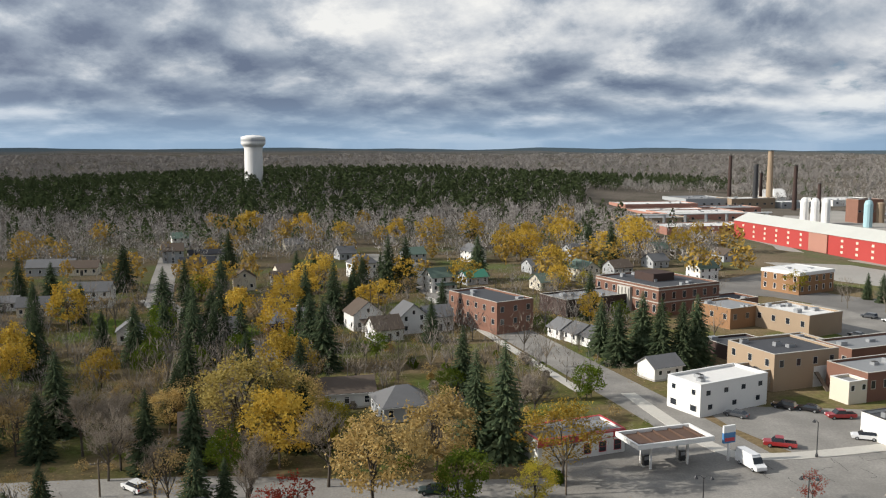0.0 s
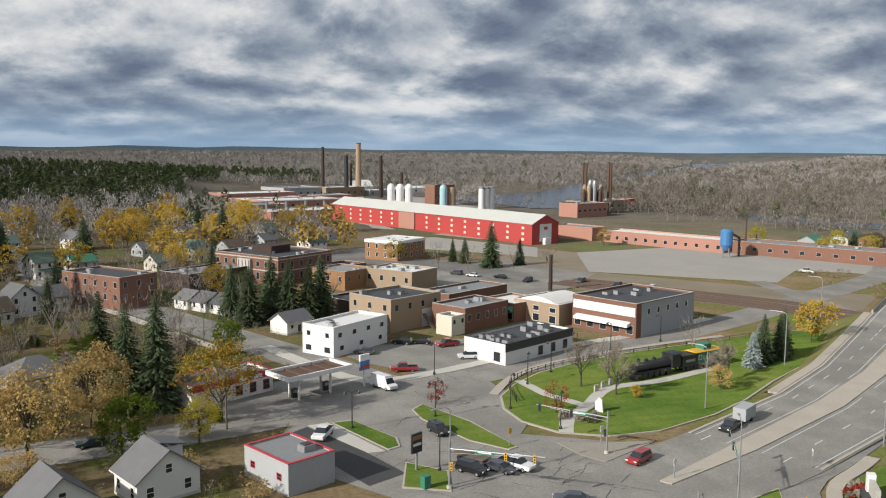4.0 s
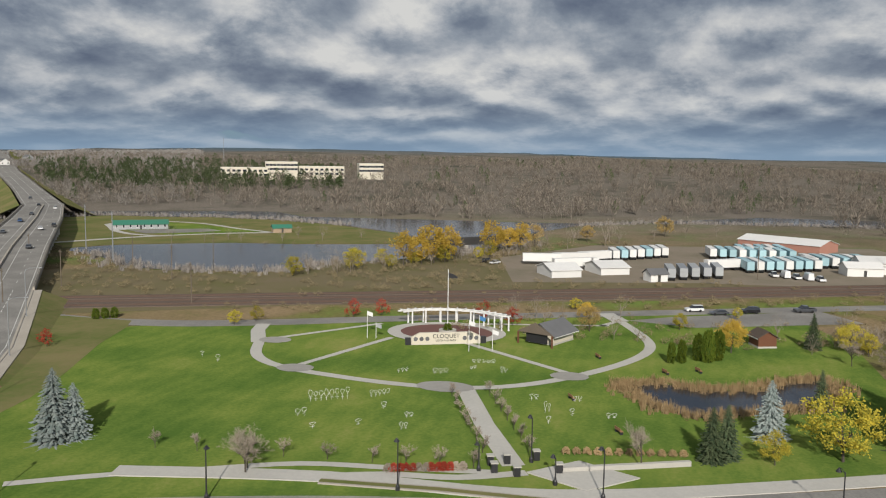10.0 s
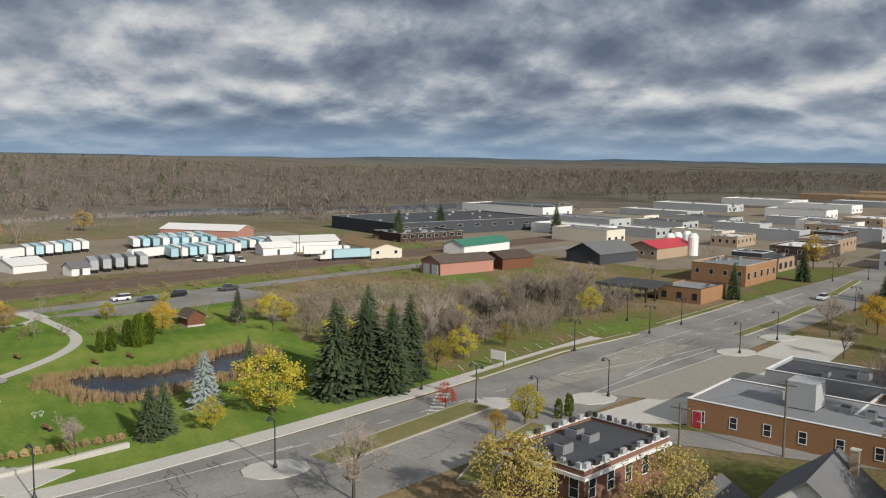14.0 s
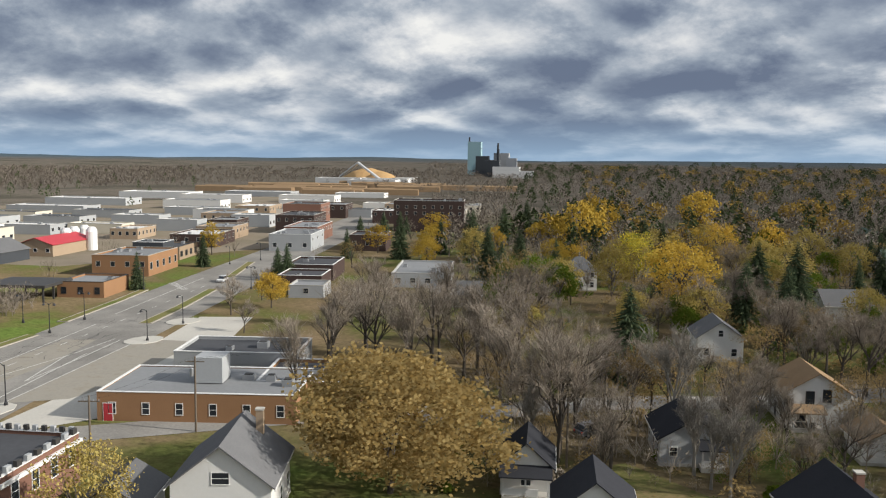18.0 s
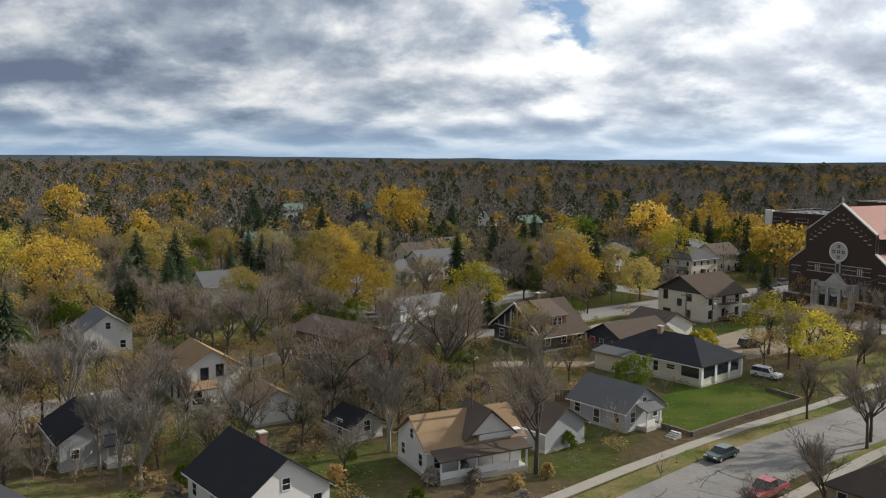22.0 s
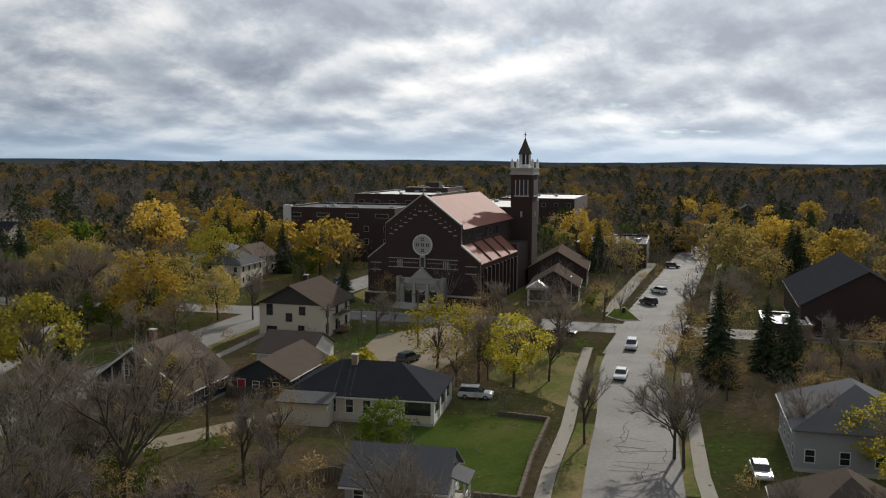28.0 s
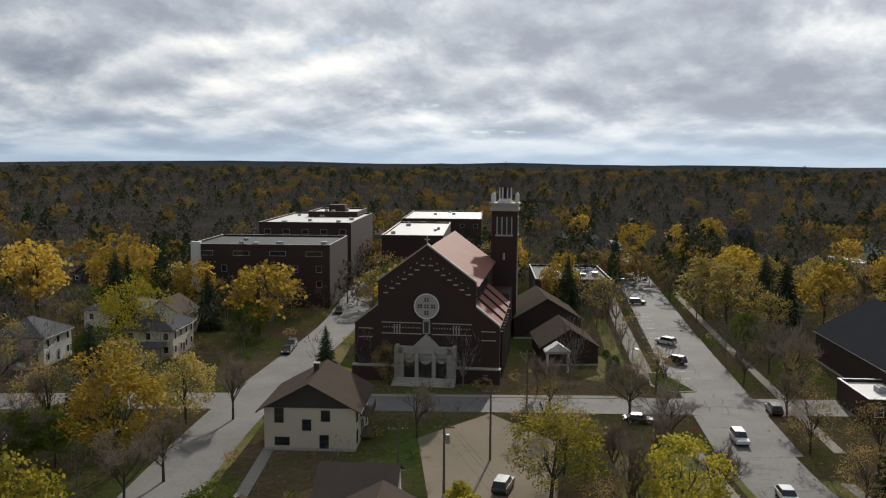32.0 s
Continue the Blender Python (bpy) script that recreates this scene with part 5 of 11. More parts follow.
def signal_head(parent, at, mat=IRON):
    head = part("signal_head", kept(("signal", mat.name), lambda: Shape().box(-0.18, -0.14, -0.55, 0.18, 0.14, 0.55).mesh("signal_head", mat)), None, parent, at=at)
    for k in (-0.36, 0.0, 0.36):
        part("lens", kept("lens", lambda: Shape().tube((0, -0.16, 0), (0, -0.13, 0), 0.11, 0.11, 8).mesh("lens", RUBBER)), None, head, at=Matrix.Translation((0, 0, k)))


def traffic_signal(x, y, rot, arm, heads=(0.55, 0.98), board=True, mat=IRON, lamp=False):
    ob = thing("traffic_signal", "steel mast arm traffic signal at the junction", "traffic signal", x, y, 0.05, rot)
    part("footing", Shape().lathe([(0.4, 0), (0.36, 0.5)], 10), CONCRETE, ob)
    part("pole", Shape().tube((0, 0, 0.4), (0, 0, 6.6), 0.15, 0.12, 8), STEEL, ob)
    part("mast_arm", Shape().tube((0, 0, 5.6), (arm, 0, 6.3), 0.1, 0.06, 8), STEEL, ob)
    part("brace", Shape().tube((0, 0, 5.0), (arm * 0.8, 0, 6.0), 0.04, 0.04, 6), STEEL, ob)
    for f0 in heads:
        signal_head(ob, pose(arm * f0, 0.0, 5.6 + 0.7 * f0 - 0.4, 0, 0, 0), mat)
    signal_head(ob, pose(0.3, 0, 3.2), mat)
    if board:
        sign = part("street_sign", Shape().box(arm * 0.28, -0.03, 5.45, arm * 0.28 + 2.6, 0.03, 6.0), GREEN_SIGN, ob, "green street name sign")
        part("sign_bar", Shape().box(arm * 0.28 + 0.3, -0.05, 5.62, arm * 0.28 + 2.2, 0.05, 5.84), TRIM, sign)
    if lamp:
        part("lamp_pole", Shape().tube((0, 0, 6.6), (0, 0, 10.6), 0.1, 0.07, 8), STEEL, ob)
        part("lamp_arm", Shape().tube((0, 0, 10.6), (0.8, 0, 11), 0.05, 0.05, 6).tube((0.8, 0, 11), (2.6, 0, 11.1), 0.05, 0.05, 6).box(2.6, -0.15, 11, 3.4, 0.15, 11.15), STEEL, ob)
    return ob


def utility_pole(x, y, tall=10.0, rot=0.0, transformer=False):
    ob = thing("utility_pole", "weathered wooden utility pole with crossarm", "utility pole", x, y, 0, rot, "utility poles")
    part("pole", kept(("upole", tall), lambda: Shape().tube((0, 0, -0.3), (0, 0, tall), 0.17, 0.11, 8).mesh("pole", TIMBER)), None, ob)
    arm = part("crossarm", kept(("xarm", tall), lambda: Shape().box(-1.2, -0.06, tall - 0.75, 1.2, 0.06, tall - 0.62).mesh("crossarm", TIMBER)), None, ob)
    for k in () if far_from_path(ob, 170) else (-1.1, -0.5, 0.5, 1.1):
        part("insulator", kept("insulator", lambda: Shape().lathe([(0.05, 0), (0.06, 0.1), (0.03, 0.16)], 6).mesh("insulator", STEEL)), None, arm, at=Matrix.Translation((k, 0, tall - 0.62)))
    if transformer:
        part("transformer", Shape().lathe([(0.26, tall - 2.6), (0.28, tall - 1.6), (0.2, tall - 1.5)], 10, 0.42, 0), STEEL, ob)
    return ob


def wires(name, ends, sag=0.7, r=0.022, offsets=(-1.1, 0.5, 1.1), rot=0.0):
    """Sagging cables from pole to pole."""
    ob = thing(name, "thin dark overhead cables between the poles", "cables")
    cx, sy = math.cos(radians(rot)), math.sin(radians(rot))
    for o in offsets:
        s = Shape()
        for a, b in zip(ends, ends[1:]):
            last = None
            for i in range(9):
                t = i / 8
                p = Vector((a[0] + (b[0] - a[0]) * t + o * cx, a[1] + (b[1] - a[1]) * t + o * sy, a[2] + (b[2] - a[2]) * t - sag * 4 * t * (1 - t)))
                if last:
                    s.tube(last, p, r, r, 3)
                last = p
        part("cable", s, RUBBER, ob)
    return ob


def shrub(x, y, tall, mat, label="rounded leafy garden shrub", name="shrub"):
    seed = int(abs(x * 31 + y * 17)) % 3

    def make():
        d = random.Random(seed + 7)
        tips = []
        for _ in range(70):
            a, b = d.uniform(0, 6.283), d.uniform(0, 1.5)
            tips.append((Vector((math.cos(a) * math.cos(b) * 0.45, math.sin(a) * math.cos(b) * 0.45, 0.15 + 0.75 * math.sin(b))), None))
        return leaves(d, tips, 9, 0.09, 0.085).mesh("shrub", mat)

    ob = part(name, kept(("shrub", seed, mat.name), make), None, at=pose(x, y, 0, 0, 0, x * 40) @ Matrix.Diagonal((tall, tall, tall, 1)))
    return tagged(ob, label, "shrub", "shrubs")


def arborvitae(x, y, tall, wide=0.34, label="clipped dark green columnar cedar"):
    def make():
        d = random.Random(3)
        tips = []
        for _ in range(160):
            z, a = d.uniform(0.02, 0.97), d.uniform(0, 6.283)
            r = 0.5 * math.sin(math.pi * min(1, 0.12 + z * 0.88)) ** 0.6
            tips.append((Vector((math.cos(a) * r, math.sin(a) * r, z)), None))
        return leaves(d, tips, 7, 0.06, 0.07, 0.6).mesh("cedar", LEAF_GREEN)

    ob = part("cedar_shrub", kept("cedar", make), None, at=pose(x, y, 0, 0, 0, y * 30) @ Matrix.Diagonal((tall * wide, tall * wide, tall, 1)))
    return tagged(ob, label, "shrub", "cedars")


def island(name, poly, label, grass=LAWN, z=0.2):
    """A raised kerb with grass inside it."""
    cx, cy = sum(p[0] for p in poly) / len(poly), sum(p[1] for p in poly) / len(poly)
    sheet(name, poly, z, KERB, label, "kerb", 0.22)
    inner = []
    for x, y in poly:
        n = math.hypot(x - cx, y - cy)
        k = max(0.0, 1 - 0.45 / n)
        inner.append((cx + (x - cx) * k, cy + (y - cy) * k))
    if grass:
        sheet(name + "_turf", inner, z + 0.02, grass, "grass in the kerbed island", "lawn")

spots = scatter(1, 6200, lambda x, y: ((x + 270) / 330) ** 2 + ((y - 820) / 290) ** 2 < 1 and not works(x, y), 500, 1180, -45, 24, 13, 1.3)
spots += scatter(21, 1200, lambda x, y: dry(x, y) and off_road(x, y) and noise.noise((x / 90, y / 90, 2)) > -0.25, 740, 1150, 50.5, 69, 10, 1.1)
spots += scatter(22, 420, lambda x, y: not works(x, y) and 20 < x < 170 and 930 < y < 1160, 930, 1200, 0, 12, 13, 1.0)
many("pine_woods", "dense dark pine wood on the hill", WOOD_PINE, spots, WOODS_PINE)
FLATS = [(300, 236), (331, 204), (347, 156), (368, 100), (410, 50), (500, 36), (545, -80), (622, -64), (515, 90), (508, 205), (540, 250), (542, 325), (505, 395), (420, 440), (380, 330)]
north = scatter(2, 12500, lambda x, y: dry(x, y) and not works(x, y) and off_road(x, y) and not inside(x, y, FLATS), 500, 2700, -45, 60, 9.0, 0.85)
many("leafless_woods", "pale grey leafless woods over the northern hills", ROUND_BARE, [q for q in north if math.hypot(q[0], q[1]) < 950 and q[0] < 0.4 * q[1]], WOODS_PALE)
many("riverside_woods", "grey leafless woods beyond the river", ROUND_BARE, [q for q in north if math.hypot(q[0], q[1]) < 950 and q[0] >= 0.4 * q[1]], WOODS_BROWN)
many("far_leafless_woods", "pale leafless woods out to the northern horizon", LOW_BARE, [q for q in north if math.hypot(q[0], q[1]) >= 950], WOODS_PALE)
spots = scatter(3, 10500, lambda x, y: dry(x, y) and off_road(x, y) and x * 0.93 + y * 0.36 > 500 and not inside(x, y, FLATS), 470, 2000, 27, 135, 9.5, 0.8)
spots += scatter(4, 2600, lambda x, y: dry(x, y) and not inside(x, y, [(240, -180), (420, -100), (760, -420), (700, -900), (330, -700), (215, -300)]), 470, 2000, 100, 150, 9, 0.8)
many("ridge_woods", "brown leafless woods on the ridge, cloud shade put into the colour", ROUND_BARE[:3] + LOW_BARE[:2], spots, WOODS_SHADED)
spots = scatter(5, 700, lambda x, y: dry(x, y) and off_road(x, y) and not works(x, y), 560, 1900, -45, 135, 11, 0.9)
many("pine_clumps", "scattered dark evergreens among the woods", WOOD_PINE, spots, WOODS_PINE)
spots = scatter(6, 620, lambda x, y: True, 320, 2400, 160, 276, 11, 1.3)
many("town_autumn_trees", "golden autumn trees over the far town", LOW_LEAFY, spots, WOODS_GOLD)
spots = scatter(7, 8000, lambda x, y: True, 300, 2600, 150, 276, 9.5, 1.25)
many("town_bare_trees", "leafless trees over the far town", ROUND_BARE, spots, WOODS_SHADED)
spots = scatter(8, 2100, lambda x, y: True, 300, 2600, 155, 276, 12.5, 1.1)
many("town_evergreens", "dark evergreens over the far town", WOOD_PINE, spots, WOODS_PINE)
spots = scatter(9, 70, lambda x, y: not works(x, y), 330, 560, -42, 12, 12, 1.0)
many("north_autumn_trees", "golden autumn trees between the houses and the hill", LOW_LEAFY, spots, WOODS_GOLD)
spots = scatter(10, 1000, lambda x, y: not works(x, y), 400, 640, -42, 10, 9.5, 0.95)
many("north_bare_trees", "leafless trees between the houses and the hill", ROUND_BARE, spots, WOODS_PALE)
spots = scatter(23, 110, lambda x, y: not works(x, y), 430, 620, -42, 8, 14, 0.95)
many("north_evergreens", "dark evergreens between the houses and the hill", WOOD_PINE, spots, WOODS_PINE)
spots = scatter(11, 900, lambda x, y: ((x + 150) / 330) ** 2 + ((y - 820) / 300) ** 2 < 1 and not works(x, y), 480, 1150, -40, 24, 10, 0.8)
many("hill_bare_trees", "leafless trees among the pines on the hill", LOW_BARE, spots, WOODS_PALE)

# ---- north side: homes among the trees ----
house("grey shingled bungalow with a brick front gable", -71, 247, 13, 10, 3.2, 2.8, 30, ORANGE_BRICK, ROOF_GREY, chimney=(3, -1), dormer=(2, -1, 4, GREY_WALL))
house("white gabled house with a brown roof", -50, 253, 8, 9, 4.8, 3.4, 125, WHITE, ROOF_BROWN, porch=(3, 0, 5, 2))
house("white cottage with a brown roof", -41, 240, 8, 8, 3.4, 3.0, 35, WHITE, ROOF_BROWN)
house("tall white gabled house", -36, 250, 7, 8, 5.2, 3.2, 125, WHITE, ROOF_GREY)
house("white house with a grey roof", -29, 254, 8, 7, 4.4, 2.6, 35, WHITE, ROOF_GREY)
house("low white house with a dark roof", -156, 385, 16, 9, 3.2, 1.8, 30, WHITE, ROOF_DARK)
house("tall white two-storey house", -74, 348, 10, 9, 6.0, 2.8, 35, WHITE, ROOF_GREY, hip=3.5)
house("small cream house with a brown roof", -103, 341, 9, 8, 3.4, 2.2, 35, CREAM, ROOF_BROWN)
house("white two-storey house with a green-grey roof", -38, 320, 10, 8, 5.6, 2.8, 35, WHITE, ROOF_GREEN, porch=(0, 0, 7, 2))
house("white house with a grey roof", -50, 333, 8, 8, 5.4, 3.0, 125, WHITE, ROOF_GREY)
house("house with a green metal roof", -28, 338, 9, 8, 3.0, 2.2, 35, GREY_WALL, GREEN_METAL)
house("white bungalow with a low brown roof", -36, 180, 11.5, 7.5, 3.4, 2.2, 22, WHITE, ROOF_BROWN)
house("grey bungalow with a hipped shingle roof", -23, 175, 10, 9.5, 3.2, 2.6, 28, GREY_WALL, ROOF_GREY, hip=4.2)
house("dark brown house under the trees", -53, 150, 8, 8, 4.0, 3.0, 25, GREY_WALL, ROOF_BROWN)
house("white gabled house with a grey roof", -1, 116, 7.0, 8.5, 3.5, 3.2, 115, WHITE, ROOF_GREY, porch=(1, 0, 5, 2.2), dormer=(1, -1, 3, WHITE))
house("white house with a steep grey roof", -13, 110.5, 7, 8, 3.2, 3.3, 115, WHITE, ROOF_GREY)
house("white house with a grey roof", -26, 114, 8, 8, 3.2, 3.2, 25, GREY_WALL, ROOF_GREY, hip=3)
house("cream cottage with a dark hipped roof", -40, 116, 9, 8, 3.0, 3.0, 25, CREAM, ROOF_DARK, hip=3)
flat_building("workshop", "low grey workshop with a red roof edge", 16.2, 115.9, 7.6, 10.4, 4.4, 27, GREY_WALL, GREY_ROOF, [(3, 2, 2.2, 0.9, 0.8)], RED_TRIM, 1, parapet=0.2)
house("small white garage with a blue-grey roof", 30, 211, 8, 6, 3.2, 1.9, 35, WHITE, ROOF_GREY, name="garage", rows=[(0, 2, 1.9, 0.8, 0.9)])
for x, y in ((8, 250), (12.5, 245), (17, 240)):
    house("small white gabled cabin", x, y, 6, 7.5, 2.8, 2.2, 125, WHITE, ROOF_GREY, name="cabin")
house("white two-storey house beside the street", -146, 272, 13, 8, 5.6, 2.4, 15, WHITE, ROOF_GREY, porch=(0, 0, 8, 2))
house("long grey house with a shingle roof", -200, 334, 18, 9, 3.6, 2.6, 20, GREY_WALL, ROOF_GREY)
house("cream house with a brown roof", -188, 337, 12, 9, 3.2, 2.4, 20, CREAM, ROOF_BROWN)
house("cream house with a grey roof", -156, 256, 9, 8, 3.2, 2.4, 25, CREAM, ROOF_GREY)
house("white garage with double doors", -170, 262, 8, 7, 2.8, 1.6, 25, WHITE, ROOF_GREY, name="garage")
house("small white gabled house", -107, 225, 6, 7, 3.6, 2.6, 115, WHITE, ROOF_GREY)
house("white house with a grey roof", -86, 235, 8, 8, 3.2, 2.2, 30, WHITE, ROOF_GREY)
house("cream house with a dark roof", -147, 355, 14, 8, 3.2, 2.4, 25, WHITE, ROOF_DARK)
house("tall grey house with a brown roof", -169, 378, 9, 9, 5.4, 3.0, 25, GREY_WALL, ROOF_BROWN)
house("narrow cream gabled two-storey house", -109, 311, 6, 8, 4.8, 2.8, 115, CREAM, ROOF_BROWN)
house("long cream house with a brown roof", -98, 325, 11, 7, 3.2, 2.0, 25, CREAM, ROOF_BROWN)
far_dice = random.Random(41)
for x, y in ((0, 330), (14, 352), (-5, 372), (28, 372), (45, 395), (60, 360), (-60, 385), (-95, 400), (10, 410), (66, 392), (-130, 430), (-35, 400), (78, 420), (-190, 430), (-225, 380), (50, 440)):
    house("small pale house among autumn trees", x, y, far_dice.uniform(8, 11), 8, far_dice.choice((3.2, 5.2)), 2.6, 35 + 90 * far_dice.randint(0, 1), far_dice.choice((WHITE, CREAM, GREY_WALL)), far_dice.choice((ROOF_GREY, ROOF_BROWN, ROOF_GREEN)))

# ---- shops and public buildings ----
flat_building("apartment_block", "small white two-storey block with a flat roof", 39.5, 190.5, 18.8, 9, 6.6, 38, WHITE, PALE_ROOF, [(0, 4, 4.7, 1.2, 1.0), (0, 3, 1.8, 1.2, 1.0), (3, 2, 4.7, 1.0, 1.0), (3, 2, 1.5, 1.6, 1.2)], TRIM)
shop = flat_building("corner_shop", "white and black single-storey shop with a tar roof", 75.7, 175.5, 23.8, 11.7, 4.6, 28, WHITE, TAR, [(0, 3, 1.5, 1.4, 1.8, 0, 9), (3, 2, 1.6, 1.6, 1.8)], DARK_TRIM, 16)
part("fascia_band", Shape().box(-11.96, -5.91, 2.9, 11.96, -5.81, 4.62), DARK_TRIM, shop)
part("garage_door", Shape().box(-1.3, -0.06, 0, 1.3, 0.02, 2.8), TRIM, shop, at=pose(-11.9, 3.4, 0, 0, 0, 270))
tan = flat_building("shop_block", "tan brick two-storey block with a tar roof", 57, 213, 18, 15, 8.2, 30, TAN_WALL, TAR, [(0, 4, 6.0, 1.1, 1.5), (3, 3, 6.0, 1.1, 1.5), (3, 3, 2.4, 1.1, 1.5)], STONE, 4)
part("white_rear_wall", Shape().box(2, -7.62, 0, 8.9, -7.48, 4.6), WHITE, tan, "white painted lower wall")
for k in range(2):
    part("outside_stair", Shape().extrude_x([(-8.0, 3.4), (-11.5, 0.0), (-11.2, 0.0), (-7.6, 3.4)], 2 + 4 * k, 3 + 4 * k), TIMBER, tan)
flat_building("rear_annex", "tan two-storey rear annex with a flat roof", 49, 205, 8, 7, 4.6, 30, TAN_WALL, TAR, [(0, 2, 2.4, 1.0, 1.2)], STONE, 1)
flat_building("shop_block", "brown brick block with a grey roof", 75, 206, 17, 11, 6.2, 30, BRICK, GREY_ROOF, [(0, 5, 3.6, 1.1, 1.6)], STONE, 3)
flat_building("rear_annex", "cream stair annex behind the shops", 67, 198, 5, 5, 4.8, 30, CREAM, GREY_ROOF, [(0, 2, 3.4, 0.9, 1.1)], TRIM, 0)
store = flat_building("corner_store", "brick and white two-storey corner store", 115.4, 194.4, 26.3, 19, 8.5, 26, BRICK, TAR, [(3, 5, 2.0, 1.8, 2.0)], STONE, 6)
part("white_side_wall", Shape().box(-11, -9.62, 0, 13.1, -9.48, 8.3), GREY_WALL, store, "grey rendered side wall")
for k in range(5):
    window(store, -8 + 4.3 * k, -9.62, 6.1, 0, 1.0, 1.4)
part("patterned_band", Shape().box(-0.1, -9.2, 5.2, 0.0, 9.2, 7.4), TRIM, store, "pale patterned brick band", Matrix.Translation((-13.12, 0, 0)))
part("awning", Shape().extrude_x([(-1.6, 2.7), (-1.6, 3.4), (0, 3.9), (0, 2.9)], -8, 8), TRIM, store, "long white shop awning", pose(-13.15, 0, 0, 0, 0, 270))
row = flat_building("shop_row", "low tan brick shops under a white roof", 99, 208, 14, 15, 5.6, 27, TAN_WALL, PALE_ROOF, [(3, 3, 3.9, 1.8, 1.2), (3, 3, 1.5, 2.0, 1.8)], PALE_ROOF, 1)
bow = Shape()
bow.extrude_x([(-6 + k, 5.3 + 1.6 * math.cos((k - 6) / 6 * 1.4)) for k in range(13)][::-1] + [(-6, 5.0), (6, 5.0)], -6.5, 6.5)
part("bowed_roof", bow, PALE_ROOF, row, "white bowed roof")
row = flat_building("shop_row", "brick shop with a long green awning", 90, 214, 13, 12, 5.0, 27, BRICK, PALE_ROOF, [(3, 4, 1.6, 1.7, 1.7)], STONE, 1)
part("awning", Shape().extrude_x([(-1.3, 2.9), (-1.3, 3.5), (0, 4.2), (0, 3.0)], -5.8, 5.8), GREEN_METAL, row, "dark green awning", pose(-6.55, 0, 0, 0, 0, 270))
flat_building("brick_block", "long low brick block with a grey roof", 84, 236, 26, 11, 4.8, 30, BRICK, GREY_ROOF, [(3, 2, 2.0, 1.2, 1.4)], STONE, 2)
flat_building("rear_shed", "low weathered shed roofs behind the shops", 52, 236, 14, 12, 3.6, 30, DARK_BRICK, TAR, (), STONE, 2)
flat_building("rear_shed", "low dark flat-roofed store shed", 66, 240, 12, 8, 4.0, 30, TAN_WALL, TAR, (), STONE, 1)
flat_building("side_building", "low tan building with a tar roof", 128, 214, 16, 12, 5.2, 27, TAN_WALL, TAR, [(0, 3, 2.2, 1.3, 1.4)], STONE, 2)
hall = flat_building("town_hall", "long red brick two-storey hall with tall windows", 37, 301, 26, 30, 9.2, 38, BRICK, TAR, [(0, 6, 6.4, 1.3, 2.0), (0, 6, 2.5, 1.3, 2.2), (3, 8, 6.4, 1.3, 1.8), (3, 8, 2.5, 1.3, 2.2)], STONE, 5)
for z0 in (4.3, 8.2):
    part("stone_band", Shape().box(-13.06, -15.06, z0, 13.06, 15.06, z0 + 0.35), STONE, hall)
part("roof_house", Shape().box(-4, -3, 8.6, 5, 6, 11.2), DARK_BRICK, hall)
part("entrance", Shape().box(-13.9, -3, 0, -13.0, 3, 7.8), STONE, hall)
for k in range(4):
    part("pilaster", Shape().box(-14.2, -2.6 + 1.6 * k, 0, -13.9, -2.2 + 1.6 * k, 7.4), STONE, hall)
flat_building("store_block", "grey flat-roofed store with pale roof", 74, 270, 14, 19, 6.2, 38, TAN_WALL, PALE_ROOF, [(3, 4, 3.5, 1.2, 1.6)], STONE, 7)
flat_building("brick_block", "low brick block with a tar roof", 56, 276, 14, 14, 6, 38, ORANGE_BRICK, GREY_ROOF, [(0, 3, 3.5, 1.2, 1.5), (3, 3, 3.5, 1.2, 1.5)], STONE, 3)
hall = flat_building("white_hall", "pale brick two-storey hall with white trim", 91, 341, 19.6, 16, 8, 40, ORANGE_BRICK, PALE_ROOF, [(0, 5, 5.6, 1.0, 1.8), (0, 5, 2.2, 1.0, 1.8), (3, 4, 5.6, 1.0, 1.8), (3, 4, 2.2, 1.0, 1.8)], TRIM, 3)
part("white_cornice", Shape().box(-10, -8.2, 6.9, 10, 8.2, 8.0), TRIM, hall)
flat_building("brick_apartments", "dark brick three-storey apartments", -14, 262, 13, 24, 9.2, 42, BRICK, TAR, [(0, 3, 7, 1.1, 1.5), (0, 3, 3.5, 1.1, 1.5), (3, 6, 7, 1.1, 1.5), (3, 6, 3.5, 1.1, 1.5)], STONE, 3)
flat_building("school_annex", "dark flat-roofed brick annex", 14, 290, 26, 14, 5.4, 38, DARK_BRICK, GREY_ROOF, [(0, 5, 2.6, 1.4, 1.4)], STONE, 4)
flat_building("brick_block", "low brick block with a dark roof", 61, 298, 12, 10, 4.4, 38, BRICK, TAR, [(3, 2, 2.2, 1.2, 1.2)], STONE, 1)

# petrol station
shop = flat_building("station_shop", "petrol station shop with a red fascia", 10, 159, 17, 8, 4.2, 31, WHITE, GREY_ROOF, [(0, 3, 1.6, 1.3, 1.7, 1.0, 7.0)], RED_TRIM, 5)
part("fascia", Shape().box(-8.62, -4.12, 3.0, 8.62, -3.98, 4.1), RED_TRIM, shop, "red fascia with a white sign")
part("sign_panel", Shape().box(1.0, -4.18, 3.15, 6.0, -4.12, 3.9), TRIM, shop)
canopy = thing("fuel_canopy", "open white fuel canopy over the pumps", "canopy", 25.5, 155.1, 0.08, 27)
for y0, y1 in ((-3.6, -3.2), (3.2, 3.6)):
    part("edge_beam", Shape().box(-7.2, y0, 4.3, 7.2, y1, 5.1), TRIM, canopy)
for x0, x1 in ((-7.2, -6.8), (6.8, 7.2)):
    part("end_beam", Shape().box(x0, -3.2, 4.3, x1, 3.2, 5.1), TRIM, canopy)
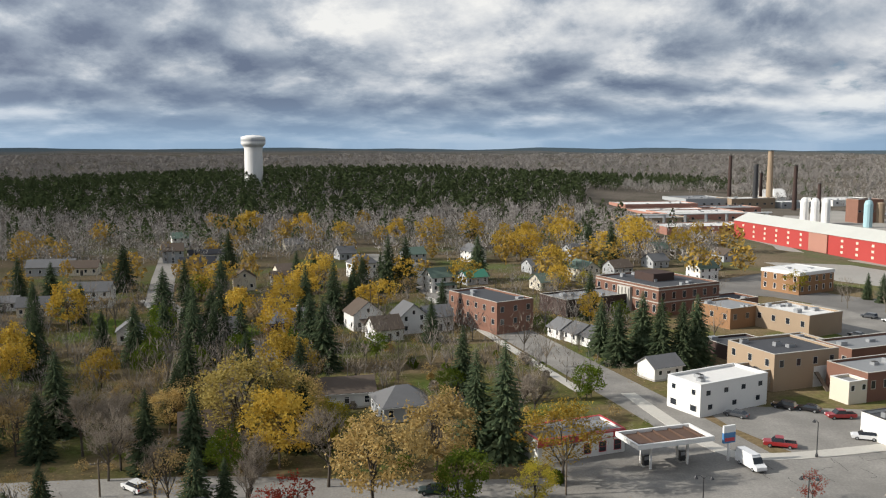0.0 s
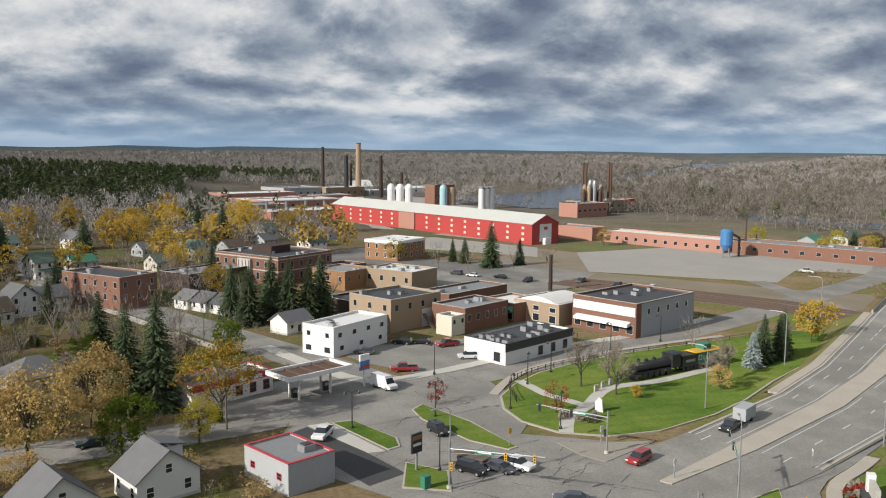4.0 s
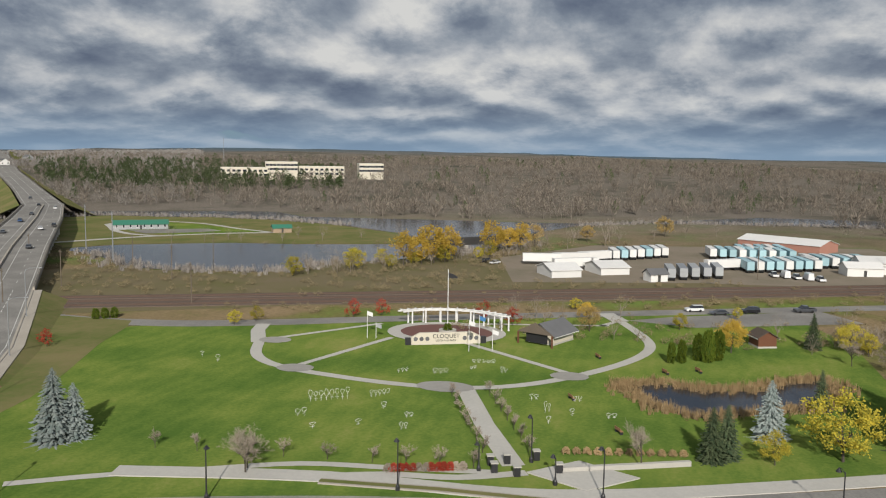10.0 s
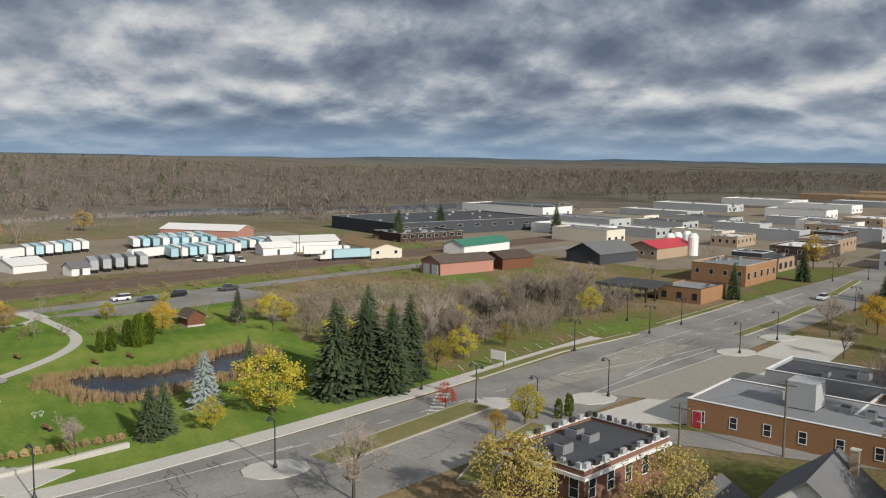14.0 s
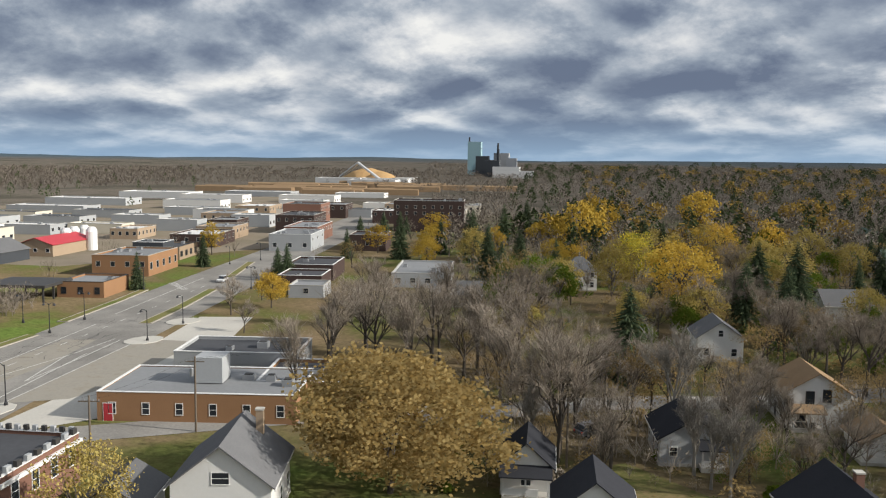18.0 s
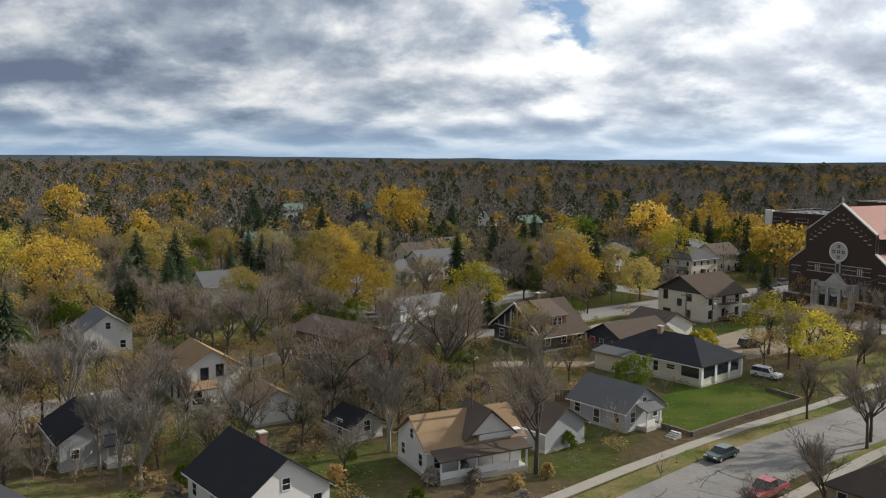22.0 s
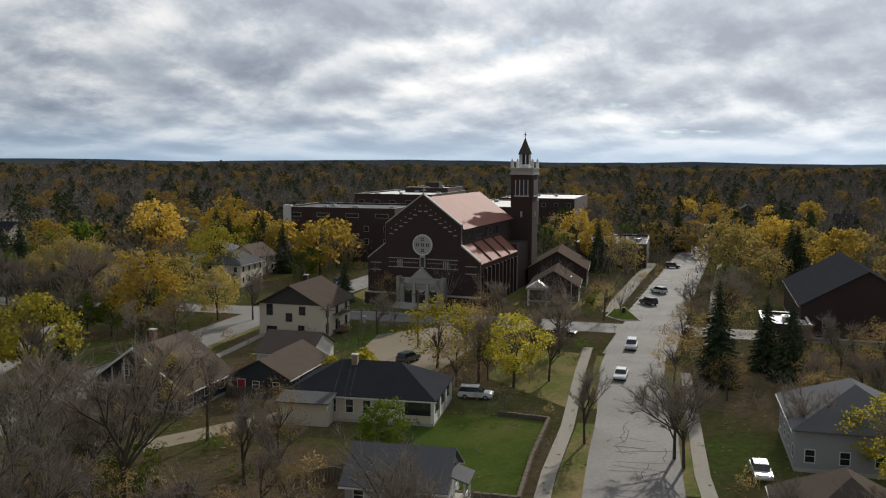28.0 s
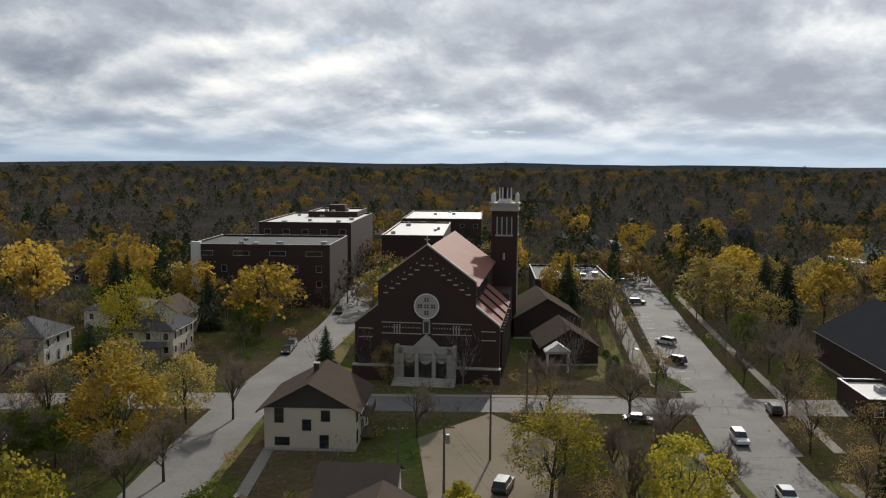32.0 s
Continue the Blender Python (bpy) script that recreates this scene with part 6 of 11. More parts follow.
part("deck", Shape().box(-6.8, -3.2, 4.4, 6.8, 3.2, 4.55), RUST, canopy, "rusty exposed roof deck")
for k in range(5):
    part("roof_beam", Shape().box(-6.4 + 3 * k, -3.2, 4.55, -6.1 + 3 * k, 3.2, 4.85), RUST, canopy)
for x0 in (-3.5, 3.5):
    for y0 in (-1.5, 1.5):
        part("column", Shape().box(x0 - 0.15, y0 - 0.15, 0, x0 + 0.15, y0 + 0.15, 4.4), TRIM, canopy)
    pump = thing("fuel_pump", "dark fuel pump under the canopy", "fuel pump", 25.5 + x0 * 0.89, 155.1 + x0 * 0.45, 0.08, 27)
    part("cabinet", Shape().box(-0.5, -0.3, 0.15, 0.5, 0.3, 1.9), IRON, pump)
    part("screen", Shape().box(-0.4, -0.34, 1.1, 0.4, -0.3, 1.7), STEEL, pump)
    part("plinth", Shape().box(-0.9, -0.6, 0, 0.9, 0.6, 0.15), CONCRETE, pump)
sign = thing("price_sign", "tall petrol price sign with red and blue panel", "sign", 36.3, 158, 0.05, 30)
part("post", Shape().box(-0.15, -0.15, 0, 0.15, 0.15, 3.6), TRIM, sign)
part("price_panel", Shape().box(-1.2, -0.2, 3.2, 1.2, 0.2, 5.0), BLUE, sign)
part("red_panel", Shape().box(-1.0, -0.24, 3.5, 1.0, 0.24, 4.1), RED_TRIM, sign)
part("top_panel", Shape().box(-1.2, -0.2, 5.0, 1.2, 0.2, 6.2), TRIM, sign)

# ---- the works ----
mill = house("long red metal mill building with a pale ridged roof", 141, 452, 170, 18, 9.8, 4.0, 112, RED_PAINT, MILL_ROOF, rows=(), name="mill_building", doors=())
pane = kept("mill_pane", lambda: Shape().box(-0.8, -0.05, -0.6, 0.8, 0.05, 0.6).mesh("window_panel", CREAM))
for k in range(16):
    for z0 in (2.2, 4.9, 7.6):
        if k not in (8, 9):
            part("window_panel", pane, None, mill, at=pose(-79 + 10.3 * k, 9.03, z0))
part("pink_bay", Shape().box(3, 9.0, 0.4, 17, 9.7, 9.4), PINK_WALL, mill, "faded pink projecting bay")
part("gable_sign", Shape().box(-85.2, -4, 1.5, -85.0, 4, 9.5), TRIM, mill, "white gable panel with a red mark")
part("sign_mark", Shape().box(-85.25, -1.2, 6.8, -85.2, 1.2, 8.2), RED_TRIM, mill)
part("loading_porch", Shape().box(-87.5, -1.5, 0, -85.0, 2.5, 3.0), TRIM, mill)
flat_building("mill_wing", "faded pink low mill wing", 200, 392, 24, 12, 6.5, 118, PINK_WALL, GREY_ROOF, [(0, 4, 3, 2, 1.2)], STONE, 0)
wing = flat_building("warehouse", "long pink brick warehouse with loading doors", 226, 352, 62, 14, 5.6, 118, PINK_WALL, PALE_ROOF, [(2, 12, 2.4, 1.6, 1.6)], STONE, 0)
flat_building("warehouse", "long brown brick works building", 262, 296, 66, 16, 5.6, 122, BRICK, GREY_ROOF, [(2, 10, 2.6, 1.8, 1.4)], STONE, 4)
for x, y, r, h, mat, lab in ((142, 790, 1.6, 43, DARK_BRICK, "tall dark steel chimney stack"), (158, 762, 2.0, 36, IRON, "thick black steel chimney stack"), (174, 785, 2.6, 47, TAN_WALL, "tall pale concrete chimney"), (184, 740, 1.7, 36, DARK_BRICK, "dark red steel chimney stack"), (200, 730, 1.5, 22, DARK_BRICK, "short dark chimney stack"), (170, 800, 1.4, 28, DARK_BRICK, "dark steel chimney stack"), (280, 545, 0.9, 34, RUST, "rusty steel boiler stack at the works"), (286, 552, 0.9, 34, RUST, "rusty steel boiler stack at the works"), (300, 545, 0.9, 35, RUST, "rusty steel boiler stack at the works"), (304, 549, 0.9, 34, RUST, "rusty steel boiler stack at the works"), (246, 322, 0.5, 14, RUST, "thin rusty stack beside the warehouse"), (118, 250, 0.6, 11, DARK_BRICK, "slim brick chimney behind the shops")):
    st = thing("chimney_stack", lab, "chimney", x, y, 0, 0, "chimney stacks")
    part("shaft", Shape().lathe([(r * 1.15, -0.5), (r, h * 0.5), (r * 0.85, h)], 14), mat, st)
    part("rim", Shape().lathe([(r * 0.95, h), (r * 0.95, h + 0.6)], 14), DARK_TRIM, st)
for i in range(6):
    silo = thing("silo", "white cylindrical storage silo", "silo", 224 + 4.4 * (i % 3) + 2 * (i // 3), 596 + 3.4 * (i // 3) + 1.5 * (i % 3), 0, 0, "white silos")
    part("shell", Shape().lathe([(2.1, 0), (2.1, 14), (1.2, 15.2)], 14), TRIM, silo)
    part("top_rail", Shape().lathe([(2.0, 15.0), (2.0, 16.0)], 14), STEEL, silo)
for i in range(3):
    silo = thing("tank", "brown storage tank beside the mill", "tank", 203 + 6 * i, 642 - 2 * i, 0, 0, "brown tanks")
    part("shell", Shape().lathe([(3.4, 0), (3.4, 13), (2.6, 14)], 14), TAN_WALL, silo)
for i, (x, y) in enumerate(((162, 620), (168, 617), (174, 614), (196, 600))):
    dome = thing("tank", "rounded process tank behind the mill", "tank", x, y, 0, 0)
    part("shell", Shape().lathe([(2.8, 0), (2.8, 15), (2.0, 17), (0.4, 17.8)], 12), TRIM if i < 3 else TEAL, dome)
for x, y, w, d, h, mat, roof in ((150, 760, 40, 24, 9, TAN_WALL, PALE_ROOF), (96, 640, 60, 40, 6, PINK_WALL, PALE_ROOF), (70, 700, 60, 30, 8, PINK_WALL, PALE_ROOF), (110, 760, 40, 40, 9, GREY_WALL, GREY_ROOF), (300, 560, 46, 20, 8, TAN_WALL, GREY_ROOF), (268, 520, 30, 16, 9, PINK_WALL, GREY_ROOF), (330, 585, 26, 12, 7, RED_PAINT, PALE_ROOF), (60, 620, 40, 16, 5, PINK_WALL, GREY_ROOF), (206, 640, 20, 12, 16, BRICK, TAR)):
    flat_building("works_building", "large flat-roofed works building", x, y, w, d, h, 22, mat, roof, [(0, 6, h * 0.5, 2, 1.4)], STONE, 4)
for x, y, w, d, mat, roof in ((84, 545, 56, 26, PINK_WALL, PALE_ROOF), (58, 600, 44, 30, TAN_WALL, GREY_ROOF), (88, 660, 70, 44, PINK_WALL, PALE_ROOF), (122, 700, 50, 26, PINK_WALL, GREY_ROOF), (102, 806, 60, 40, WHITE, PALE_ROOF), (192, 775, 40, 24, GREY_WALL, PALE_ROOF), (244, 822, 50, 40, WHITE, PALE_ROOF)):
    flat_building("works_building", "long low works hall with a pale roof", x, y, w, d, 5.5, 22, mat, roof, [(0, 5, 3, 2, 1.4)], STONE, 5)
pipe_run = thing("pipe_bridge", "long pale steel pipe bridge across the works", "pipe bridge", 84, 590, 0, 22)
part("pipe", Shape().tube((-50, 0, 8), (60, 0, 8), 0.5, 0.5, 8), TRIM, pipe_run)
part("pipe", Shape().tube((-50, 1.6, 8), (60, 1.6, 8), 0.35, 0.35, 8), STEEL, pipe_run)
for k in range(8):
    part("trestle", Shape().box(-48 + 15 * k, -0.6, 0, -47.4 + 15 * k, 2.2, 7.6), STEEL, pipe_run)
for i in range(8):
    part_of = thing("process_vessel", "rusty upright process vessel of the works", "vessel", 276 + 4.2 * (i % 4) + 3 * (i // 4), 536 + 4 * (i // 4), 0, 0, "process vessels")
    part("shell", Shape().lathe([(1.6, 0), (1.6, 15 + 3 * (i % 3)), (0.9, 17 + 3 * (i % 3))], 12), (RUST, TAN_WALL, STEEL)[i % 3], part_of)
for i in range(26):
    x, y = 150 + 3.2 * (i % 13) * 0.6 + 40 * (i // 13) * 0.4, 830 + 9 * (i % 13) + 20 * (i // 13)
    stack = thing("wrapped_stack", "row of pale wrapped timber packs", "timber packs", x + 30, y, 0, 20, "timber packs")
    part("pack", Shape().extrude_x([(-6, 0), (6, 0), (6, 5), (0, 7), (-6, 5)], -5, 5), PALE_ROOF, stack)
for x, y, r, h in ((226, 308, 2.6, 11),):
    tank = thing("blue_hopper", "blue dust collector hopper with an orange pipe", "hopper", x, y, 0)
    part("drum", Shape().lathe([(r * 0.5, 3), (r, 5.5), (r, h), (r * 0.6, h + 1)], 14), BLUE, tank)
    for k in range(4):
        part("leg", Shape().tube((r * 0.7 * math.cos(k * 1.57), r * 0.7 * math.sin(k * 1.57), 0), (r * 0.7 * math.cos(k * 1.57), r * 0.7 * math.sin(k * 1.57), 5.5), 0.2, 0.2, 6), STEEL, tank)
    part("pipe", Shape().tube((r, 0, h - 1), (r + 6, 3, h - 3), 0.5, 0.5, 8).tube((r + 6, 3, h - 3), (r + 6, 3, 0), 0.5, 0.5, 8), RUST, tank)
tower = thing("water_tower", "white water tower on a broad fluted column", "water tower", -276.8, 763, 14.8, 0)
part("column", Shape().lathe([(8.4, -2), (8.0, 32), (8.2, 35)], 24), TRIM, tower)
part("tank", Shape().lathe([(8.2, 35), (10.5, 37.5), (10.9, 38.5), (10.9, 43.5), (10.3, 44.4), (6, 45.6), (0.5, 46)], 32), TRIM, tower)
part("lettering_bar", Shape().lathe([(10.92, 40.2), (10.95, 40.3), (10.95, 42.0), (10.92, 42.1)], 32), GREY_WALL, tower, "grey band of unreadable lettering")

# ---- over the bridge ----
for x, y, w, h, mat, roof in ((291, 333, 12, 4, GREY_WALL, GREEN_METAL), (315, 338, 14, 4, WHITE, ROOF_GREY), (318, 324, 16, 5, BRICK, ROOF_BROWN), (330, 350, 12, 4, CREAM, ROOF_GREEN)):
    house("low building beside the river", x, y, w, 8, h - 0.6, 2.2, 30, mat, roof)
house("long low riverside building with a green roof", 386, 257, 26, 9, 2.6, 1.8, -56, GREY_WALL, GREEN_METAL)
house("small open shelter with a green roof", 395, 184, 9, 6, 2.4, 1.4, -56, TAN_WALL, GREEN_METAL, rows=())
ridge_dice = random.Random(9)
for i in range(20):
    f0 = ridge_dice.uniform(0, 1)
    x, y = 760 + 420 * f0 + ridge_dice.uniform(-60, 60), 660 + 380 * f0 + ridge_dice.uniform(-60, 60)
    house("pale house on the far hillside", x, y, 12, 9, 4, 3, ridge_dice.uniform(0, 90), (WHITE, CREAM, GREY_WALL)[i % 3], ROOF_GREY, z=height(x, y) + 2, rows=[(0, 3, 2, 1.2, 1.4), (3, 2, 2, 1.2, 1.4)])
for x, y, w, h in ((760, 392, 44, 9), (778, 362, 30, 14), (800, 330, 44, 9), (826, 288, 24, 12)):
    flat_building("hospital_block", "large tan hospital block on the wooded ridge", x, y, w, 18, h + 4, 118, CREAM, PALE_ROOF, [(2, 9, h + 1, 3, 2), (2, 9, h - 3, 3, 2)], PALE_ROOF, 2, z=height(x, y) - 1)
mast = thing("radio_mast", "thin lattice radio mast on the ridge", "mast", 1290, 702, height(1290, 702))
for k in range(3):
    part("leg", Shape().tube((math.cos(k * 2.1), math.sin(k * 2.1), 0), (0.1 * math.cos(k * 2.1), 0.1 * math.sin(k * 2.1), 42), 0.22, 0.15, 4), STEEL, mast)

# ---- trees of the north side ----
trees("gold", [(-37, 143), (9, 144)], 13.0)
tree("dull", -46, 150, 16, wide=1.2)
tree("dull", -39, 152, 13)
tree("rust", -18, 129, 14.5)
tree("rust", -11, 144, 13.2)
tree("yellow", 5, 134, 7.6)
tree("green", -6, 132, 9.4)
tree("green", -44, 138, 7.8)
tree("yellow", -31, 154, 9)
tree("red", -28, 123, 7.5)
tree("red", -31, 121, 6)
trees("spruce", [(-6, 155), (-1, 154), (-12, 184), (-70, 262), (-60, 257), (-56, 315), (-50, 317), (-85, 216), (-89, 222), (-27, 346), (-136, 362), (31, 221), (36, 221), (21, 221), (27, 226), (40, 226), (17, 425), (26, 391), (-80, 205), (-110, 250), (-150, 300)], 18, 0.15)
tree("spruce", 119, 305, 18)
trees("spruce", [(110, 324), (132, 308), (113, 318)], 10.5, 0.1)
trees("bare", [(-55, 169), (-82, 206), (-10, 281), (-14, 193), (-32, 216), (-47, 210), (4, 215), (9, 203), (-65, 169), (-54, 205), (-10, 209), (-22, 204), (3, 174), (-50, 126), (-45, 168), (-24, 244), (-27, 137), (-70, 185), (-95, 190), (-60, 195), (-75, 230), (-100, 215), (-120, 240), (-130, 270), (-95, 265), (-40, 225), (-2, 228), (18, 262), (-62, 134), (-70, 150)], 11)
trees("bare", [(-28, 196), (-38, 198), (-20, 214), (-6, 200), (0, 190), (-45, 185), (-66, 215), (-86, 240), (-20, 225), (12, 190), (42, 245), (48, 250), (100, 318), (108, 300), (126, 300), (140, 300), (98, 305), (60, 320), (20, 330), (5, 310), (-20, 300), (-70, 290), (-90, 300), (-120, 320), (-140, 330)], 9.5)
trees("birch", [(-73, 177), (-78, 172), (-58, 178), (-52, 160)], 13)
trees("green", [(-75, 195), (-90, 205), (-68, 203), (-84, 190), (-100, 230), (-60, 222)], 8)
trees("gold", [(2, 346), (-21, 402), (-12, 425), (-42, 450), (5, 450), (37, 450), (24, 404), (-60, 440), (-85, 470), (-110, 450), (40, 420), (60, 440), (-10, 390), (70, 455), (-138, 470), (-165, 460)], 15)
trees("yellow", [(6, 318), (14, 330), (95, 338), (88, 330)], 8)
tree("red", 46, 143, 4.6)
tree("red", 64, 132, 5.6)
tree("rust", 197, 361, 8)

# ---- junction, islands and the small engine park ----
island("kerb_1", [(58.4, 144), (64, 151), (72, 157.5), (83, 163), (98, 168), (114, 171), (130, 174), (150, 178), (160, 172), (145, 160.5), (128, 147), (114, 138.5), (101, 129.5), (90, 123.5), (76, 118.6), (67, 118.6), (60, 122.6), (56.4, 129.5), (56.2, 137)], "kerbed green with an old engine on display")
sheet("kerb_6", [(57.7, 118.6), (66, 116.2), (73, 114.8), (61, 108.8), (58.8, 112.4)], 0.15, WORN_CONCRETE, "worn concrete splitter island at the junction", "kerb", 0.15)
island("kerb_2", [(40.8, 141), (43.4, 143.6), (48.5, 132), (51.1, 118.3), (49.4, 117.5), (45, 123), (40.9, 135.6)], "kerbed grass island at the junction")
island("kerb_3", [(26.2, 137.8), (29.6, 138.2), (34.6, 127.3), (34, 123.5), (32, 122.6)], "kerbed grass island by the workshop")
sheet("pavement_31", [(22.2, 137.5), (25.6, 138.2), (31.4, 122.4), (28.8, 122.4)], 0.12, CONCRETE, "pale concrete drive by the workshop", "pavement", 0.12)
sheet("car_park_9", [(17, 133), (22, 137), (28.6, 122.6), (32, 113), (26, 110), (22.5, 120)], 0.09, DARK_ASPHALT, "dark fresh asphalt yard by the workshop", "car park")
island("kerb_4", [(78.7, 93.4), (72.7, 91.5), (67.3, 90.1), (69, 84.5), (71.9, 78), (73.4, 83.7), (76.2, 89.4)], "triangular kerbed grass island")
island("kerb_5", [(33, 117), (38, 112), (36, 105), (30, 108)], "kerbed corner with a price sign")
strip("path_1", smooth([(61, 122), (65, 129), (71, 134), (80, 143), (92, 145), (104, 149), (112, 152)], 4), 1.2, 0.235, CONCRETE, "pale concrete path in the engine park", "path")
strip("path_2", [(71, 134), (67, 143), (66, 153)], 1.1, 0.238, CONCRETE, "pale concrete path in the engine park", "path")
strip("pavement_1", smooth([(22, 196), (34, 166), (44, 161), (70, 171), (96, 180), (110, 184), (140, 197)], 5), 1.6, 0.16, CONCRETE, "pale concrete slab town pavement", "pavement", 0.16)
strip("pavement_2", [(12, 196), (-8, 238), (-40, 305)], 1.2, 0.15, CONCRETE, "pale concrete slab town pavement", "pavement", 0.14)
strip("pavement_3", smooth([(58, 146), (66, 156), (78, 164), (104, 172), (130, 177)], 4), 0.9, 0.18, KERB, "buff concrete kerb walk", "pavement", 0.16)
fence = thing("railing", "low black railing along the engine park", "railing")
rail_line = smooth([(60, 140), (64, 152), (77, 160.5), (104, 168), (150, 176)], 8)
for a, b in zip(rail_line, rail_line[1:]):
    part("rail", Shape().tube((*a, 1.15), (*b, 1.15), 0.05, 0.05, 5).tube((*a, 0.65), (*b, 0.65), 0.04, 0.04, 5), IRON, fence)
    part("post", Shape().box(a[0] - 0.06, a[1] - 0.06, 0.2, a[0] + 0.06, a[1] + 0.06, 1.25), IRON, fence)

engine = thing("steam_locomotive", "old black steam locomotive with tender on display", "locomotive", 96, 149.5, 0.24, 16)
part("boiler", Shape().tube((-7.4, 0, 2.3), (1.2, 0, 2.4), 0.95, 1.05, 16), IRON, engine)
part("smokebox", Shape().tube((-8.4, 0, 2.3), (-7.4, 0, 2.3), 0.9, 1.0, 16), IRON, engine)
part("running_board", Shape().box(-8.2, -1.4, 1.35, 3.4, 1.4, 1.5), IRON, engine)
part("cab", Shape().box(1.2, -1.4, 1.5, 3.6, 1.4, 4.0), IRON, engine)
part("cab_roof", Shape().extrude_x([(-1.6, 4.0), (1.6, 4.0), (0.9, 4.3), (-0.9, 4.3)], 0.9, 4.0), IRON, engine)
part("funnel", Shape().lathe([(0.3, 3.1), (0.28, 3.9), (0.36, 4.1)], 12, -7.2, 0), IRON, engine)
for x0 in (-5.0, -2.8):
    part("dome", Shape().lathe([(0.42, 3.2), (0.4, 3.75), (0.1, 3.95)], 12, x0, 0), IRON, engine)
part("tender", Shape().box(4.2, -1.4, 1.0, 9.0, 1.4, 3.3), IRON, engine)
part("tender_panel", Shape().box(5.2, -1.46, 1.9, 8.0, -1.4, 2.4), STEEL, engine, "faded lettering band")
wheel = Shape().tube((0, -0.1, 0), (0, 0.1, 0), 0.72, 0.72, 16).mesh("driving_wheel", IRON)
for x0 in (-6.4, -4.7, -3.0, -1.3, 0.6):
    for y0 in (-1.05, 1.05):
        part("driving_wheel", wheel, None, engine, at=Matrix.Translation((x0, y0, 0.78)))
for x0 in (5.0, 6.2, 7.4, 8.5):
    for y0 in (-1.05, 1.05):
        part("tender_wheel", wheel, None, engine, at=Matrix.Translation((x0, y0, 0.5)) @ Matrix.Diagonal((0.6, 1, 0.6, 1)))
part("cow_catcher", Shape().prism([(-8.4, -1.3), (-8.4, 1.3), (-9.6, 0)][::-1], 0.3, 1.2), IRON, engine)
caboose = thing("caboose", "green caboose with a yellow roof deck on display", "rail car", 107.5, 152.8, 0.24, 16)
part("body", Shape().box(-3.6, -1.4, 1.0, 3.6, 1.4, 3.5), GREEN_METAL, caboose)
part("roof", Shape().extrude_x([(-1.6, 3.5), (1.6, 3.5), (0.8, 3.85), (-0.8, 3.85)], -4, 4), YELLOW, caboose)
part("cupola", Shape().box(-1.0, -1.1, 3.8, 1.2, 1.1, 4.9), GREEN_METAL, caboose)
for k in range(3):
    window(caboose, -2.4 + 2.4 * k, -1.4, 2.4, 0, 0.7, 0.8)
for x0 in (-2.6, -1.6, 1.6, 2.6):
    for y0 in (-1.0, 1.0):
        part("wheel", wheel, None, caboose, at=Matrix.Translation((x0, y0, 0.5)) @ Matrix.Diagonal((0.6, 1, 0.6, 1)))
for k, off in enumerate((-0.75, 0.75)):
    strip("track_rail_%d" % (k + 1), [(86 - off * 0.28, 146.6 + off * 0.96), (112 - off * 0.28, 154 + off * 0.96)], 0.08, 0.3, RUST, "rusty rail of the display track", "rail", 0.1)
stone = thing("memorial_stone", "upright white memorial stone slab", "monument", 71.5, 130.5, 0.22, 40)
part("slab", Shape().extrude_x([(-0.7, 0), (0.7, 0), (0.75, 1.7), (0.1, 2.6), (-0.5, 2.1)], -0.2, 0.2), TRIM, stone)
for x, y in ((77, 142), (79.5, 144), (82, 145.5)):
    st = thing("marker_stone", "small pale marker stone", "monument", x, y, 0.22, 20)
    part("slab", Shape().box(-0.5, -0.15, 0, 0.5, 0.15, 1.2), STONE, st)
for x, y in ((66, 127), (67.5, 125.5), (69, 127.5), (63.5, 128.5), (64.5, 130)):
    shrub(x, y, 1.5, TWIG, "low brown leafless shrub")
trees("bare", [(75.7, 145.7), (79.5, 139), (101, 138), (106, 142), (112, 163), (84, 150)], 8.5, 0.15)
trees("spruce", [(121.9, 151.7), (131, 156.5), (127, 153)], 11, 0.1)
trees("blue", [(117, 149), (125, 157)], 8, 0.1)
tree("gold", 146, 165, 10.5)
tree("rust", 100, 136, 5)
tree("gold", 82, 136, 2.6)

# lamps and signals of the junction
for x, y, r in ((28.8, 134, 0), (36.7, 112.4, 20), (57.4, 136.5, 40), (74.7, 157, 110), (51.5, 162, 110), (43.5, 136, 0), (84, 164, 110), (96, 171, 110), (112, 176, 110), (61, 124, 60), (66.5, 150, 60)):
    street_lamp(x, y, r, 6.2, twin=(x in (43.5, 28.8)))
for x, y, r, z in ((90.1, 126.6, 125, 0.4), (122.8, 146.1, 125, 1.0), (105, 102, -55, 0.3), (135.6, 119.2, -55, 1.0), (160, 178, 125, 2.2), (165, 140, -55, 2.0)):
    mast_lamp(x, y, r, 11, 2.8, z)
mast_lamp(36.4, 107, 200, 11, 2.4, twin=True)
traffic_signal(62.8, 112, 140, 11, (0.5, 0.95))
traffic_signal(69.9, 90.4, 60, 12, (0.55, 0.95), lamp=True)
traffic_signal(36, 106, -40, 13, (0.6, 0.9), mat=YELLOW)
traffic_signal(58, 82, 200, 10, (0.5, 0.9), mat=YELLOW)
sign = thing("shop_sign", "black and orange shop price sign on a post", "sign", 33.6, 113.4, 0.2, 30)
part("post", Shape().box(-0.12, -0.12, 0, 0.12, 0.12, 3.0), STEEL, sign)
part("panel", Shape().box(-1.0, -0.15, 2.6, 1.0, 0.15, 5.4), IRON, sign)
part("orange_band", Shape().box(-0.9, -0.19, 4.5, 0.9, 0.19, 5.1), ORANGE_BRICK, sign)
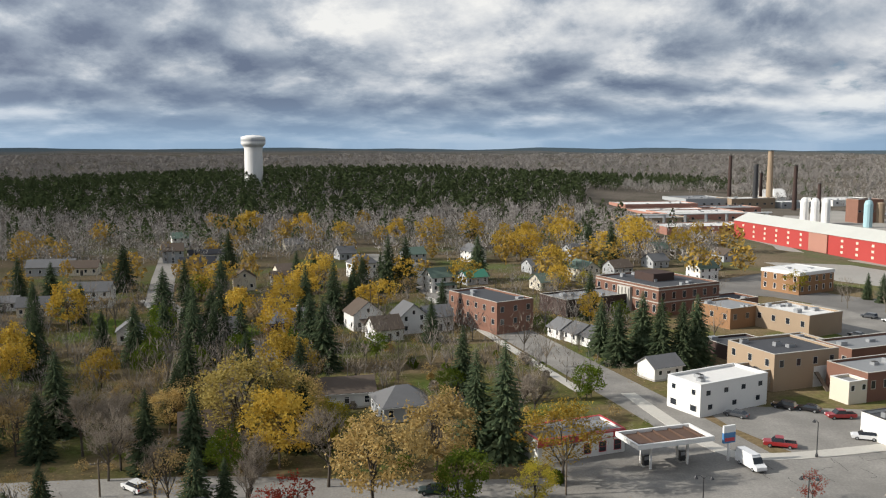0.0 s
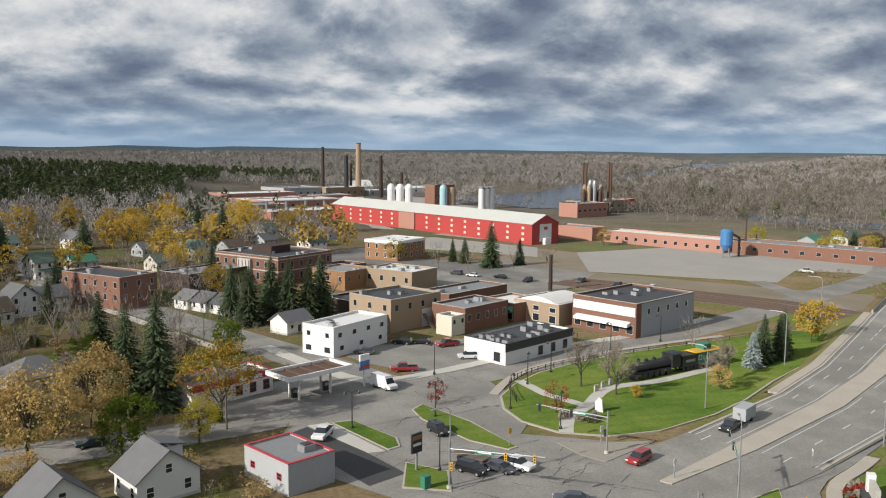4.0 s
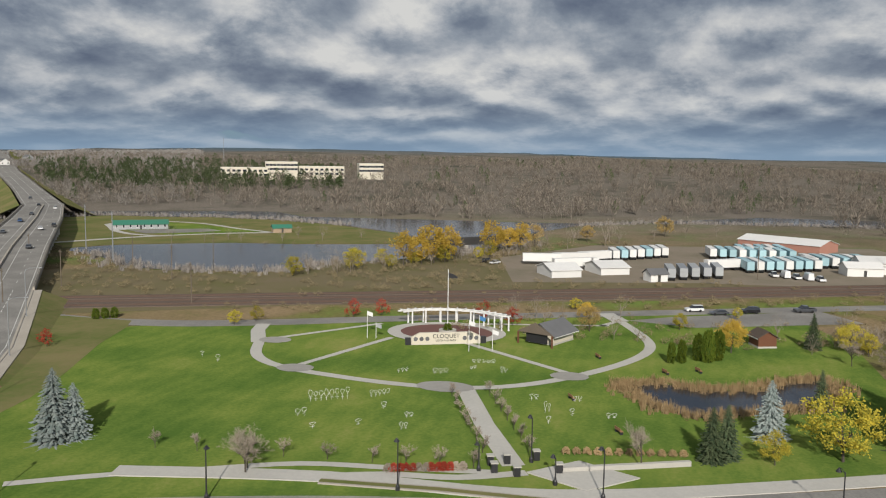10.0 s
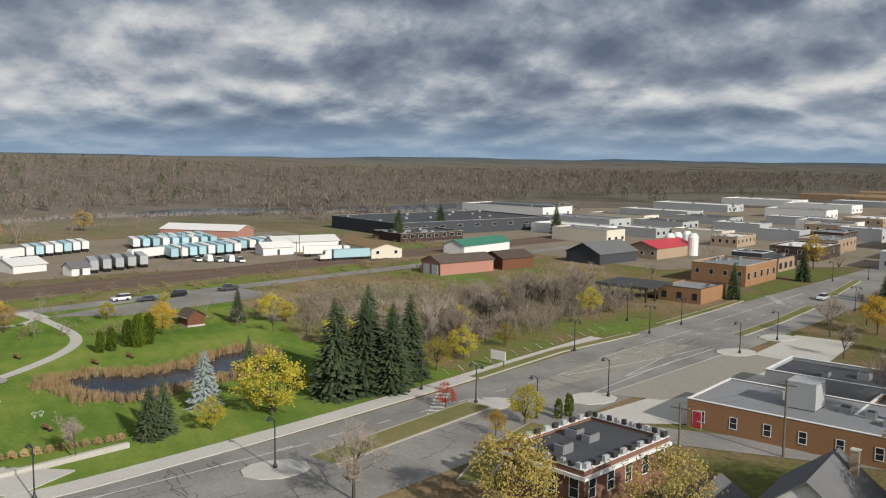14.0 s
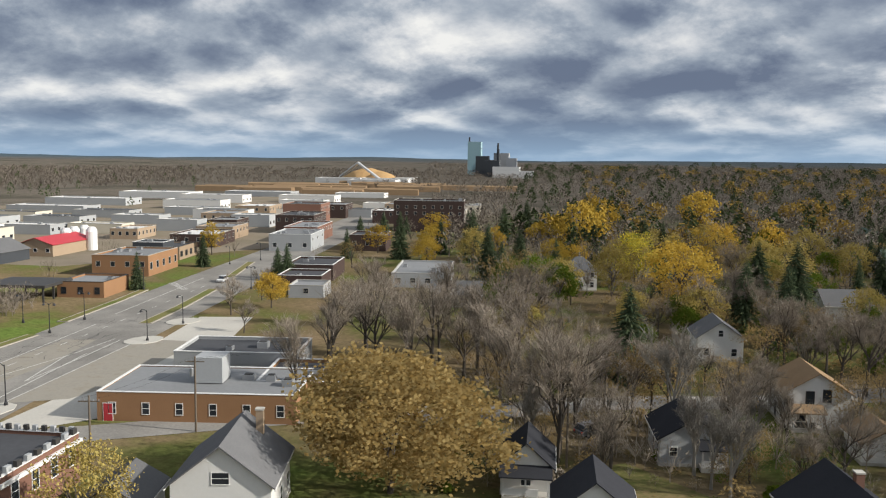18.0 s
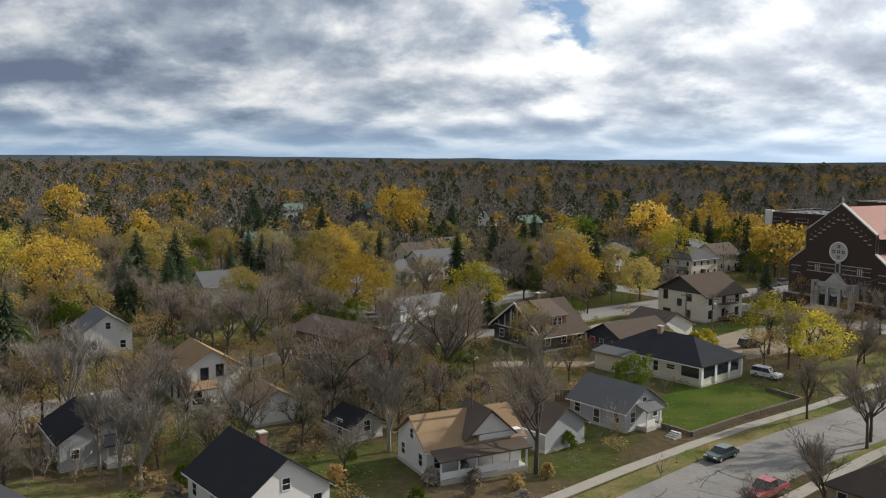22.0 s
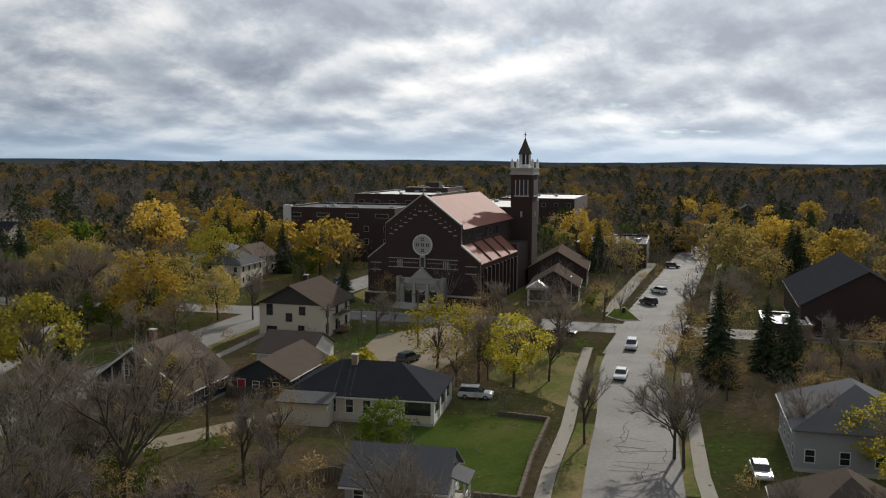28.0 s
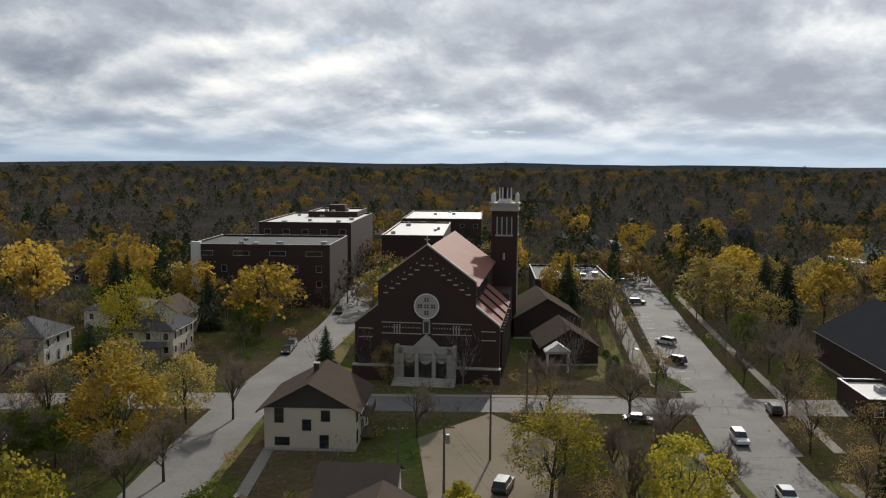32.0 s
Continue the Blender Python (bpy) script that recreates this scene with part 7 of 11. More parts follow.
part("text_bar", Shape().box(-0.8, -0.19, 3.6, 0.8, 0.19, 4.0), TRIM, sign)
bin_ob = thing("green_box", "bright green utility box on the corner", "box", 33, 107, 0.2, 20)
part("box", Shape().box(-0.5, -0.5, 0, 0.5, 0.5, 1.7), GREEN_METAL, bin_ob)
for x, y, r, lab in ((67, 100.5, 30, "white arrow sign over a yellow marker"), (64, 116, 30, "white diamond sign on a post"), (50, 119, 30, "round sign on a post"), (75, 84, 60, "yellow arrow sign on a post"), (88, 98, 60, "red and white sign on a post")):
    ob = thing("road_sign", lab, "road sign", x, y, 0.22, r, "road signs")
    part("post", Shape().box(-0.05, -0.05, 0, 0.05, 0.05, 2.6), STEEL, ob)
    part("plate", Shape().box(-0.4, -0.09, 1.9, 0.4, -0.05, 2.8), TRIM if "white" in lab else YELLOW, ob)

# ---- veterans park ----
LOOP = smooth([(165.4, 82.4), (156, 78.5), (150, 73.5), (146, 66), (143.5, 56), (142, 47), (141.8, 38), (144, 29), (149, 21.5), (157, 14.5), (167, 8), (177, 3.6), (186, 2.2), (196, 4.0), (212, 9.6)], 4)
strip("path_3", LOOP, 1.15, 0.075, CONCRETE, "pale curved concrete park path", "path")
strip("path_4", [(165, 82.4), (176, 88), (183, 90)], 1.6, 0.08, CONCRETE, "pale concrete park path", "path")
for k, (a, b) in enumerate((((147, 67), (178, 57)), ((157, 15), (178, 41)), ((168, 82), (192, 64)), ((196, 52), (206, 12)), ((205, 14), (213, 10)))):
    strip("path_%d" % (5 + k), [a, b], 0.75, 0.07, CONCRETE, "narrow pale concrete park path", "path")
strip("path_10", [(141.5, 32), (124, 25.2), (108, 18)], 1.55, 0.08, CONCRETE, "straight pale concrete walk", "path")
for k, (x, y) in enumerate(((142.5, 36), (156, 16), (147, 66), (168, 80))):
    sheet("path_pad_%d" % (k + 1), [(x + 3.4 * math.cos(a) , y + 5.2 * math.sin(a)) for a in [i * 0.5236 for i in range(12)]] if k == 0 else [(x + 3 * math.cos(i * 0.5236), y + 3.6 * math.sin(i * 0.5236)) for i in range(12)], 0.09, GRAVEL, "oval grey paved pad on the path", "path")
strip("path_11", smooth([(84.5, 76), (90.5, 66.2), (95.5, 56), (101, 44.7), (103, 32), (105, 20)], 4), 0.8, 0.08, CONCRETE, "pale concrete path by the street", "path")
strip("path_12", smooth([(97, 42), (100.5, 33), (102, 24), (106, 16)], 4), 0.9, 0.085, CONCRETE, "pale concrete path by the street", "path")
strip("pavement_5", smooth([(92, 66), (97.5, 40), (99.5, 12), (111, -17), (128, -52), (136, -67), (152, -98)], 6), 1.7, 0.17, CONCRETE, "pale concrete pavement beside the avenue", "pavement", 0.14)
sheet("garden_1", [(106, 16), (112, 10), (108, 2), (102, 8)], 0.2, CONCRETE, "pale paved park entrance terrace", "terrace", 0.2)
CX, CY = 187, 47.0
sheet("plaza_1", [(CX + 11.5 * math.cos(i * 0.19635), CY + 13.5 * math.sin(i * 0.19635)) for i in range(32)], 0.09, CONCRETE, "pale concrete ring round the plaza", "plaza")
sheet("plaza_2", [(CX + 8.5 * math.cos(i * 0.19635), CY + 10.5 * math.sin(i * 0.19635)) for i in range(32)], 0.11, PLAZA, "dark red paved plaza", "plaza")
ring = thing("planter_ring", "round stone planter with a green shrub", "planter", CX + 1, CY, 0.1)
part("rim", Shape().lathe([(2.0, 0), (2.0, 0.4), (1.6, 0.4), (1.5, 0.2)], 20), STONE, ring)
shrub(CX + 1, CY, 1.9, LEAF_GREEN, "green shrub in the round planter")
pole = thing("flagpole", "tall white flagpole with a hanging flag", "flagpole", CX + 1, CY, 0.3)
part("pole", Shape().tube((0, 0, 0), (0, 0, 13.5), 0.13, 0.07, 8), TRIM, pole)
part("ball", Shape().lathe([(0.05, 13.5), (0.16, 13.7), (0.05, 13.9)], 8), TRIM, pole)
part("flag", Shape().extrude_x([(0.05, 13.2), (-1.6, 12.7), (-2.3, 12.0), (-1.0, 11.9), (0.05, 12.0)], -0.03, 0.03), IRON, pole, "dark drooping flag")
for x, y, h, mat in ((176, 62, 6, TRIM), (173, 36.5, 7, BLUE), (170, 38, 6.5, TRIM), (176, 60, 3.5, GREY_WALL), (172, 33.5, 4.5, TRIM)):
    fp = thing("flagpole", "slim flagpole with a small flag", "flagpole", x, y, 0.05, 0, "small flagpoles")
    part("pole", Shape().tube((0, 0, 0), (0, 0, h), 0.07, 0.05, 6), TRIM, fp)
    part("flag", Shape().extrude_x([(0, h - 0.1), (-1.3, h - 0.5), (-1.2, h - 1.3), (0, h - 1.0)], -0.03, 0.03), mat, fp)
pergola = thing("pergola", "curved white pergola with paired columns", "pergola", CX, CY, 0.05)
arc = [radians(a) for a in range(-62, 63, 4)]
for r in (11.0, 12.4):
    s = Shape()
    for a, b in zip(arc, arc[1:]):
        s.prism([((r - 0.15) * math.cos(a), (r - 0.15) * math.sin(a) * 1.2), ((r + 0.15) * math.cos(a), (r + 0.15) * math.sin(a) * 1.2), ((r + 0.15) * math.cos(b), (r + 0.15) * math.sin(b) * 1.2), ((r - 0.15) * math.cos(b), (r - 0.15) * math.sin(b) * 1.2)], 2.9, 3.25)
    part("beam", s, TRIM, pergola)
for k, a in enumerate(arc[::2]):
    part("rafter", Shape().box(10.5, -0.08, 3.25, 12.9, 0.08, 3.45), TRIM, pergola, at=pose(0, 12.0 * 0.2 * math.sin(a), 0, 0, 0, math.degrees(a)))
    if k % 2 == 0:
        for r in (11.0, 12.4):
            part("column", Shape().lathe([(0.26, 0), (0.2, 0.3), (0.18, 2.9)], 10), TRIM, pergola, at=Matrix.Translation((r * math.cos(a), r * 1.2 * math.sin(a), 0)))
wall = thing("park_sign", "broad cream stone park sign wall with round seals", "sign", 175.3, 44.2, 0.05, -66)
part("wall", Shape().prism([(-7.4, -0.35), (7.4, -0.35), (7.4, 0.35), (-7.4, 0.35)], 0, 1.6).prism([(-7.4, -0.35), (7.4, -0.35), (7.4, 0.35), (-7.4, 0.35)], 1.6, 2.5, [(-5.6, -0.35), (5.6, -0.35), (5.6, 0.35), (-5.6, 0.35)]), CREAM, wall)
for e in (-1, 1):
    part("side_block", Shape().box(e * 8.1 - 0.55, -0.4, 0, e * 8.1 + 0.55, 0.4, 1.5), IRON, wall, "black polished side block")
    for k in range(3):
        part("seal", Shape().tube((e * (4.0 + 1.25 * k), -0.42, 1.25), (e * (4.0 + 1.25 * k), -0.35, 1.25), 0.45, 0.45, 14), ROOF_GREY, wall)


def words(parent, text, size, x, y, z, mat, turn=0):
    curve = bpy.data.curves.new("lettering", "FONT")
    curve.body, curve.size, curve.align_x, curve.extrude = text, size, "CENTER", 0.02
    me = bpy.data.meshes.new_from_object(bpy.data.objects.new("lettering", curve))
    me.materials.clear()
    me.materials.append(mat)
    return part("lettering", me, None, parent, at=pose(x, y, z, 90, 0, turn))


words(wall, "CLOQUET", 1.25, 0, -0.38, 1.35, IRON)
words(wall, "VETERANS PARK", 0.6, 0, -0.38, 0.6, IRON)
pav = house("timber picnic pavilion with a broad grey roof", 185.5, 23.2, 8.2, 6.2, 2.5, 1.9, -24, CREAM, ROOF_GREY, rows=(), doors=(), name="pavilion", over=0.9)
# black panel paints the shade inside the pavilion's open end
part("open_bay", Shape().box(-5.85, -2.6, 0.5, -5.72, 2.6, 2.5), IRON, pav, "dark open bay")
part("gable_truss", Shape().extrude_x([(-4.6, 2.6), (4.6, 2.6), (0, 4.9)], -6.6, -6.4), TIMBER, pav, "weathered timber gable truss")
for e in (-4.2, 4.2):
    part("post", Shape().box(-6.7, e - 0.15, 0, -6.4, e + 0.15, 2.6), WOOD_BROWN, pav)
sheet("car_park_4", [(214, 8), (222, -2), (243, -40), (228, -48), (210, -8)], 0.06, ASPHALT, "park car park with white bays", "car park")
strip("path_13", [(212, 9.6), (222, 14)], 2.2, 0.09, CONCRETE, "pale concrete path to the park road", "path")


def light_frame(x, y, tall, wide, dice):
    """A white wire display on the grass: thin uprights and rounded loops, one bar for each figure."""
    ob = thing("light_display", "white wire light display figures on the lawn", "display frame", x, y, 0.03, -60 + dice.uniform(-25, 25), "light displays on the lawn")
    n = max(1, round(wide / 0.9))
    for i in range(n):
        bx, h, s, last = (i - (n - 1) / 2) * wide / n, tall * dice.uniform(0.7, 1.0), Shape(), None
        rx, rz = 0.38 * wide / n, h * dice.uniform(0.2, 0.36)
        s.tube((bx, 0, 0), (bx, 0, h - 2 * rz), 0.022, 0.022, 4)
        for k in range(11):
            a = k / 10 * 6.283 - 1.57
            wob = 1 + 0.25 * math.sin(3 * a + i)
            q = Vector((bx + rx * wob * math.cos(a), 0, h - rz + rz * math.sin(a)))
            if last:
                s.tube(last, q, 0.022, 0.022, 4)
            last = q
        s.tube((bx - rx * 0.8, 0, h * 0.28), (bx + rx * 0.8, 0, h * 0.28), 0.02, 0.02, 4)
        part("frame_bar", s, TRIM, ob)


display_dice = random.Random(12)
for x, y, tall, wide in ((129, 52, 2.1, 6.9), (120, 53, 1.6, 2.1), (115, 49, 1.2, 1.3), (118, 43, 1.2, 1.2), (134, 45, 1.3, 4.3), (127, 42, 1.5, 1.1), (124, 37, 1.1, 1.5), (118, 36, 1.3, 1.6), (150, 87, 1.2, 0.7), (147, 82, 1.8, 1.1), (150, 46, 0.8, 2.5), (151, 39, 1.3, 3.1), (161, 33, 0.9, 4.7), (156, 34, 0.8, 1.7), (155, 28, 1.2, 1.6), (139, 20, 1.3, 1.6), (133, 17, 1.8, 1.7), (127, 16, 1.3, 1.0), (140, 13, 1.1, 1.6), (132, 13, 1.2, 1.3), (132, 7, 1.0, 1.8)):
    light_frame(x, y, tall, wide, display_dice)
tree("blue", 99.5, 80.7, 10.5, "stout blue-grey spruce on the lawn")
tree("blue", 101.5, 79, 8)
trees("red", [(197, 73), (201, 67), (199, 34), (204, 42)], 4.6, 0.15)
tree("rust", 198, 16, 6)
tree("gold", 212, 18, 4.5)
trees("yellow", [(185, 93), (180, 96), (206, -4), (225, 22), (224, -18)], 3.6)
trees("bare", [(210, 30), (213, 24), (206, 36), (96, 50), (217, 10), (203, 27), (216, 36), (190, 10)], 5.5)
tree("bare", 97.5, 50.5, 6)
for k in range(9):
    tree("bare", 101 + 0.6 * k, 66 - 6 * k if k < 5 else 58 - 4.4 * k, 2.6, "young staked sapling on the lawn")
for k in range(7):
    for e in (-3.2, 3.2):
        tree("bare", 138 - 4.2 * k - 0.4 * e, 30.4 - 1.75 * k + 0.92 * e, 2.6, "young sapling beside the walk")
for k in range(13):
    shrub(101.5 + 0.55 * (k % 7) + 0.3 * (k // 7), 33 - 1.5 * (k % 7) - 0.6 * (k // 7), 1.1, LEAF_RED if k % 3 else TWIG, "low dark red bedding shrub")
for x, y in ((176, 130), (177.5, 128.5), (179, 127)):
    arborvitae(x, y, 2.6, 0.6, "small clipped evergreen shrub")
trees("red", [(150, 124), (154, 126), (148, 121)], 2.6)
corner = thing("corner_monument", "pale stone corner monument on dark steps", "monument", 87.8, 86.3, 0.05, 57, size=1.05)
part("step", Shape().box(-3, -1.4, 0, 3, 1.4, 0.5), DARK_TRIM, corner)
part("slab", Shape().box(-2.2, -0.3, 0.5, 2.2, 0.3, 2.2), STONE, corner)
part("slab_end", Shape().box(1.6, -0.5, 0.5, 2.6, 0.5, 2.8), TRIM, corner)
for k in range(8):
    shrub(84.6 + 0.75 * k, 86.6 + 0.5 * k + 0.8 * (k % 3), 1.0, TWIG if k % 2 else LEAF_RED, "low bedding shrub at the corner")

# pond with reeds
sheet("water_4", [(152.5, 7), (156, 0), (153.5, -8), (155, -15), (163, -22), (167, -28), (160, -31), (147, -25), (140, -13), (136.5, -7), (139.5, 1)], 0.06, WATER, "small dark pond in the park", "pond")
reed_dice = np.random.default_rng(4)
POND = [(152.5, 7), (156, 0), (153.5, -8), (155, -15), (163, -22), (167, -28), (160, -31), (147, -25), (140, -13), (136.5, -7), (139.5, 1)]


def reed_tuft(seed):
    d = np.random.default_rng(seed)
    v, f = [], []
    for i in range(12):
        a, r = d.uniform(0, 6.283), d.uniform(0, 0.5)
        x, y, h = r * math.cos(a), r * math.sin(a), d.uniform(0.6, 1.0)
        b = len(v)
        v += [(x - 0.06, y, 0), (x + 0.06, y, 0), (x + d.uniform(-0.3, 0.3), y + d.uniform(-0.3, 0.3), h)]
        f.append((b, b + 1, b + 2))
    return np.array(v, float), np.array(f)


spots = []
for i in range(len(POND)):
    (x0, y0), (x1, y1) = POND[i - 1], POND[i]
    for _ in range(int(9 * math.hypot(x1 - x0, y1 - y0))):
        t = reed_dice.uniform(0, 1)
        spots.append((x0 + (x1 - x0) * t + reed_dice.normal(0, 1.3), y0 + (y1 - y0) * t + reed_dice.normal(0, 1.3), 0.0, reed_dice.uniform(0.9, 1.8), 1.0))
many("pond_reeds", "dry tan reeds round the pond", [reed_tuft(i) for i in range(4)], spots, REED)
spots = []
for line in (CH1[1:9], CH1[9:14], CH2[1:8], CH2[12:18]):
    for (x0, y0), (x1, y1) in zip(line, line[1:]):
        for _ in range(int(2.2 * math.hypot(x1 - x0, y1 - y0))):
            t = reed_dice.uniform(0, 1)
            spots.append((x0 + (x1 - x0) * t + reed_dice.normal(0, 3.5), y0 + (y1 - y0) * t + reed_dice.normal(0, 3.5), 0.0, reed_dice.uniform(1.2, 3.2), 2.0))
many("river_bank_brush", "tan brush along the river banks", [reed_tuft(i + 9) for i in range(4)], spots, WOODS_BROWN)

# ---- freight yard and sheds east of the railway ----
for x, y in ((289, 34), (301, 19)):
    house("white metal storage shed with roller doors", x, y, 10.5, 13, 2.5, 1.7, -60, WHITE, PALE_ROOF, rows=(), name="storage_shed", doors=())


def trailer(x, y, rot, mat, tractor=None):
    ob = thing("semi_trailer", "long box semi-trailer parked in the yard", "trailer", x, y, 0.05, rot, "parked trailers")
    part("box", kept(("trailer", mat.name), lambda: Shape().box(-1.25, -7, 1.15, 1.25, 7, 4.0).mesh("box", mat)), None, ob)
    part("chassis", kept("chassis", lambda: Shape().box(-0.9, -6.8, 0.8, 0.9, 6.8, 1.15).mesh("chassis", IRON)), None, ob)
    tyre = kept("truck_tyre", lambda: Shape().tube((-1.2, 0, 0), (1.2, 0, 0), 0.5, 0.5, 12).mesh("axle_wheels", RUBBER))
    for wy in (-6.0, -4.8):
        part("axle_wheels", tyre, None, ob, at=Matrix.Translation((0, wy, 0.5)))
    if tractor:
        tr = thing("truck_tractor", "truck tractor coupled to a parked trailer", "truck", x - math.sin(radians(rot)) * 9.4, y + math.cos(radians(rot)) * 9.4, 0.05, rot, "truck tractors")
        part("cab", kept(("cab", tractor.name), lambda: Shape().extrude_x([(-1.6, 0.9), (2.6, 0.9), (2.6, 2.0), (1.0, 2.3), (0.5, 3.8), (-1.6, 3.9)], -1.2, 1.2).mesh("cab", tractor)), None, tr)
        part("windscreen", kept("truck_glass", lambda: Shape().box(-1.0, 0.62, 2.4, 1.0, 0.9, 3.3).mesh("windscreen", GLASS)), None, tr)
        part("frame_rails", kept("rails", lambda: Shape().box(-0.5, -3.4, 0.7, 0.5, 2.4, 0.95).mesh("frame_rails", IRON)), None, tr)
        for wy in (-2.6, -1.3, 1.9):
            part("axle_wheels", tyre, None, tr, at=Matrix.Translation((0, wy, 0.5)))


for x, y, r in ((315.5, 43.5, 12), (322, 33.5, 30), (330, 25.5, 40)):
    trailer(x, y, r, WHITE)
trailer(305, 31.5, 210, WHITE, WHITE)
for k in range(7):
    trailer(341 + 2.8 * k, 19 - 3.0 * k, -78, (WHITE, TEAL, WHITE)[k % 3])
for k in range(5):
    trailer(294 + 2.4 * k, -2 - 3.8 * k, -85, (GREY_WALL, STEEL)[k % 2])
house("small white shed with a grey roof", 286, 2.5, 6, 5, 2.6, 1.4, -60, WHITE, ROOF_GREY, name="storage_shed", rows=())
trailer(320, -20, 35, WHITE)
for k in range(8):
    trailer(322 + 1.8 * k, -28 - 3.4 * k, -80, (TEAL, WHITE, TEAL)[k % 3], (TEAL, WHITE)[k % 2])
for k in range(9):
    trailer(361 + 0.4 * k, -18 - 3.7 * k, -84, (WHITE, TEAL, TEAL)[k % 3], WHITE if k % 2 else None)
for k in range(5):
    trailer(372 + 1.5 * k, -30 - 3.9 * k, -84, (TEAL, WHITE)[k % 2], TEAL if k % 2 else None)
for k in range(5):
    car("van" if k % 2 else "pickup", "white", 309 - 1.6 * k, -36 - 3.4 * k, -80, "white work van parked in the freight yard")
for k in range(6):
    trailer(343 + 1.2 * k, -52 - 3.8 * k, -82, (WHITE, TEAL)[k % 2], (WHITE, TEAL)[k % 2])
trailer(311, -81, 175, WHITE, WHITE)
trailer(297.5, -88, 5, TEAL, WHITE)
house("small white shed with a pale roof", 324, -66, 12, 8, 3, 1.6, -80, WHITE, PALE_ROOF, name="storage_shed", rows=())
house("red freight shed with a white roof", 405, -52, 38, 16, 3.4, 2.0, 54, PINK_WALL, PALE_ROOF, rows=(), doors=(), name="freight_shed")
house("white metal truck repair workshop", 334, -79, 26, 12, 4.0, 1.8, 95, WHITE, PALE_ROOF, rows=[(0, 5, 2.4, 3, 3)], name="workshop")
house("cream metal workshop with a tan roof", 316, -100, 38, 12, 3.8, 1.7, 4, CREAM, ROOF_GOLD, rows=[(3, 2, 2.4, 1.2, 1.2)], name="workshop")
flat_building("plant_building", "very large dark flat-roofed plant", 416, -172, 60, 96, 6.4, 14, DARK_WALL, TAR, [(3, 9, 4, 3, 1.2)], STONE, 12)
flat_building("plant_office", "low dark office block with a canopy", 366, -140, 22, 34, 3.8, 14, DARK_BRICK, TAR, [(3, 8, 2.4, 2.4, 1.4)], STONE, 12)
house("white shed with a green roof", 311, -144, 30, 10, 3.4, 2.0, 118, WHITE, GREEN_METAL, rows=(), name="shed")
hut = house("tan depot with a brown roof and two white doors", 257, -112, 22, 10, 4.0, 1.8, 105, PINK_WALL, ROOF_BROWN, rows=(), doors=(), name="depot")
for e in (-2.2, 2.2):
    part("overhead_door", Shape().box(-1.6, -0.06, 0, 1.6, 0.04, 3.2), TRIM, hut, at=pose(11.05, e, 0, 0, 0, 90))
for e in (-3, 1, 4):
    part("mural_mark", Shape().tube((e, -5.08, 2.4), (e, -5.0, 2.4), 0.9, 0.9, 12), ROOF_BROWN, hut)
house("brown depot wing with dark doors", 263, -133, 14, 11, 3.8, 1.9, 105, WOOD_BROWN, ROOF_BROWN, rows=[(0, 2, 1.8, 2.6, 2.4)], name="depot")
house("dark timber office with a broad grey roof", 268, -174, 22, 15, 3.8, 3.4, 110, DARK_WALL, ROOF_GREY, rows=[(0, 4, 2.2, 2.2, 1.6)], name="office")
shed = house("long shed with a bright red roof", 275, -205, 26, 13, 4.2, 2.2, 112, TAN_WALL, RED_TRIM, rows=[(1, 3, 2.2, 1.2, 1.2)], name="shed")
for x, y in ((272, -218), (277, -222), (283, -219), (286, -226), (280, -213)):
    tank = thing("tank", "white upright tank beside the red-roofed shed", "tank", x, y, 0, 0, "white tanks")
    part("shell", Shape().lathe([(2.0, 0), (2.0, 7), (1.2, 8.2)], 14), TRIM, tank)
yard_dice = random.Random(77)
for x, y, w, d in ((335, -210, 30, 14), (372, -225, 40, 18), (410, -255, 46, 20), (350, -250, 24, 14), (512, -265, 70, 30), (385, -290, 30, 16), (330, -270, 26, 12), (440, -300, 40, 16), (360, -320, 26, 14), (410, -340, 34, 16), (310, -300, 20, 12), (470, -350, 50, 20), (340, -360, 30, 14), (300, -340, 20, 14), (385, -385, 34, 16), (520, -420, 60, 24), (430, -430, 40, 18), (330, -410, 26, 14), (480, -500, 50, 20), (370, -470, 30, 16), (560, -520, 60, 30), (420, -540, 44, 20), (300, -430, 22, 16), (330, -510, 30, 16), (520, -600, 60, 26), (440, -640, 44, 20)):
    flat_building("yard_building", "low pale commercial building with a flat roof", x, y, w, d, yard_dice.uniform(4, 6.5), 22, yard_dice.choice((WHITE, GREY_WALL, CREAM, WHITE, GREY_WALL)), yard_dice.choice((PALE_ROOF, GREY_ROOF, PALE_ROOF, TAR)), [(3, 3, 2.2, 1.8, 1.4), (0, 3, 2.2, 1.8, 1.4)], STONE, 2)
trees("spruce", [(388, -160), (372, -215), (365, -130)], 15, 0.15)

# ---- down the avenue ----
office = flat_building("bank_pavilion", "low brick pavilion with a dark canopy roof", 187, -150, 15, 12, 4.0, 296, ORANGE_BRICK, GREY_ROOF, [(3, 3, 1.8, 1.2, 1.6)], DARK_TRIM, 1)
canopy = thing("drive_canopy", "dark flat drive-through canopy on slim posts", "canopy", 195, -138, 0, 296)
part("roof", Shape().box(-9, -8, 3.5, 5, 8, 4.2), DARK_TRIM, canopy)
for x0 in (-8, -3, 2):
    for y0 in (-7, 0, 7):
        part("post", Shape().box(x0 - 0.2, y0 - 0.2, 0, x0 + 0.2, y0 + 0.2, 3.5), DARK_TRIM, canopy)
flat_building("office_block", "tan brick office with a flat roof", 212, -186, 24, 17, 6.2, 296, ORANGE_BRICK, GREY_ROOF, [(3, 4, 3.6, 1.2, 1.4), (0, 5, 3.0, 1.6, 2.0)], STONE, 5)
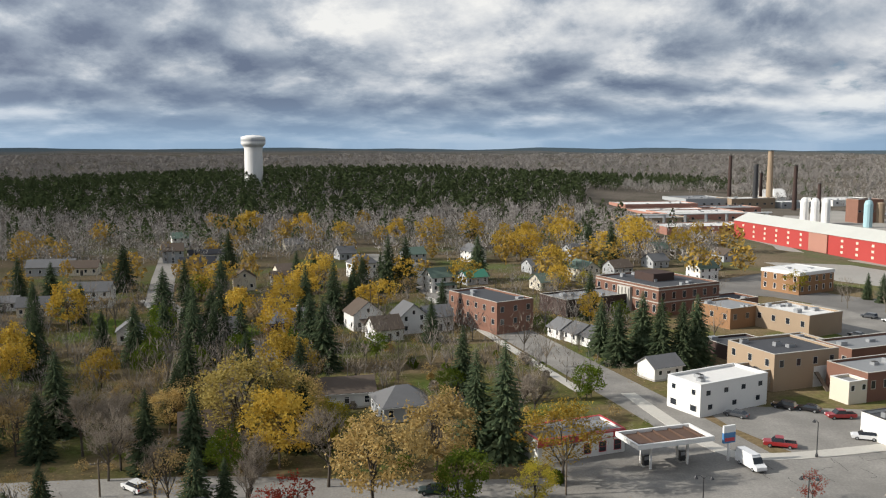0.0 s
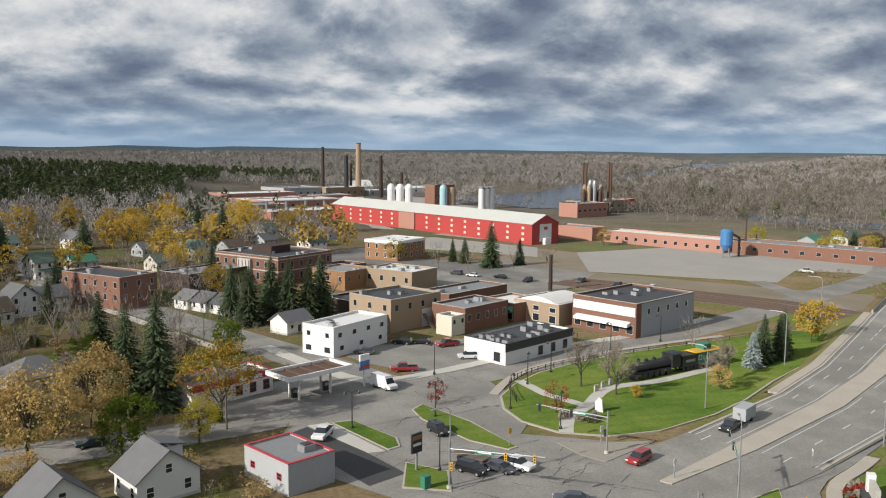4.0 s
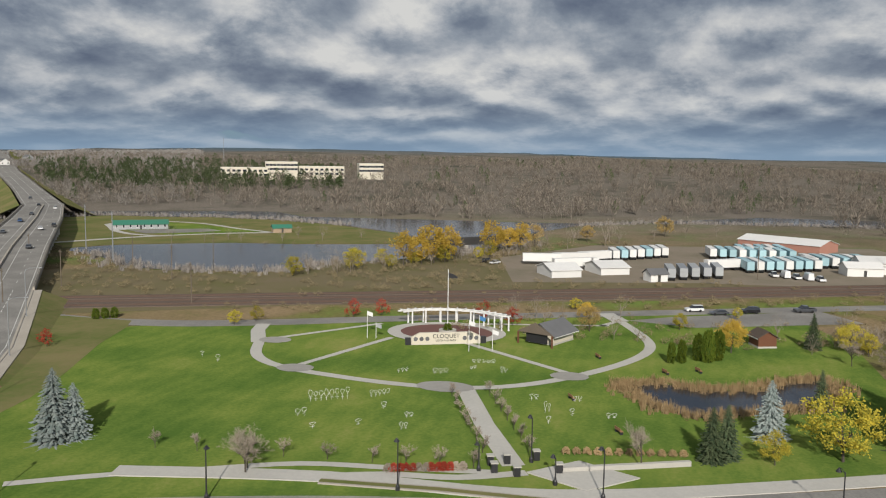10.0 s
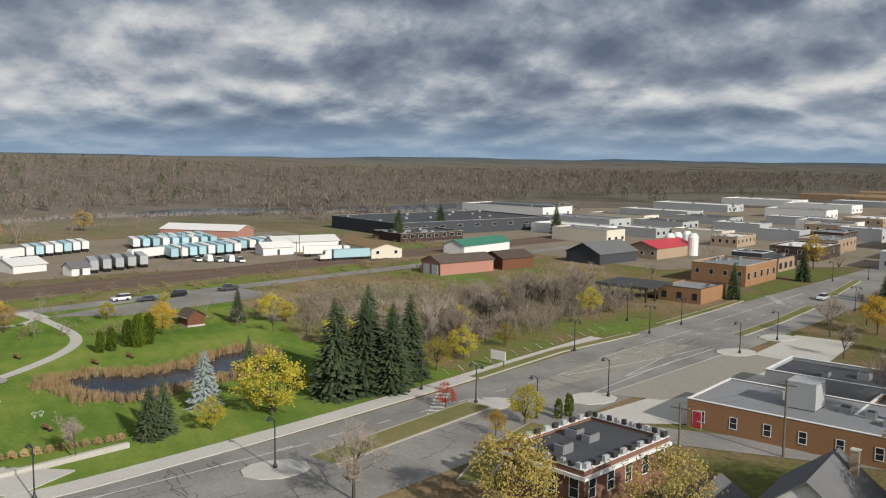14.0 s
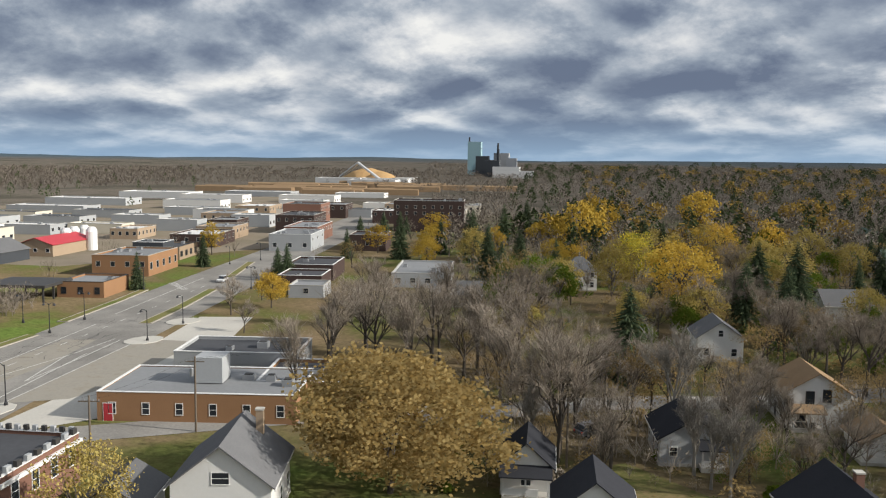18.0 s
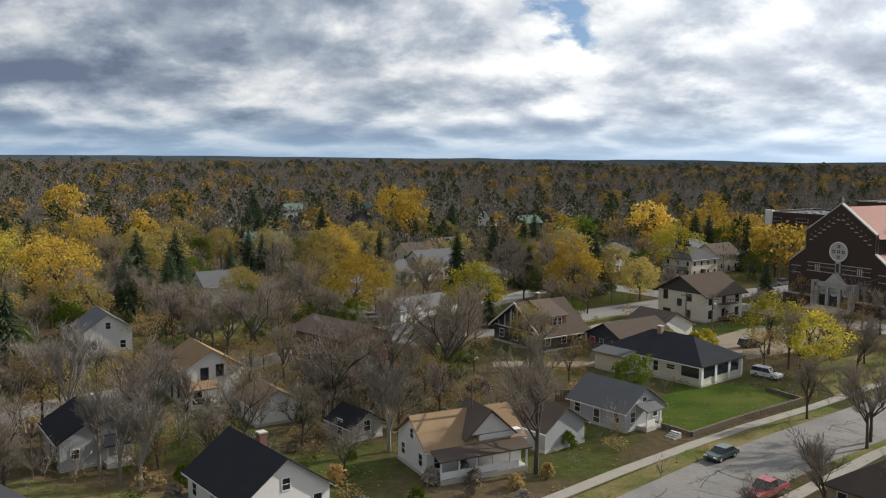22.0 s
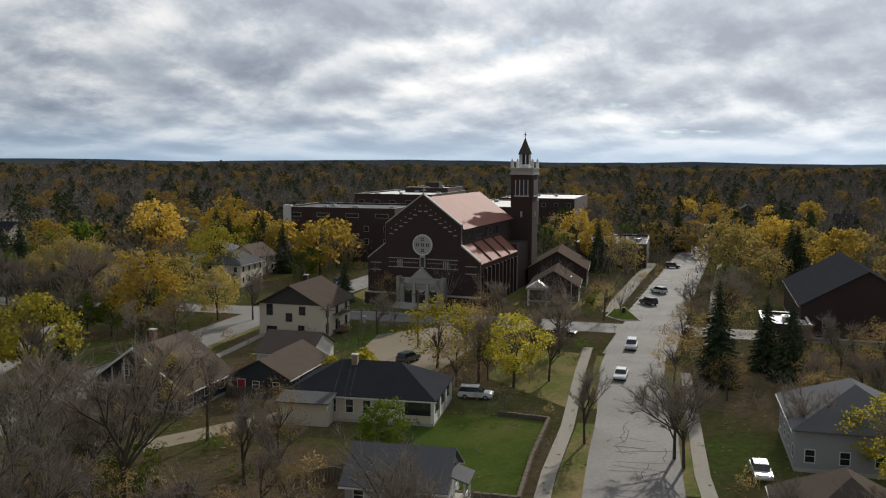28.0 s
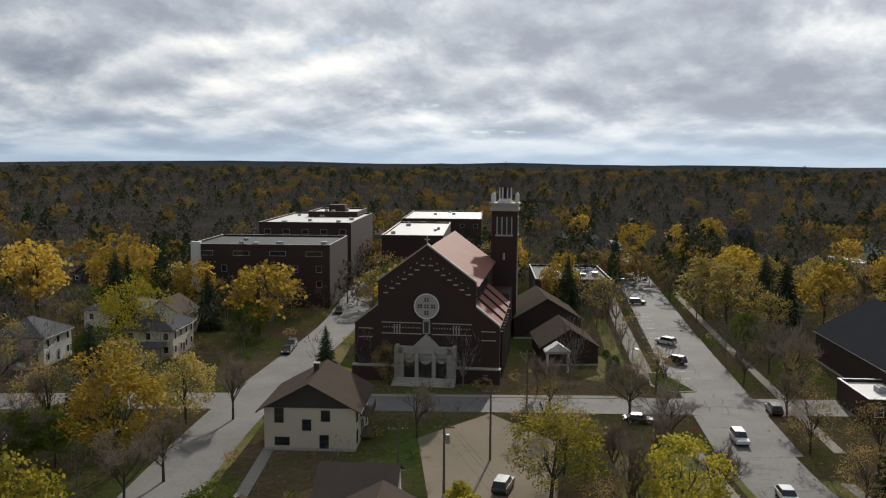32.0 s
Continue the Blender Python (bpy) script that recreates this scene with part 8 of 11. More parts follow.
tower = flat_building("office_tower", "dark block with a white stair tower", 222, -202, 10, 10, 7.5, 296, DARK_WALL, GREY_ROOF, [(0, 2, 3, 1.6, 2.4)], TRIM, 1)
flat_building("office_block", "low office with a brown fascia", 232, -218, 18, 14, 4.6, 296, TAN_WALL, TAR, [(0, 4, 2, 2.0, 1.8)], DARK_TRIM, 2)
flat_building("grey_shop", "grey rendered shop with an arched door", 215, -268, 26, 16, 6.4, 296, GREY_WALL, GREY_ROOF, [(0, 3, 4.4, 1.2, 1.2), (3, 3, 2.4, 1.4, 1.6)], TRIM, 6)
flat_building("brick_shop", "dark brick shop block with small windows", 190, -282, 18, 14, 6.2, 296, DARK_BRICK, TAR, [(3, 3, 3, 1.2, 1.4)], STONE, 3)
flat_building("brick_row", "brick shopfronts with pale cornices", 234, -300, 34, 14, 6.6, 296, BRICK, GREY_ROOF, [(0, 8, 4.6, 1.1, 1.5)], TRIM, 5)
flat_building("brick_row", "long dark brick two-storey row", 262, -330, 30, 18, 8.6, 296, DARK_BRICK, TAR, [(0, 8, 6.4, 1.1, 1.5), (3, 5, 6.4, 1.1, 1.5)], STONE, 5)
flat_building("brick_row", "red brick three-storey hotel block", 290, -370, 26, 20, 11, 296, BRICK, TAR, [(0, 7, 8.6, 1.1, 1.5), (0, 7, 5.2, 1.1, 1.5)], STONE, 3)
flat_building("brick_apartments", "tall dark brick apartment block", 215, -372, 22, 34, 15, 296, DARK_BRICK, TAR, [(0, 6, 12, 1.2, 1.4), (0, 6, 9, 1.2, 1.4), (0, 6, 6, 1.2, 1.4), (3, 8, 12, 1.2, 1.4), (3, 8, 9, 1.2, 1.4)], STONE, 3)
flat_building("brick_shop", "low dark brick shops beside the avenue", 160, -208, 20, 14, 4.6, 296, DARK_BRICK, TAR, [(3, 3, 2, 1.6, 1.6)], TRIM, 2)
flat_building("brick_shop", "low dark red brick annex", 150, -190, 14, 12, 3.8, 296, DARK_BRICK, TAR, (), TRIM, 1)
flat_building("grey_annex", "small grey rendered annex", 139, -178, 10, 9, 3.2, 296, GREY_WALL, GREY_ROOF, [(3, 1, 1.8, 1.2, 1.2)], STONE, 0)
flat_building("low_store", "long low store under a grey roof", 128, -218, 30, 16, 4.0, 296, GREY_WALL, GREY_ROOF, [(3, 4, 2, 1.4, 1.2)], STONE, 2)
for x, y, w, d, h in ((255, -258, 26, 18, 5), (270, -285, 24, 16, 5.5), (290, -310, 20, 14, 6), (300, -262, 20, 12, 4.5), (325, -345, 24, 18, 6), (345, -395, 30, 20, 7), (310, -420, 26, 20, 8), (260, -405, 24, 16, 7), (280, -450, 26, 18, 8), (235, -430, 24, 18, 7), (345, -450, 30, 18, 6), (300, -500, 30, 20, 8), (250, -480, 24, 16, 7)):
    flat_building("downtown_block", "flat-roofed downtown brick building", x, y, w, d, h, 296, yard_dice.choice((TAN_WALL, CREAM, GREY_WALL, DARK_BRICK, WHITE)), yard_dice.choice((GREY_ROOF, PALE_ROOF, PALE_ROOF)), [(0, 5, h - 2, 1.2, 1.5), (3, 4, h - 2, 1.2, 1.5)], STONE, 3)
# turn lane outline and pale concrete lanes of the avenue
sheet("car_park_7", [(132.4, -116.7), (121.6, -120.8), (109.0, -91.0), (108.6, -81.9), (114.5, -75.7)], 0.072, WORN_CONCRETE, "pale worn concrete lane by the clinic", "lane")
sheet("car_park_8", [(120.4, -68.0), (129.6, -94.3), (139.2, -111.9), (144.5, -108.5), (137.3, -91.0), (124.0, -67.9)], 0.071, WORN_CONCRETE, "pale worn concrete strip in the avenue", "lane")
for k, (a, b) in enumerate((((122.9, -84.9), (132.0, -99.1)), ((132.0, -99.1), (136.8, -114.2)), ((122.9, -84.9), (127.7, -97.3)), ((127.7, -97.3), (135.2, -114.0)), ((114.2, -74.6), (131.4, -114.6)), ((127.3, -76.2), (132.8, -101.7)))):
    strip("turn_line_%d" % (k + 1), [a, b], 0.09, 0.082, PAINT, "white painted turn lane line", "lane line")
# brick clinic, office with balustrade and the corner house
clinic = flat_building("clinic", "low orange brick clinic with a grey roof", 88, -90, 15, 27, 4.0, 297, ORANGE_BRICK, GREY_ROOF, [(3, 6, 1.8, 0.9, 1.5)], TRIM, 3, parapet=0.12)
door(clinic, 15, 27, 3, -12, 1.2, 2.4, RED_TRIM, "red entrance door")
flat_building("clinic_wing", "black-roofed wing of the clinic", 77, -104, 14, 20, 3.8, 297, ORANGE_BRICK, TAR, [(3, 4, 1.8, 1.0, 1.2)], TRIM, 4)
flat_building("clinic_wing", "grey roofed upper wing with a white edge", 98, -108, 12, 20, 4.6, 297, GREY_WALL, TAR, (), TRIM, 3)
part("lift_house", Shape().box(-2, -2, 4, 2, 2, 7.6), GREY_WALL, clinic)
bank = flat_building("old_office", "brick office with a white balustrade roof edge", 82, -51.7, 16.3, 11, 5.5, 292, BRICK, TAR, [(0, 5, 3.4, 1.1, 2.0), (3, 4, 3.4, 1.1, 2.0)], TRIM, 3, parapet=0.4)
part("cornice", Shape().box(-8.4, -5.8, 4.5, 8.4, 5.8, 4.9), TRIM, bank)
for k in range(10):
    for e in (-5.3, 5.3):
        part("baluster_block", Shape().box(-7.8 + 1.65 * k, e - 0.2, 5.59, -7.0 + 1.65 * k, e + 0.2, 6.2), DARK_TRIM if k % 2 else GREY_WALL, bank)
    for e in (-8.0, 8.0):
        part("baluster_block", Shape().box(e - 0.2, -5.0 + 1.05 * k, 5.59, e + 0.2, -4.5 + 1.05 * k, 6.2), DARK_TRIM if k % 2 else GREY_WALL, bank)
h = house("white two-storey gabled house with a tall chimney", 59.8, -63.7, 11, 9.5, 5.0, 3.7, 120, WHITE, ROOF_GREY, chimney=(-3.6, 2.0), rows=[(1, 3, 2.0, 1.0, 1.5), (1, 1, 5.6, 1.6, 1.1), (0, 3, 2.0, 1.0, 1.5), (2, 3, 2.0, 1.0, 1.5)], trim=TRIM, chimney_mat=TAN_WALL, doors=())
house("small garage with a grey roof beside the white house", 68.6, -57.5, 7, 6, 2.6, 1.8, 120, WHITE, ROOF_GREY, name="garage", rows=())
strip("road_6", smooth([(103, -62), (92, -74), (71, -96), (56, -106), (38, -123), (22, -133), (3, -150), (-29, -181), (-70, -222)], 4), 3.4, 0.06, ASPHALT, "narrow worn asphalt side street", "road")
sheet("car_park_5", [(104, -62), (112, -86), (140, -140), (130, -146), (112, -116), (97, -78)], 0.07, CONCRETE, "pale concrete apron beside the avenue", "forecourt")
# lawns and kerbed medians of the avenue
MEDIANS = (([(131, -60), (137, -71), (144, -84), (153, -108)], 0.9), ([(160, -120), (172, -145), (180, -160)], 0.9), ([(144, -128), (153, -147), (166, -171)], 1.1), ([(178, -190), (198, -222)], 1.0), ([(101, -26), (108, -39), (116, -54)], 2.1), ([(88, -40), (97, -48), (104, -58)], 1.5), ([(96, 40), (97.4, 25), (97.8, 8)], 0.5))
for k, (line, half) in enumerate(MEDIANS):
    strip("median_%d" % (k + 1), line, half + 0.35, 0.2, KERB, "concrete kerb of the avenue median", "kerb", 0.18)
    strip("median_turf_%d" % (k + 1), line, half, 0.22, ROUGH_GRASS, "dry grass strip in the median", "grass")
for k, (x, y) in enumerate(((116, -56), (100, -20), (131, -116), (139, -134), (113, -72))):
    sheet("kerb_pad_%d" % (k + 1), [(x + 3.2 * math.cos(i * 0.6283), y + 4.2 * math.sin(i * 0.6283)) for i in range(10)], 0.19, CONCRETE, "pale concrete corner pad", "pavement", 0.16)
for line in (([(98, 2), (108, -26)]), ([(114, -70), (131, -103)]), ([(136, -88), (152, -122)]), ([(158, -132), (184, -186)])):
    strip("lane_line_%d" % (len(bpy.data.objects)), line, 0.09, 0.075, PAINT, "white painted lane line", "lane line")
for k in range(26):
    a, b = Vector((93.5, 20)), Vector((176, -176))
    p = a.lerp(b, (k + 0.3) / 26)
    d = (b - a).normalized()
    off = Vector((-d.y, d.x)) * (2.5 + 2.5 * math.sin(k / 26 * 3.1))
    q = p - off
    strip("lane_dash_%d" % (k + 1), [(q.x, q.y), (q.x + d.x * 2.6, q.y + d.y * 2.6)], 0.09, 0.078, PAINT, "white painted lane dash", "lane line")
for k in range(14):
    p = Vector((134.5, -57)).lerp(Vector((158, -104)), k / 13)
    strip("bay_line_%d" % (k + 1), [(p.x, p.y), (p.x + 4.2, p.y - 0.6)], 0.06, 0.077, PAINT, "white parking bay line", "bay line")
for x0, y0 in ((112, -46), (172, -168)):
    for k in range(8):
        strip("crossing_bar_%d" % (k + 1 + int(x0)), [(x0 + 1.6 * k, y0 - 0.9 * k), (x0 + 1.6 * k + 0.9, y0 - 0.9 * k + 1.9)], 0.3, 0.079, PAINT, "worn white painted crossing bar", "crossing")
for x, y in ((127, -49), (117, -54), (107, -59), (113, -75), (152, -111), (143, -87), (166, -115), (130, -116), (158, -124), (137, -132), (200, -214), (199, -228), (158, -177), (180, -160), (100.4, -20), (100, 6), (96, 30), (110, 16), (87.2, 50.4), (79.6, 74)):
    street_lamp(x, y, 25, 6.0, twin=(x in (117, 152, 143, 158)))
street_lamp(105, 22, 25, 3.4)
street_lamp(103, 12, 25, 3.4)
for x, y in ((104.5, 17), (107, 12), (105, 20), (108.6, 19), (111, 15.5), (107.5, 21)):
    pier = thing("gate_pier", "short black stone pier at the park entrance", "pier", x, y, 0.1, 20, "entrance piers")
    part("pier", Shape().box(-0.4, -0.4, 0, 0.4, 0.4, 1.2), IRON, pier)
    part("cap", Shape().box(-0.5, -0.5, 1.2, 0.5, 0.5, 1.35), STONE, pier)
wall = thing("garden_wall", "low buff stone wall with dry grasses", "wall", 111, 4, 0, -66)
part("wall", Shape().box(-9, -0.3, 0, 9, 0.3, 0.7), STONE, wall)
for k in range(12):
    shrub(114.5 + 0.3 * k, 12 - 1.4 * k, 1.0, REED, "tuft of dry ornamental grass")
board = thing("notice_sign", "white roadside notice board", "sign", 136.5, -67.3, 0, 27)
part("panel", Shape().box(-1.6, -0.08, 1.4, 1.6, 0.08, 3.0), TRIM, board)
for e in (-1.3, 1.3):
    part("post", Shape().box(e - 0.07, -0.06, 0, e + 0.07, 0.06, 1.6), TIMBER, board)
for x, y in ((172, 12), (166, -7), (141, 14), (125.5, 5.5), (163, -1)):
    bench = thing("park_bench", "reddish wooden park bench on the grass", "bench", x, y, 0.03, 30, "park benches")
    part("seat", Shape().box(-0.9, -0.25, 0.42, 0.9, 0.25, 0.5), ORANGE_BRICK, bench)
    part("backrest", Shape().box(-0.9, 0.22, 0.5, 0.9, 0.3, 0.95), ORANGE_BRICK, bench)
    for e in (-0.75, 0.75):
        part("leg", Shape().box(e - 0.05, -0.22, 0, e + 0.05, 0.25, 0.42), IRON, bench)
house("small brown park hut", 194, -21, 4.5, 4, 2.4, 1.2, 20, WOOD_BROWN, ROOF_BROWN, rows=(), name="hut")

# trees beside the pond and along the avenue
trees("spruce", [(129, -40), (132, -46), (128, -35), (133, -42), (127, -44), (135, -50), (131, -37)], 15.5, 0.12)
tree("blue", 129, -15.5, 8.8)
trees("spruce", [(119, -9), (117, -7)], 7.8, 0.05)
trees("spruce", [(146, -25), (194, -31)], 8, 0.15)
tree("yellow", 122, -24, 9.6, "broad tree in green-gold autumn leaf", wide=1.1)
trees("yellow", [(118, -15), (105, -56), (193, -38), (190, -41), (144, -64), (151, -76), (138, -56)], 5.4)
for x, y, hh in ((173, -4, 4.6), (172, -2, 4.2), (175, -9, 6.6), (177, -11, 6.2), (176, -7, 5.4), (106, -62, 3.0), (106.5, -64, 3.4)):
    arborvitae(x, y, hh)
tree("gold", 185, -14, 7)
tree("gold", 102, -50, 3.6)
tree("red", 117, -49, 3.8)
tree("bare", 88, -26, 9.4, wide=1.15)
tree("bare", 112, 2, 5.8, wide=1.1)
wood_dice = random.Random(21)
for k in range(46):
    f0 = wood_dice.random()
    o = wood_dice.uniform(2, 24)
    tree("bare" if k % 6 else "yellow", 139 + 40 * f0 + o * 0.9, -52 - 72 * f0 + o * 0.42, wood_dice.uniform(7, 11) if k % 6 else 6.5)
trees("bare", [(190, 5), (196, -12), (203, -25), (210, -40), (212, -57), (206, -67), (188, -30), (180, -36), (175, -42), (200, -48)], 6)
trees("bare", [(205, -150), (225, -165), (196, -128), (240, -200), (247, -235), (236, -245)], 8)
trees("gold", [(352, 63), (346, 68), (356, 58), (300, 85), (306, 82), (294, 90), (311, 78)], 12)
brush_dice = random.Random(31)
for k in range(60):
    f0 = brush_dice.random()
    tree("bare" if k % 5 else "yellow", 262 + 90 * f0 + brush_dice.uniform(-8, 8), 118 - 70 * f0 + brush_dice.uniform(-6, 6), brush_dice.uniform(4, 8))
trees("bare", [(380, 50), (395, 40), (410, 25), (425, 5), (440, -10), (400, 20), (415, 40), (430, 25), (370, 40), (385, 25), (455, -25), (360, 50)], 10)
trees("rust", [(405, 35), (445, 0), (375, 55)], 9)
trees("bare", [(345, 180), (355, 165), (365, 150), (340, 195), (375, 135), (385, 120), (330, 205), (352, 190), (372, 165)], 8)
trees("yellow", [(262, 335), (268, 300), (300, 305), (310, 300), (285, 310)], 9)
trees("spruce", [(296, 312), (303, 318), (322, 345)], 9)
# power poles along the river and the railway
for x, y in ((215, 170), (238, 148), (262, 178), (202, 120), (250, 210), (285, 160), (176, 156), (300, -30), (262, -60), (322, -75)):
    utility_pole(x, y, 11, 60)
pyl = [(268, 190, 18), (300, 225, 18)]
for x, y, hh in pyl:
    ob = thing("power_tower", "slim steel power line tower", "power tower", x, y, 0, 40, "power towers")
    for e in (-1.4, 1.4):
        part("leg", Shape().tube((e, 0, 0), (e * 0.3, 0, hh), 0.14, 0.1, 6), STEEL, ob)
    for z0 in (hh - 1, hh - 3.5, hh - 6):
        part("arm", Shape().box(-2.6, -0.1, z0, 2.6, 0.1, z0 + 0.2), STEEL, ob)
rb = thing("railway_bridge", "dark steel girder railway bridge over the river", "bridge", 366, 78, 0, -40)
part("girder", Shape().box(-26, -2, 1.2, 26, -1.6, 4.2), DARK_TRIM, rb)
part("girder", Shape().box(-26, 1.6, 1.2, 26, 2, 4.2), DARK_TRIM, rb)
part("floor", Shape().box(-26, -1.6, 1.2, 26, 1.6, 1.6), TIMBER, rb)
for e in (-24, -8, 8, 24):
    part("pier", Shape().box(e - 0.8, -2, -0.5, e + 0.8, 2, 1.2), CONCRETE, rb)

# far mill on the southern skyline
for x, y, w, d, h, mat in ((846, -1655, 28, 26, 70, TEAL), (752, -1590, 30, 30, 46, GREY_WALL), (728, -1500, 26, 26, 32, DARK_WALL), (690, -1480, 50, 26, 20, WHITE), (890, -1800, 60, 30, 24, GREY_WALL), (780, -1560, 26, 20, 40, DARK_WALL), (716, -1560, 20, 20, 36, STEEL), (660, -1450, 70, 24, 13, WHITE), (800, -1600, 40, 24, 22, TEAL)):
    flat_building("paper_mill_block", "tall pale green paper mill tower far off", x, y, w, d, h, 20, mat, GREY_ROOF, [(0, 3, h * 0.8, 5, 3), (3, 3, h * 0.8, 5, 3)], TRIM, 2)
for x, y, h in ((752, -1572, 66), (766, -1600, 62), (738, -1545, 54), (862, -1660, 80)):
    st = thing("chimney_stack", "tall mill chimney far off", "chimney", x, y, 0, 0, "mill chimneys")
    part("shaft", Shape().lathe([(2.4, 0), (1.7, h)], 12), DARK_WALL, st)
for x, y, a, h in ((690, -1020, 44, 20), (655, -1000, 30, 16), (720, -1060, 34, 15)):
    pile = thing("chip_pile", "large pale wood chip pile at the mill", "wood chips", x, y, 0)
    part("heap", Shape().lathe([(a, 0), (a * 0.9, h * 0.25), (a * 0.5, h * 0.75), (a * 0.12, h)], 20), material("wood_chips_%d" % x, (0.42, 0.27, 0.13), 0.9, 0.2, 0.25, 0.02), pile)
conv = thing("conveyor", "long pale inclined conveyor at the mill", "conveyor", 690, -1000, 0)
part("gallery", Shape().tube((-60, 40, 6), (10, -10, 27), 2.0, 2.0, 6), TRIM, conv)
part("gallery", Shape().tube((70, -50, 6), (10, -10, 27), 2.0, 2.0, 6), TRIM, conv)
for x, y in ((640, -1010), (620, -960), (600, -900), (680, -940)):
    flat_building("mill_shed", "pale mill shed far off", x, y, 60, 30, 8, 20, WHITE, PALE_ROOF, (), TRIM, 0)
log_dice = random.Random(3)
for k in range(40):
    x, y = 470 + log_dice.uniform(-60, 180), -700 - log_dice.uniform(-60, 200)
    lp = thing("log_pile", "long stack of cut logs", "logs", x, y, 0, 24, "log piles")
    part("logs", Shape().extrude_x([(-5, 0), (5, 0), (4, 5), (0, 6), (-4, 5)], -24, 24), ROOF_GOLD, lp)

# ---- church district: streets ----
strip("road_7", smooth([(14, -47), (-20, -69), (-44, -84.2), (-56, -91), (-67.5, -97), (-81, -103.8), (-102, -115.4), (-118, -122.5)], 4), 4.9, 0.06, STREET, "cracked grey residential street", "road")
strip("road_14", smooth([(-112, -119.6), (-185, -148), (-260, -176), (-420, -236)], 5), 5.8, 0.064, STREET, "grey street past the church", "road")
strip("road_8", smooth([(-60, -266), (-96, -204), (-112, -172), (-128, -140), (-146, -104), (-170, -52)], 5), 4.8, 0.065, STREET, "asphalt street in front of the church", "road")
strip("road_9", smooth([(-20, -158), (-62, -180), (-100, -198), (-160, -222), (-215, -250), (-300, -290)], 5), 4.6, 0.07, STREET, "asphalt street beside the church", "road")
sheet("car_park_6", [(-140, -133), (-146, -140), (-200, -160), (-230, -170), (-228, -163), (-195, -149), (-155, -133)], 0.075, STREET, "asphalt parking strip by the church", "car park")
for k in range(14):
    p = Vector((-150, -137)).lerp(Vector((-215, -162)), k / 13)
    strip("bay_line_%d" % (101 + k), [(p.x, p.y), (p.x + 1.9, p.y - 4.6)], 0.07, 0.08, PAINT, "white parking bay line", "bay line")
for k, line in enumerate(([(-20, -80), (-33.7, -88.4), (-46.7, -95.8), (-56.6, -101), (-71.1, -107.8), (-97, -121.5), (-112, -129)], [(-40, -73.5), (-53, -81), (-66, -88.5), (-80, -95.5), (-106, -108.5)], [(-146, -144), (-200, -165), (-235, -178)], [(-118, -110), (-190, -139), (-250, -162)], [(-104, -197), (-118, -170), (-131, -145)], [(-150, -207), (-200, -232), (-250, -262)], [(-40, -152), (-64, -170), (-96, -187)])):
    strip("pavement_%d" % (11 + k), line, 0.8 if k != 2 else 1.6, 0.12, WORN_CONCRETE, "worn slab pavement with joints", "pavement", 0.1)
for k, line in enumerate(([(-24, -79.3), (-45, -92.2), (-57, -98.6), (-74, -106.4)], [(-80, -109.3), (-108, -123.3)], [(-60, -87.4), (-72, -93.2), (-84, -99), (-106, -110.4)], [(-152, -151), (-200, -170)], [(-122, -188), (-126, -200), (-150, -212), (-196, -236)], [(-60, -174), (-92, -190)])):
    strip("verge_%d" % (11 + k), line, 1.5, 0.05, LITTER_LAWN, "green verge scattered with leaves", "grass")
for k, poly in enumerate(([(-48.6, -99.6), (-71, -110.9), (-68, -120), (-60, -124), (-46, -110)], [(-78, -112), (-108, -126), (-104, -138), (-84, -130)], [(-140, -150), (-160, -156), (-156, -170), (-140, -165)], [(-2, -134), (10, -143), (0, -156), (-14, -150)], [(20, -170), (-4, -158), (4, -184), (26, -194)], [(20, -76), (36, -90), (30, -98), (10, -88)])):
    sheet("lawn_%d" % (11 + k), poly, 0.04, LAWN if k == 0 else LITTER_LAWN, "green front lawn with fallen leaves", "lawn")
sheet("yard_11", [(-78, -136), (-104, -146), (-112, -160), (-96, -164), (-74, -150)], 0.05, DIRT, "gravel parking patch behind the houses", "yard")
strip("road_10", smooth([(-33, -140), (-46, -138), (-60, -136)], 3), 2.0, 0.055, DIRT, "narrow brown gravel back lane", "road")
strip("road_11", [(-36, -168), (-22, -172), (-2, -130)], 2.6, 0.055, ASPHALT, "narrow asphalt back lane", "road")
wall = thing("retaining_wall", "low dark stone wall round the front lawn", "wall", 0, 0, 0)
for a, b in (((-48.1, -98.9), (-58, -104.2)), ((-58, -104.2), (-71.5, -110.7)), ((-48.1, -98.9), (-44.5, -106)), ((-71.5, -110.7), (-69.5, -117))):
    d = Vector(b) - Vector(a)
    n = max(2, int(d.length / 0.8))
    for i in range(n):
        p = Vector(a) + d * ((i + 0.5) / n)
        part("stone", kept("wall_stone", lambda: Shape().box(-0.38, -0.2, 0, 0.38, 0.2, 0.62).mesh("stone", TIMBER)), None, wall, at=pose(p.x, p.y, 0.02 * (i % 3), 0, 0, math.degrees(math.atan2(d.y, d.x))))
steps = thing("garden_steps", "pale concrete garden steps in the wall", "steps", -45, -98.6, 0, 27)
for k in range(4):
    part("step", Shape().box(-0.35 * k - 0.4, -0.7, 0, -0.35 * k, 0.7, 0.16 * (k + 1)), CONCRETE, steps)

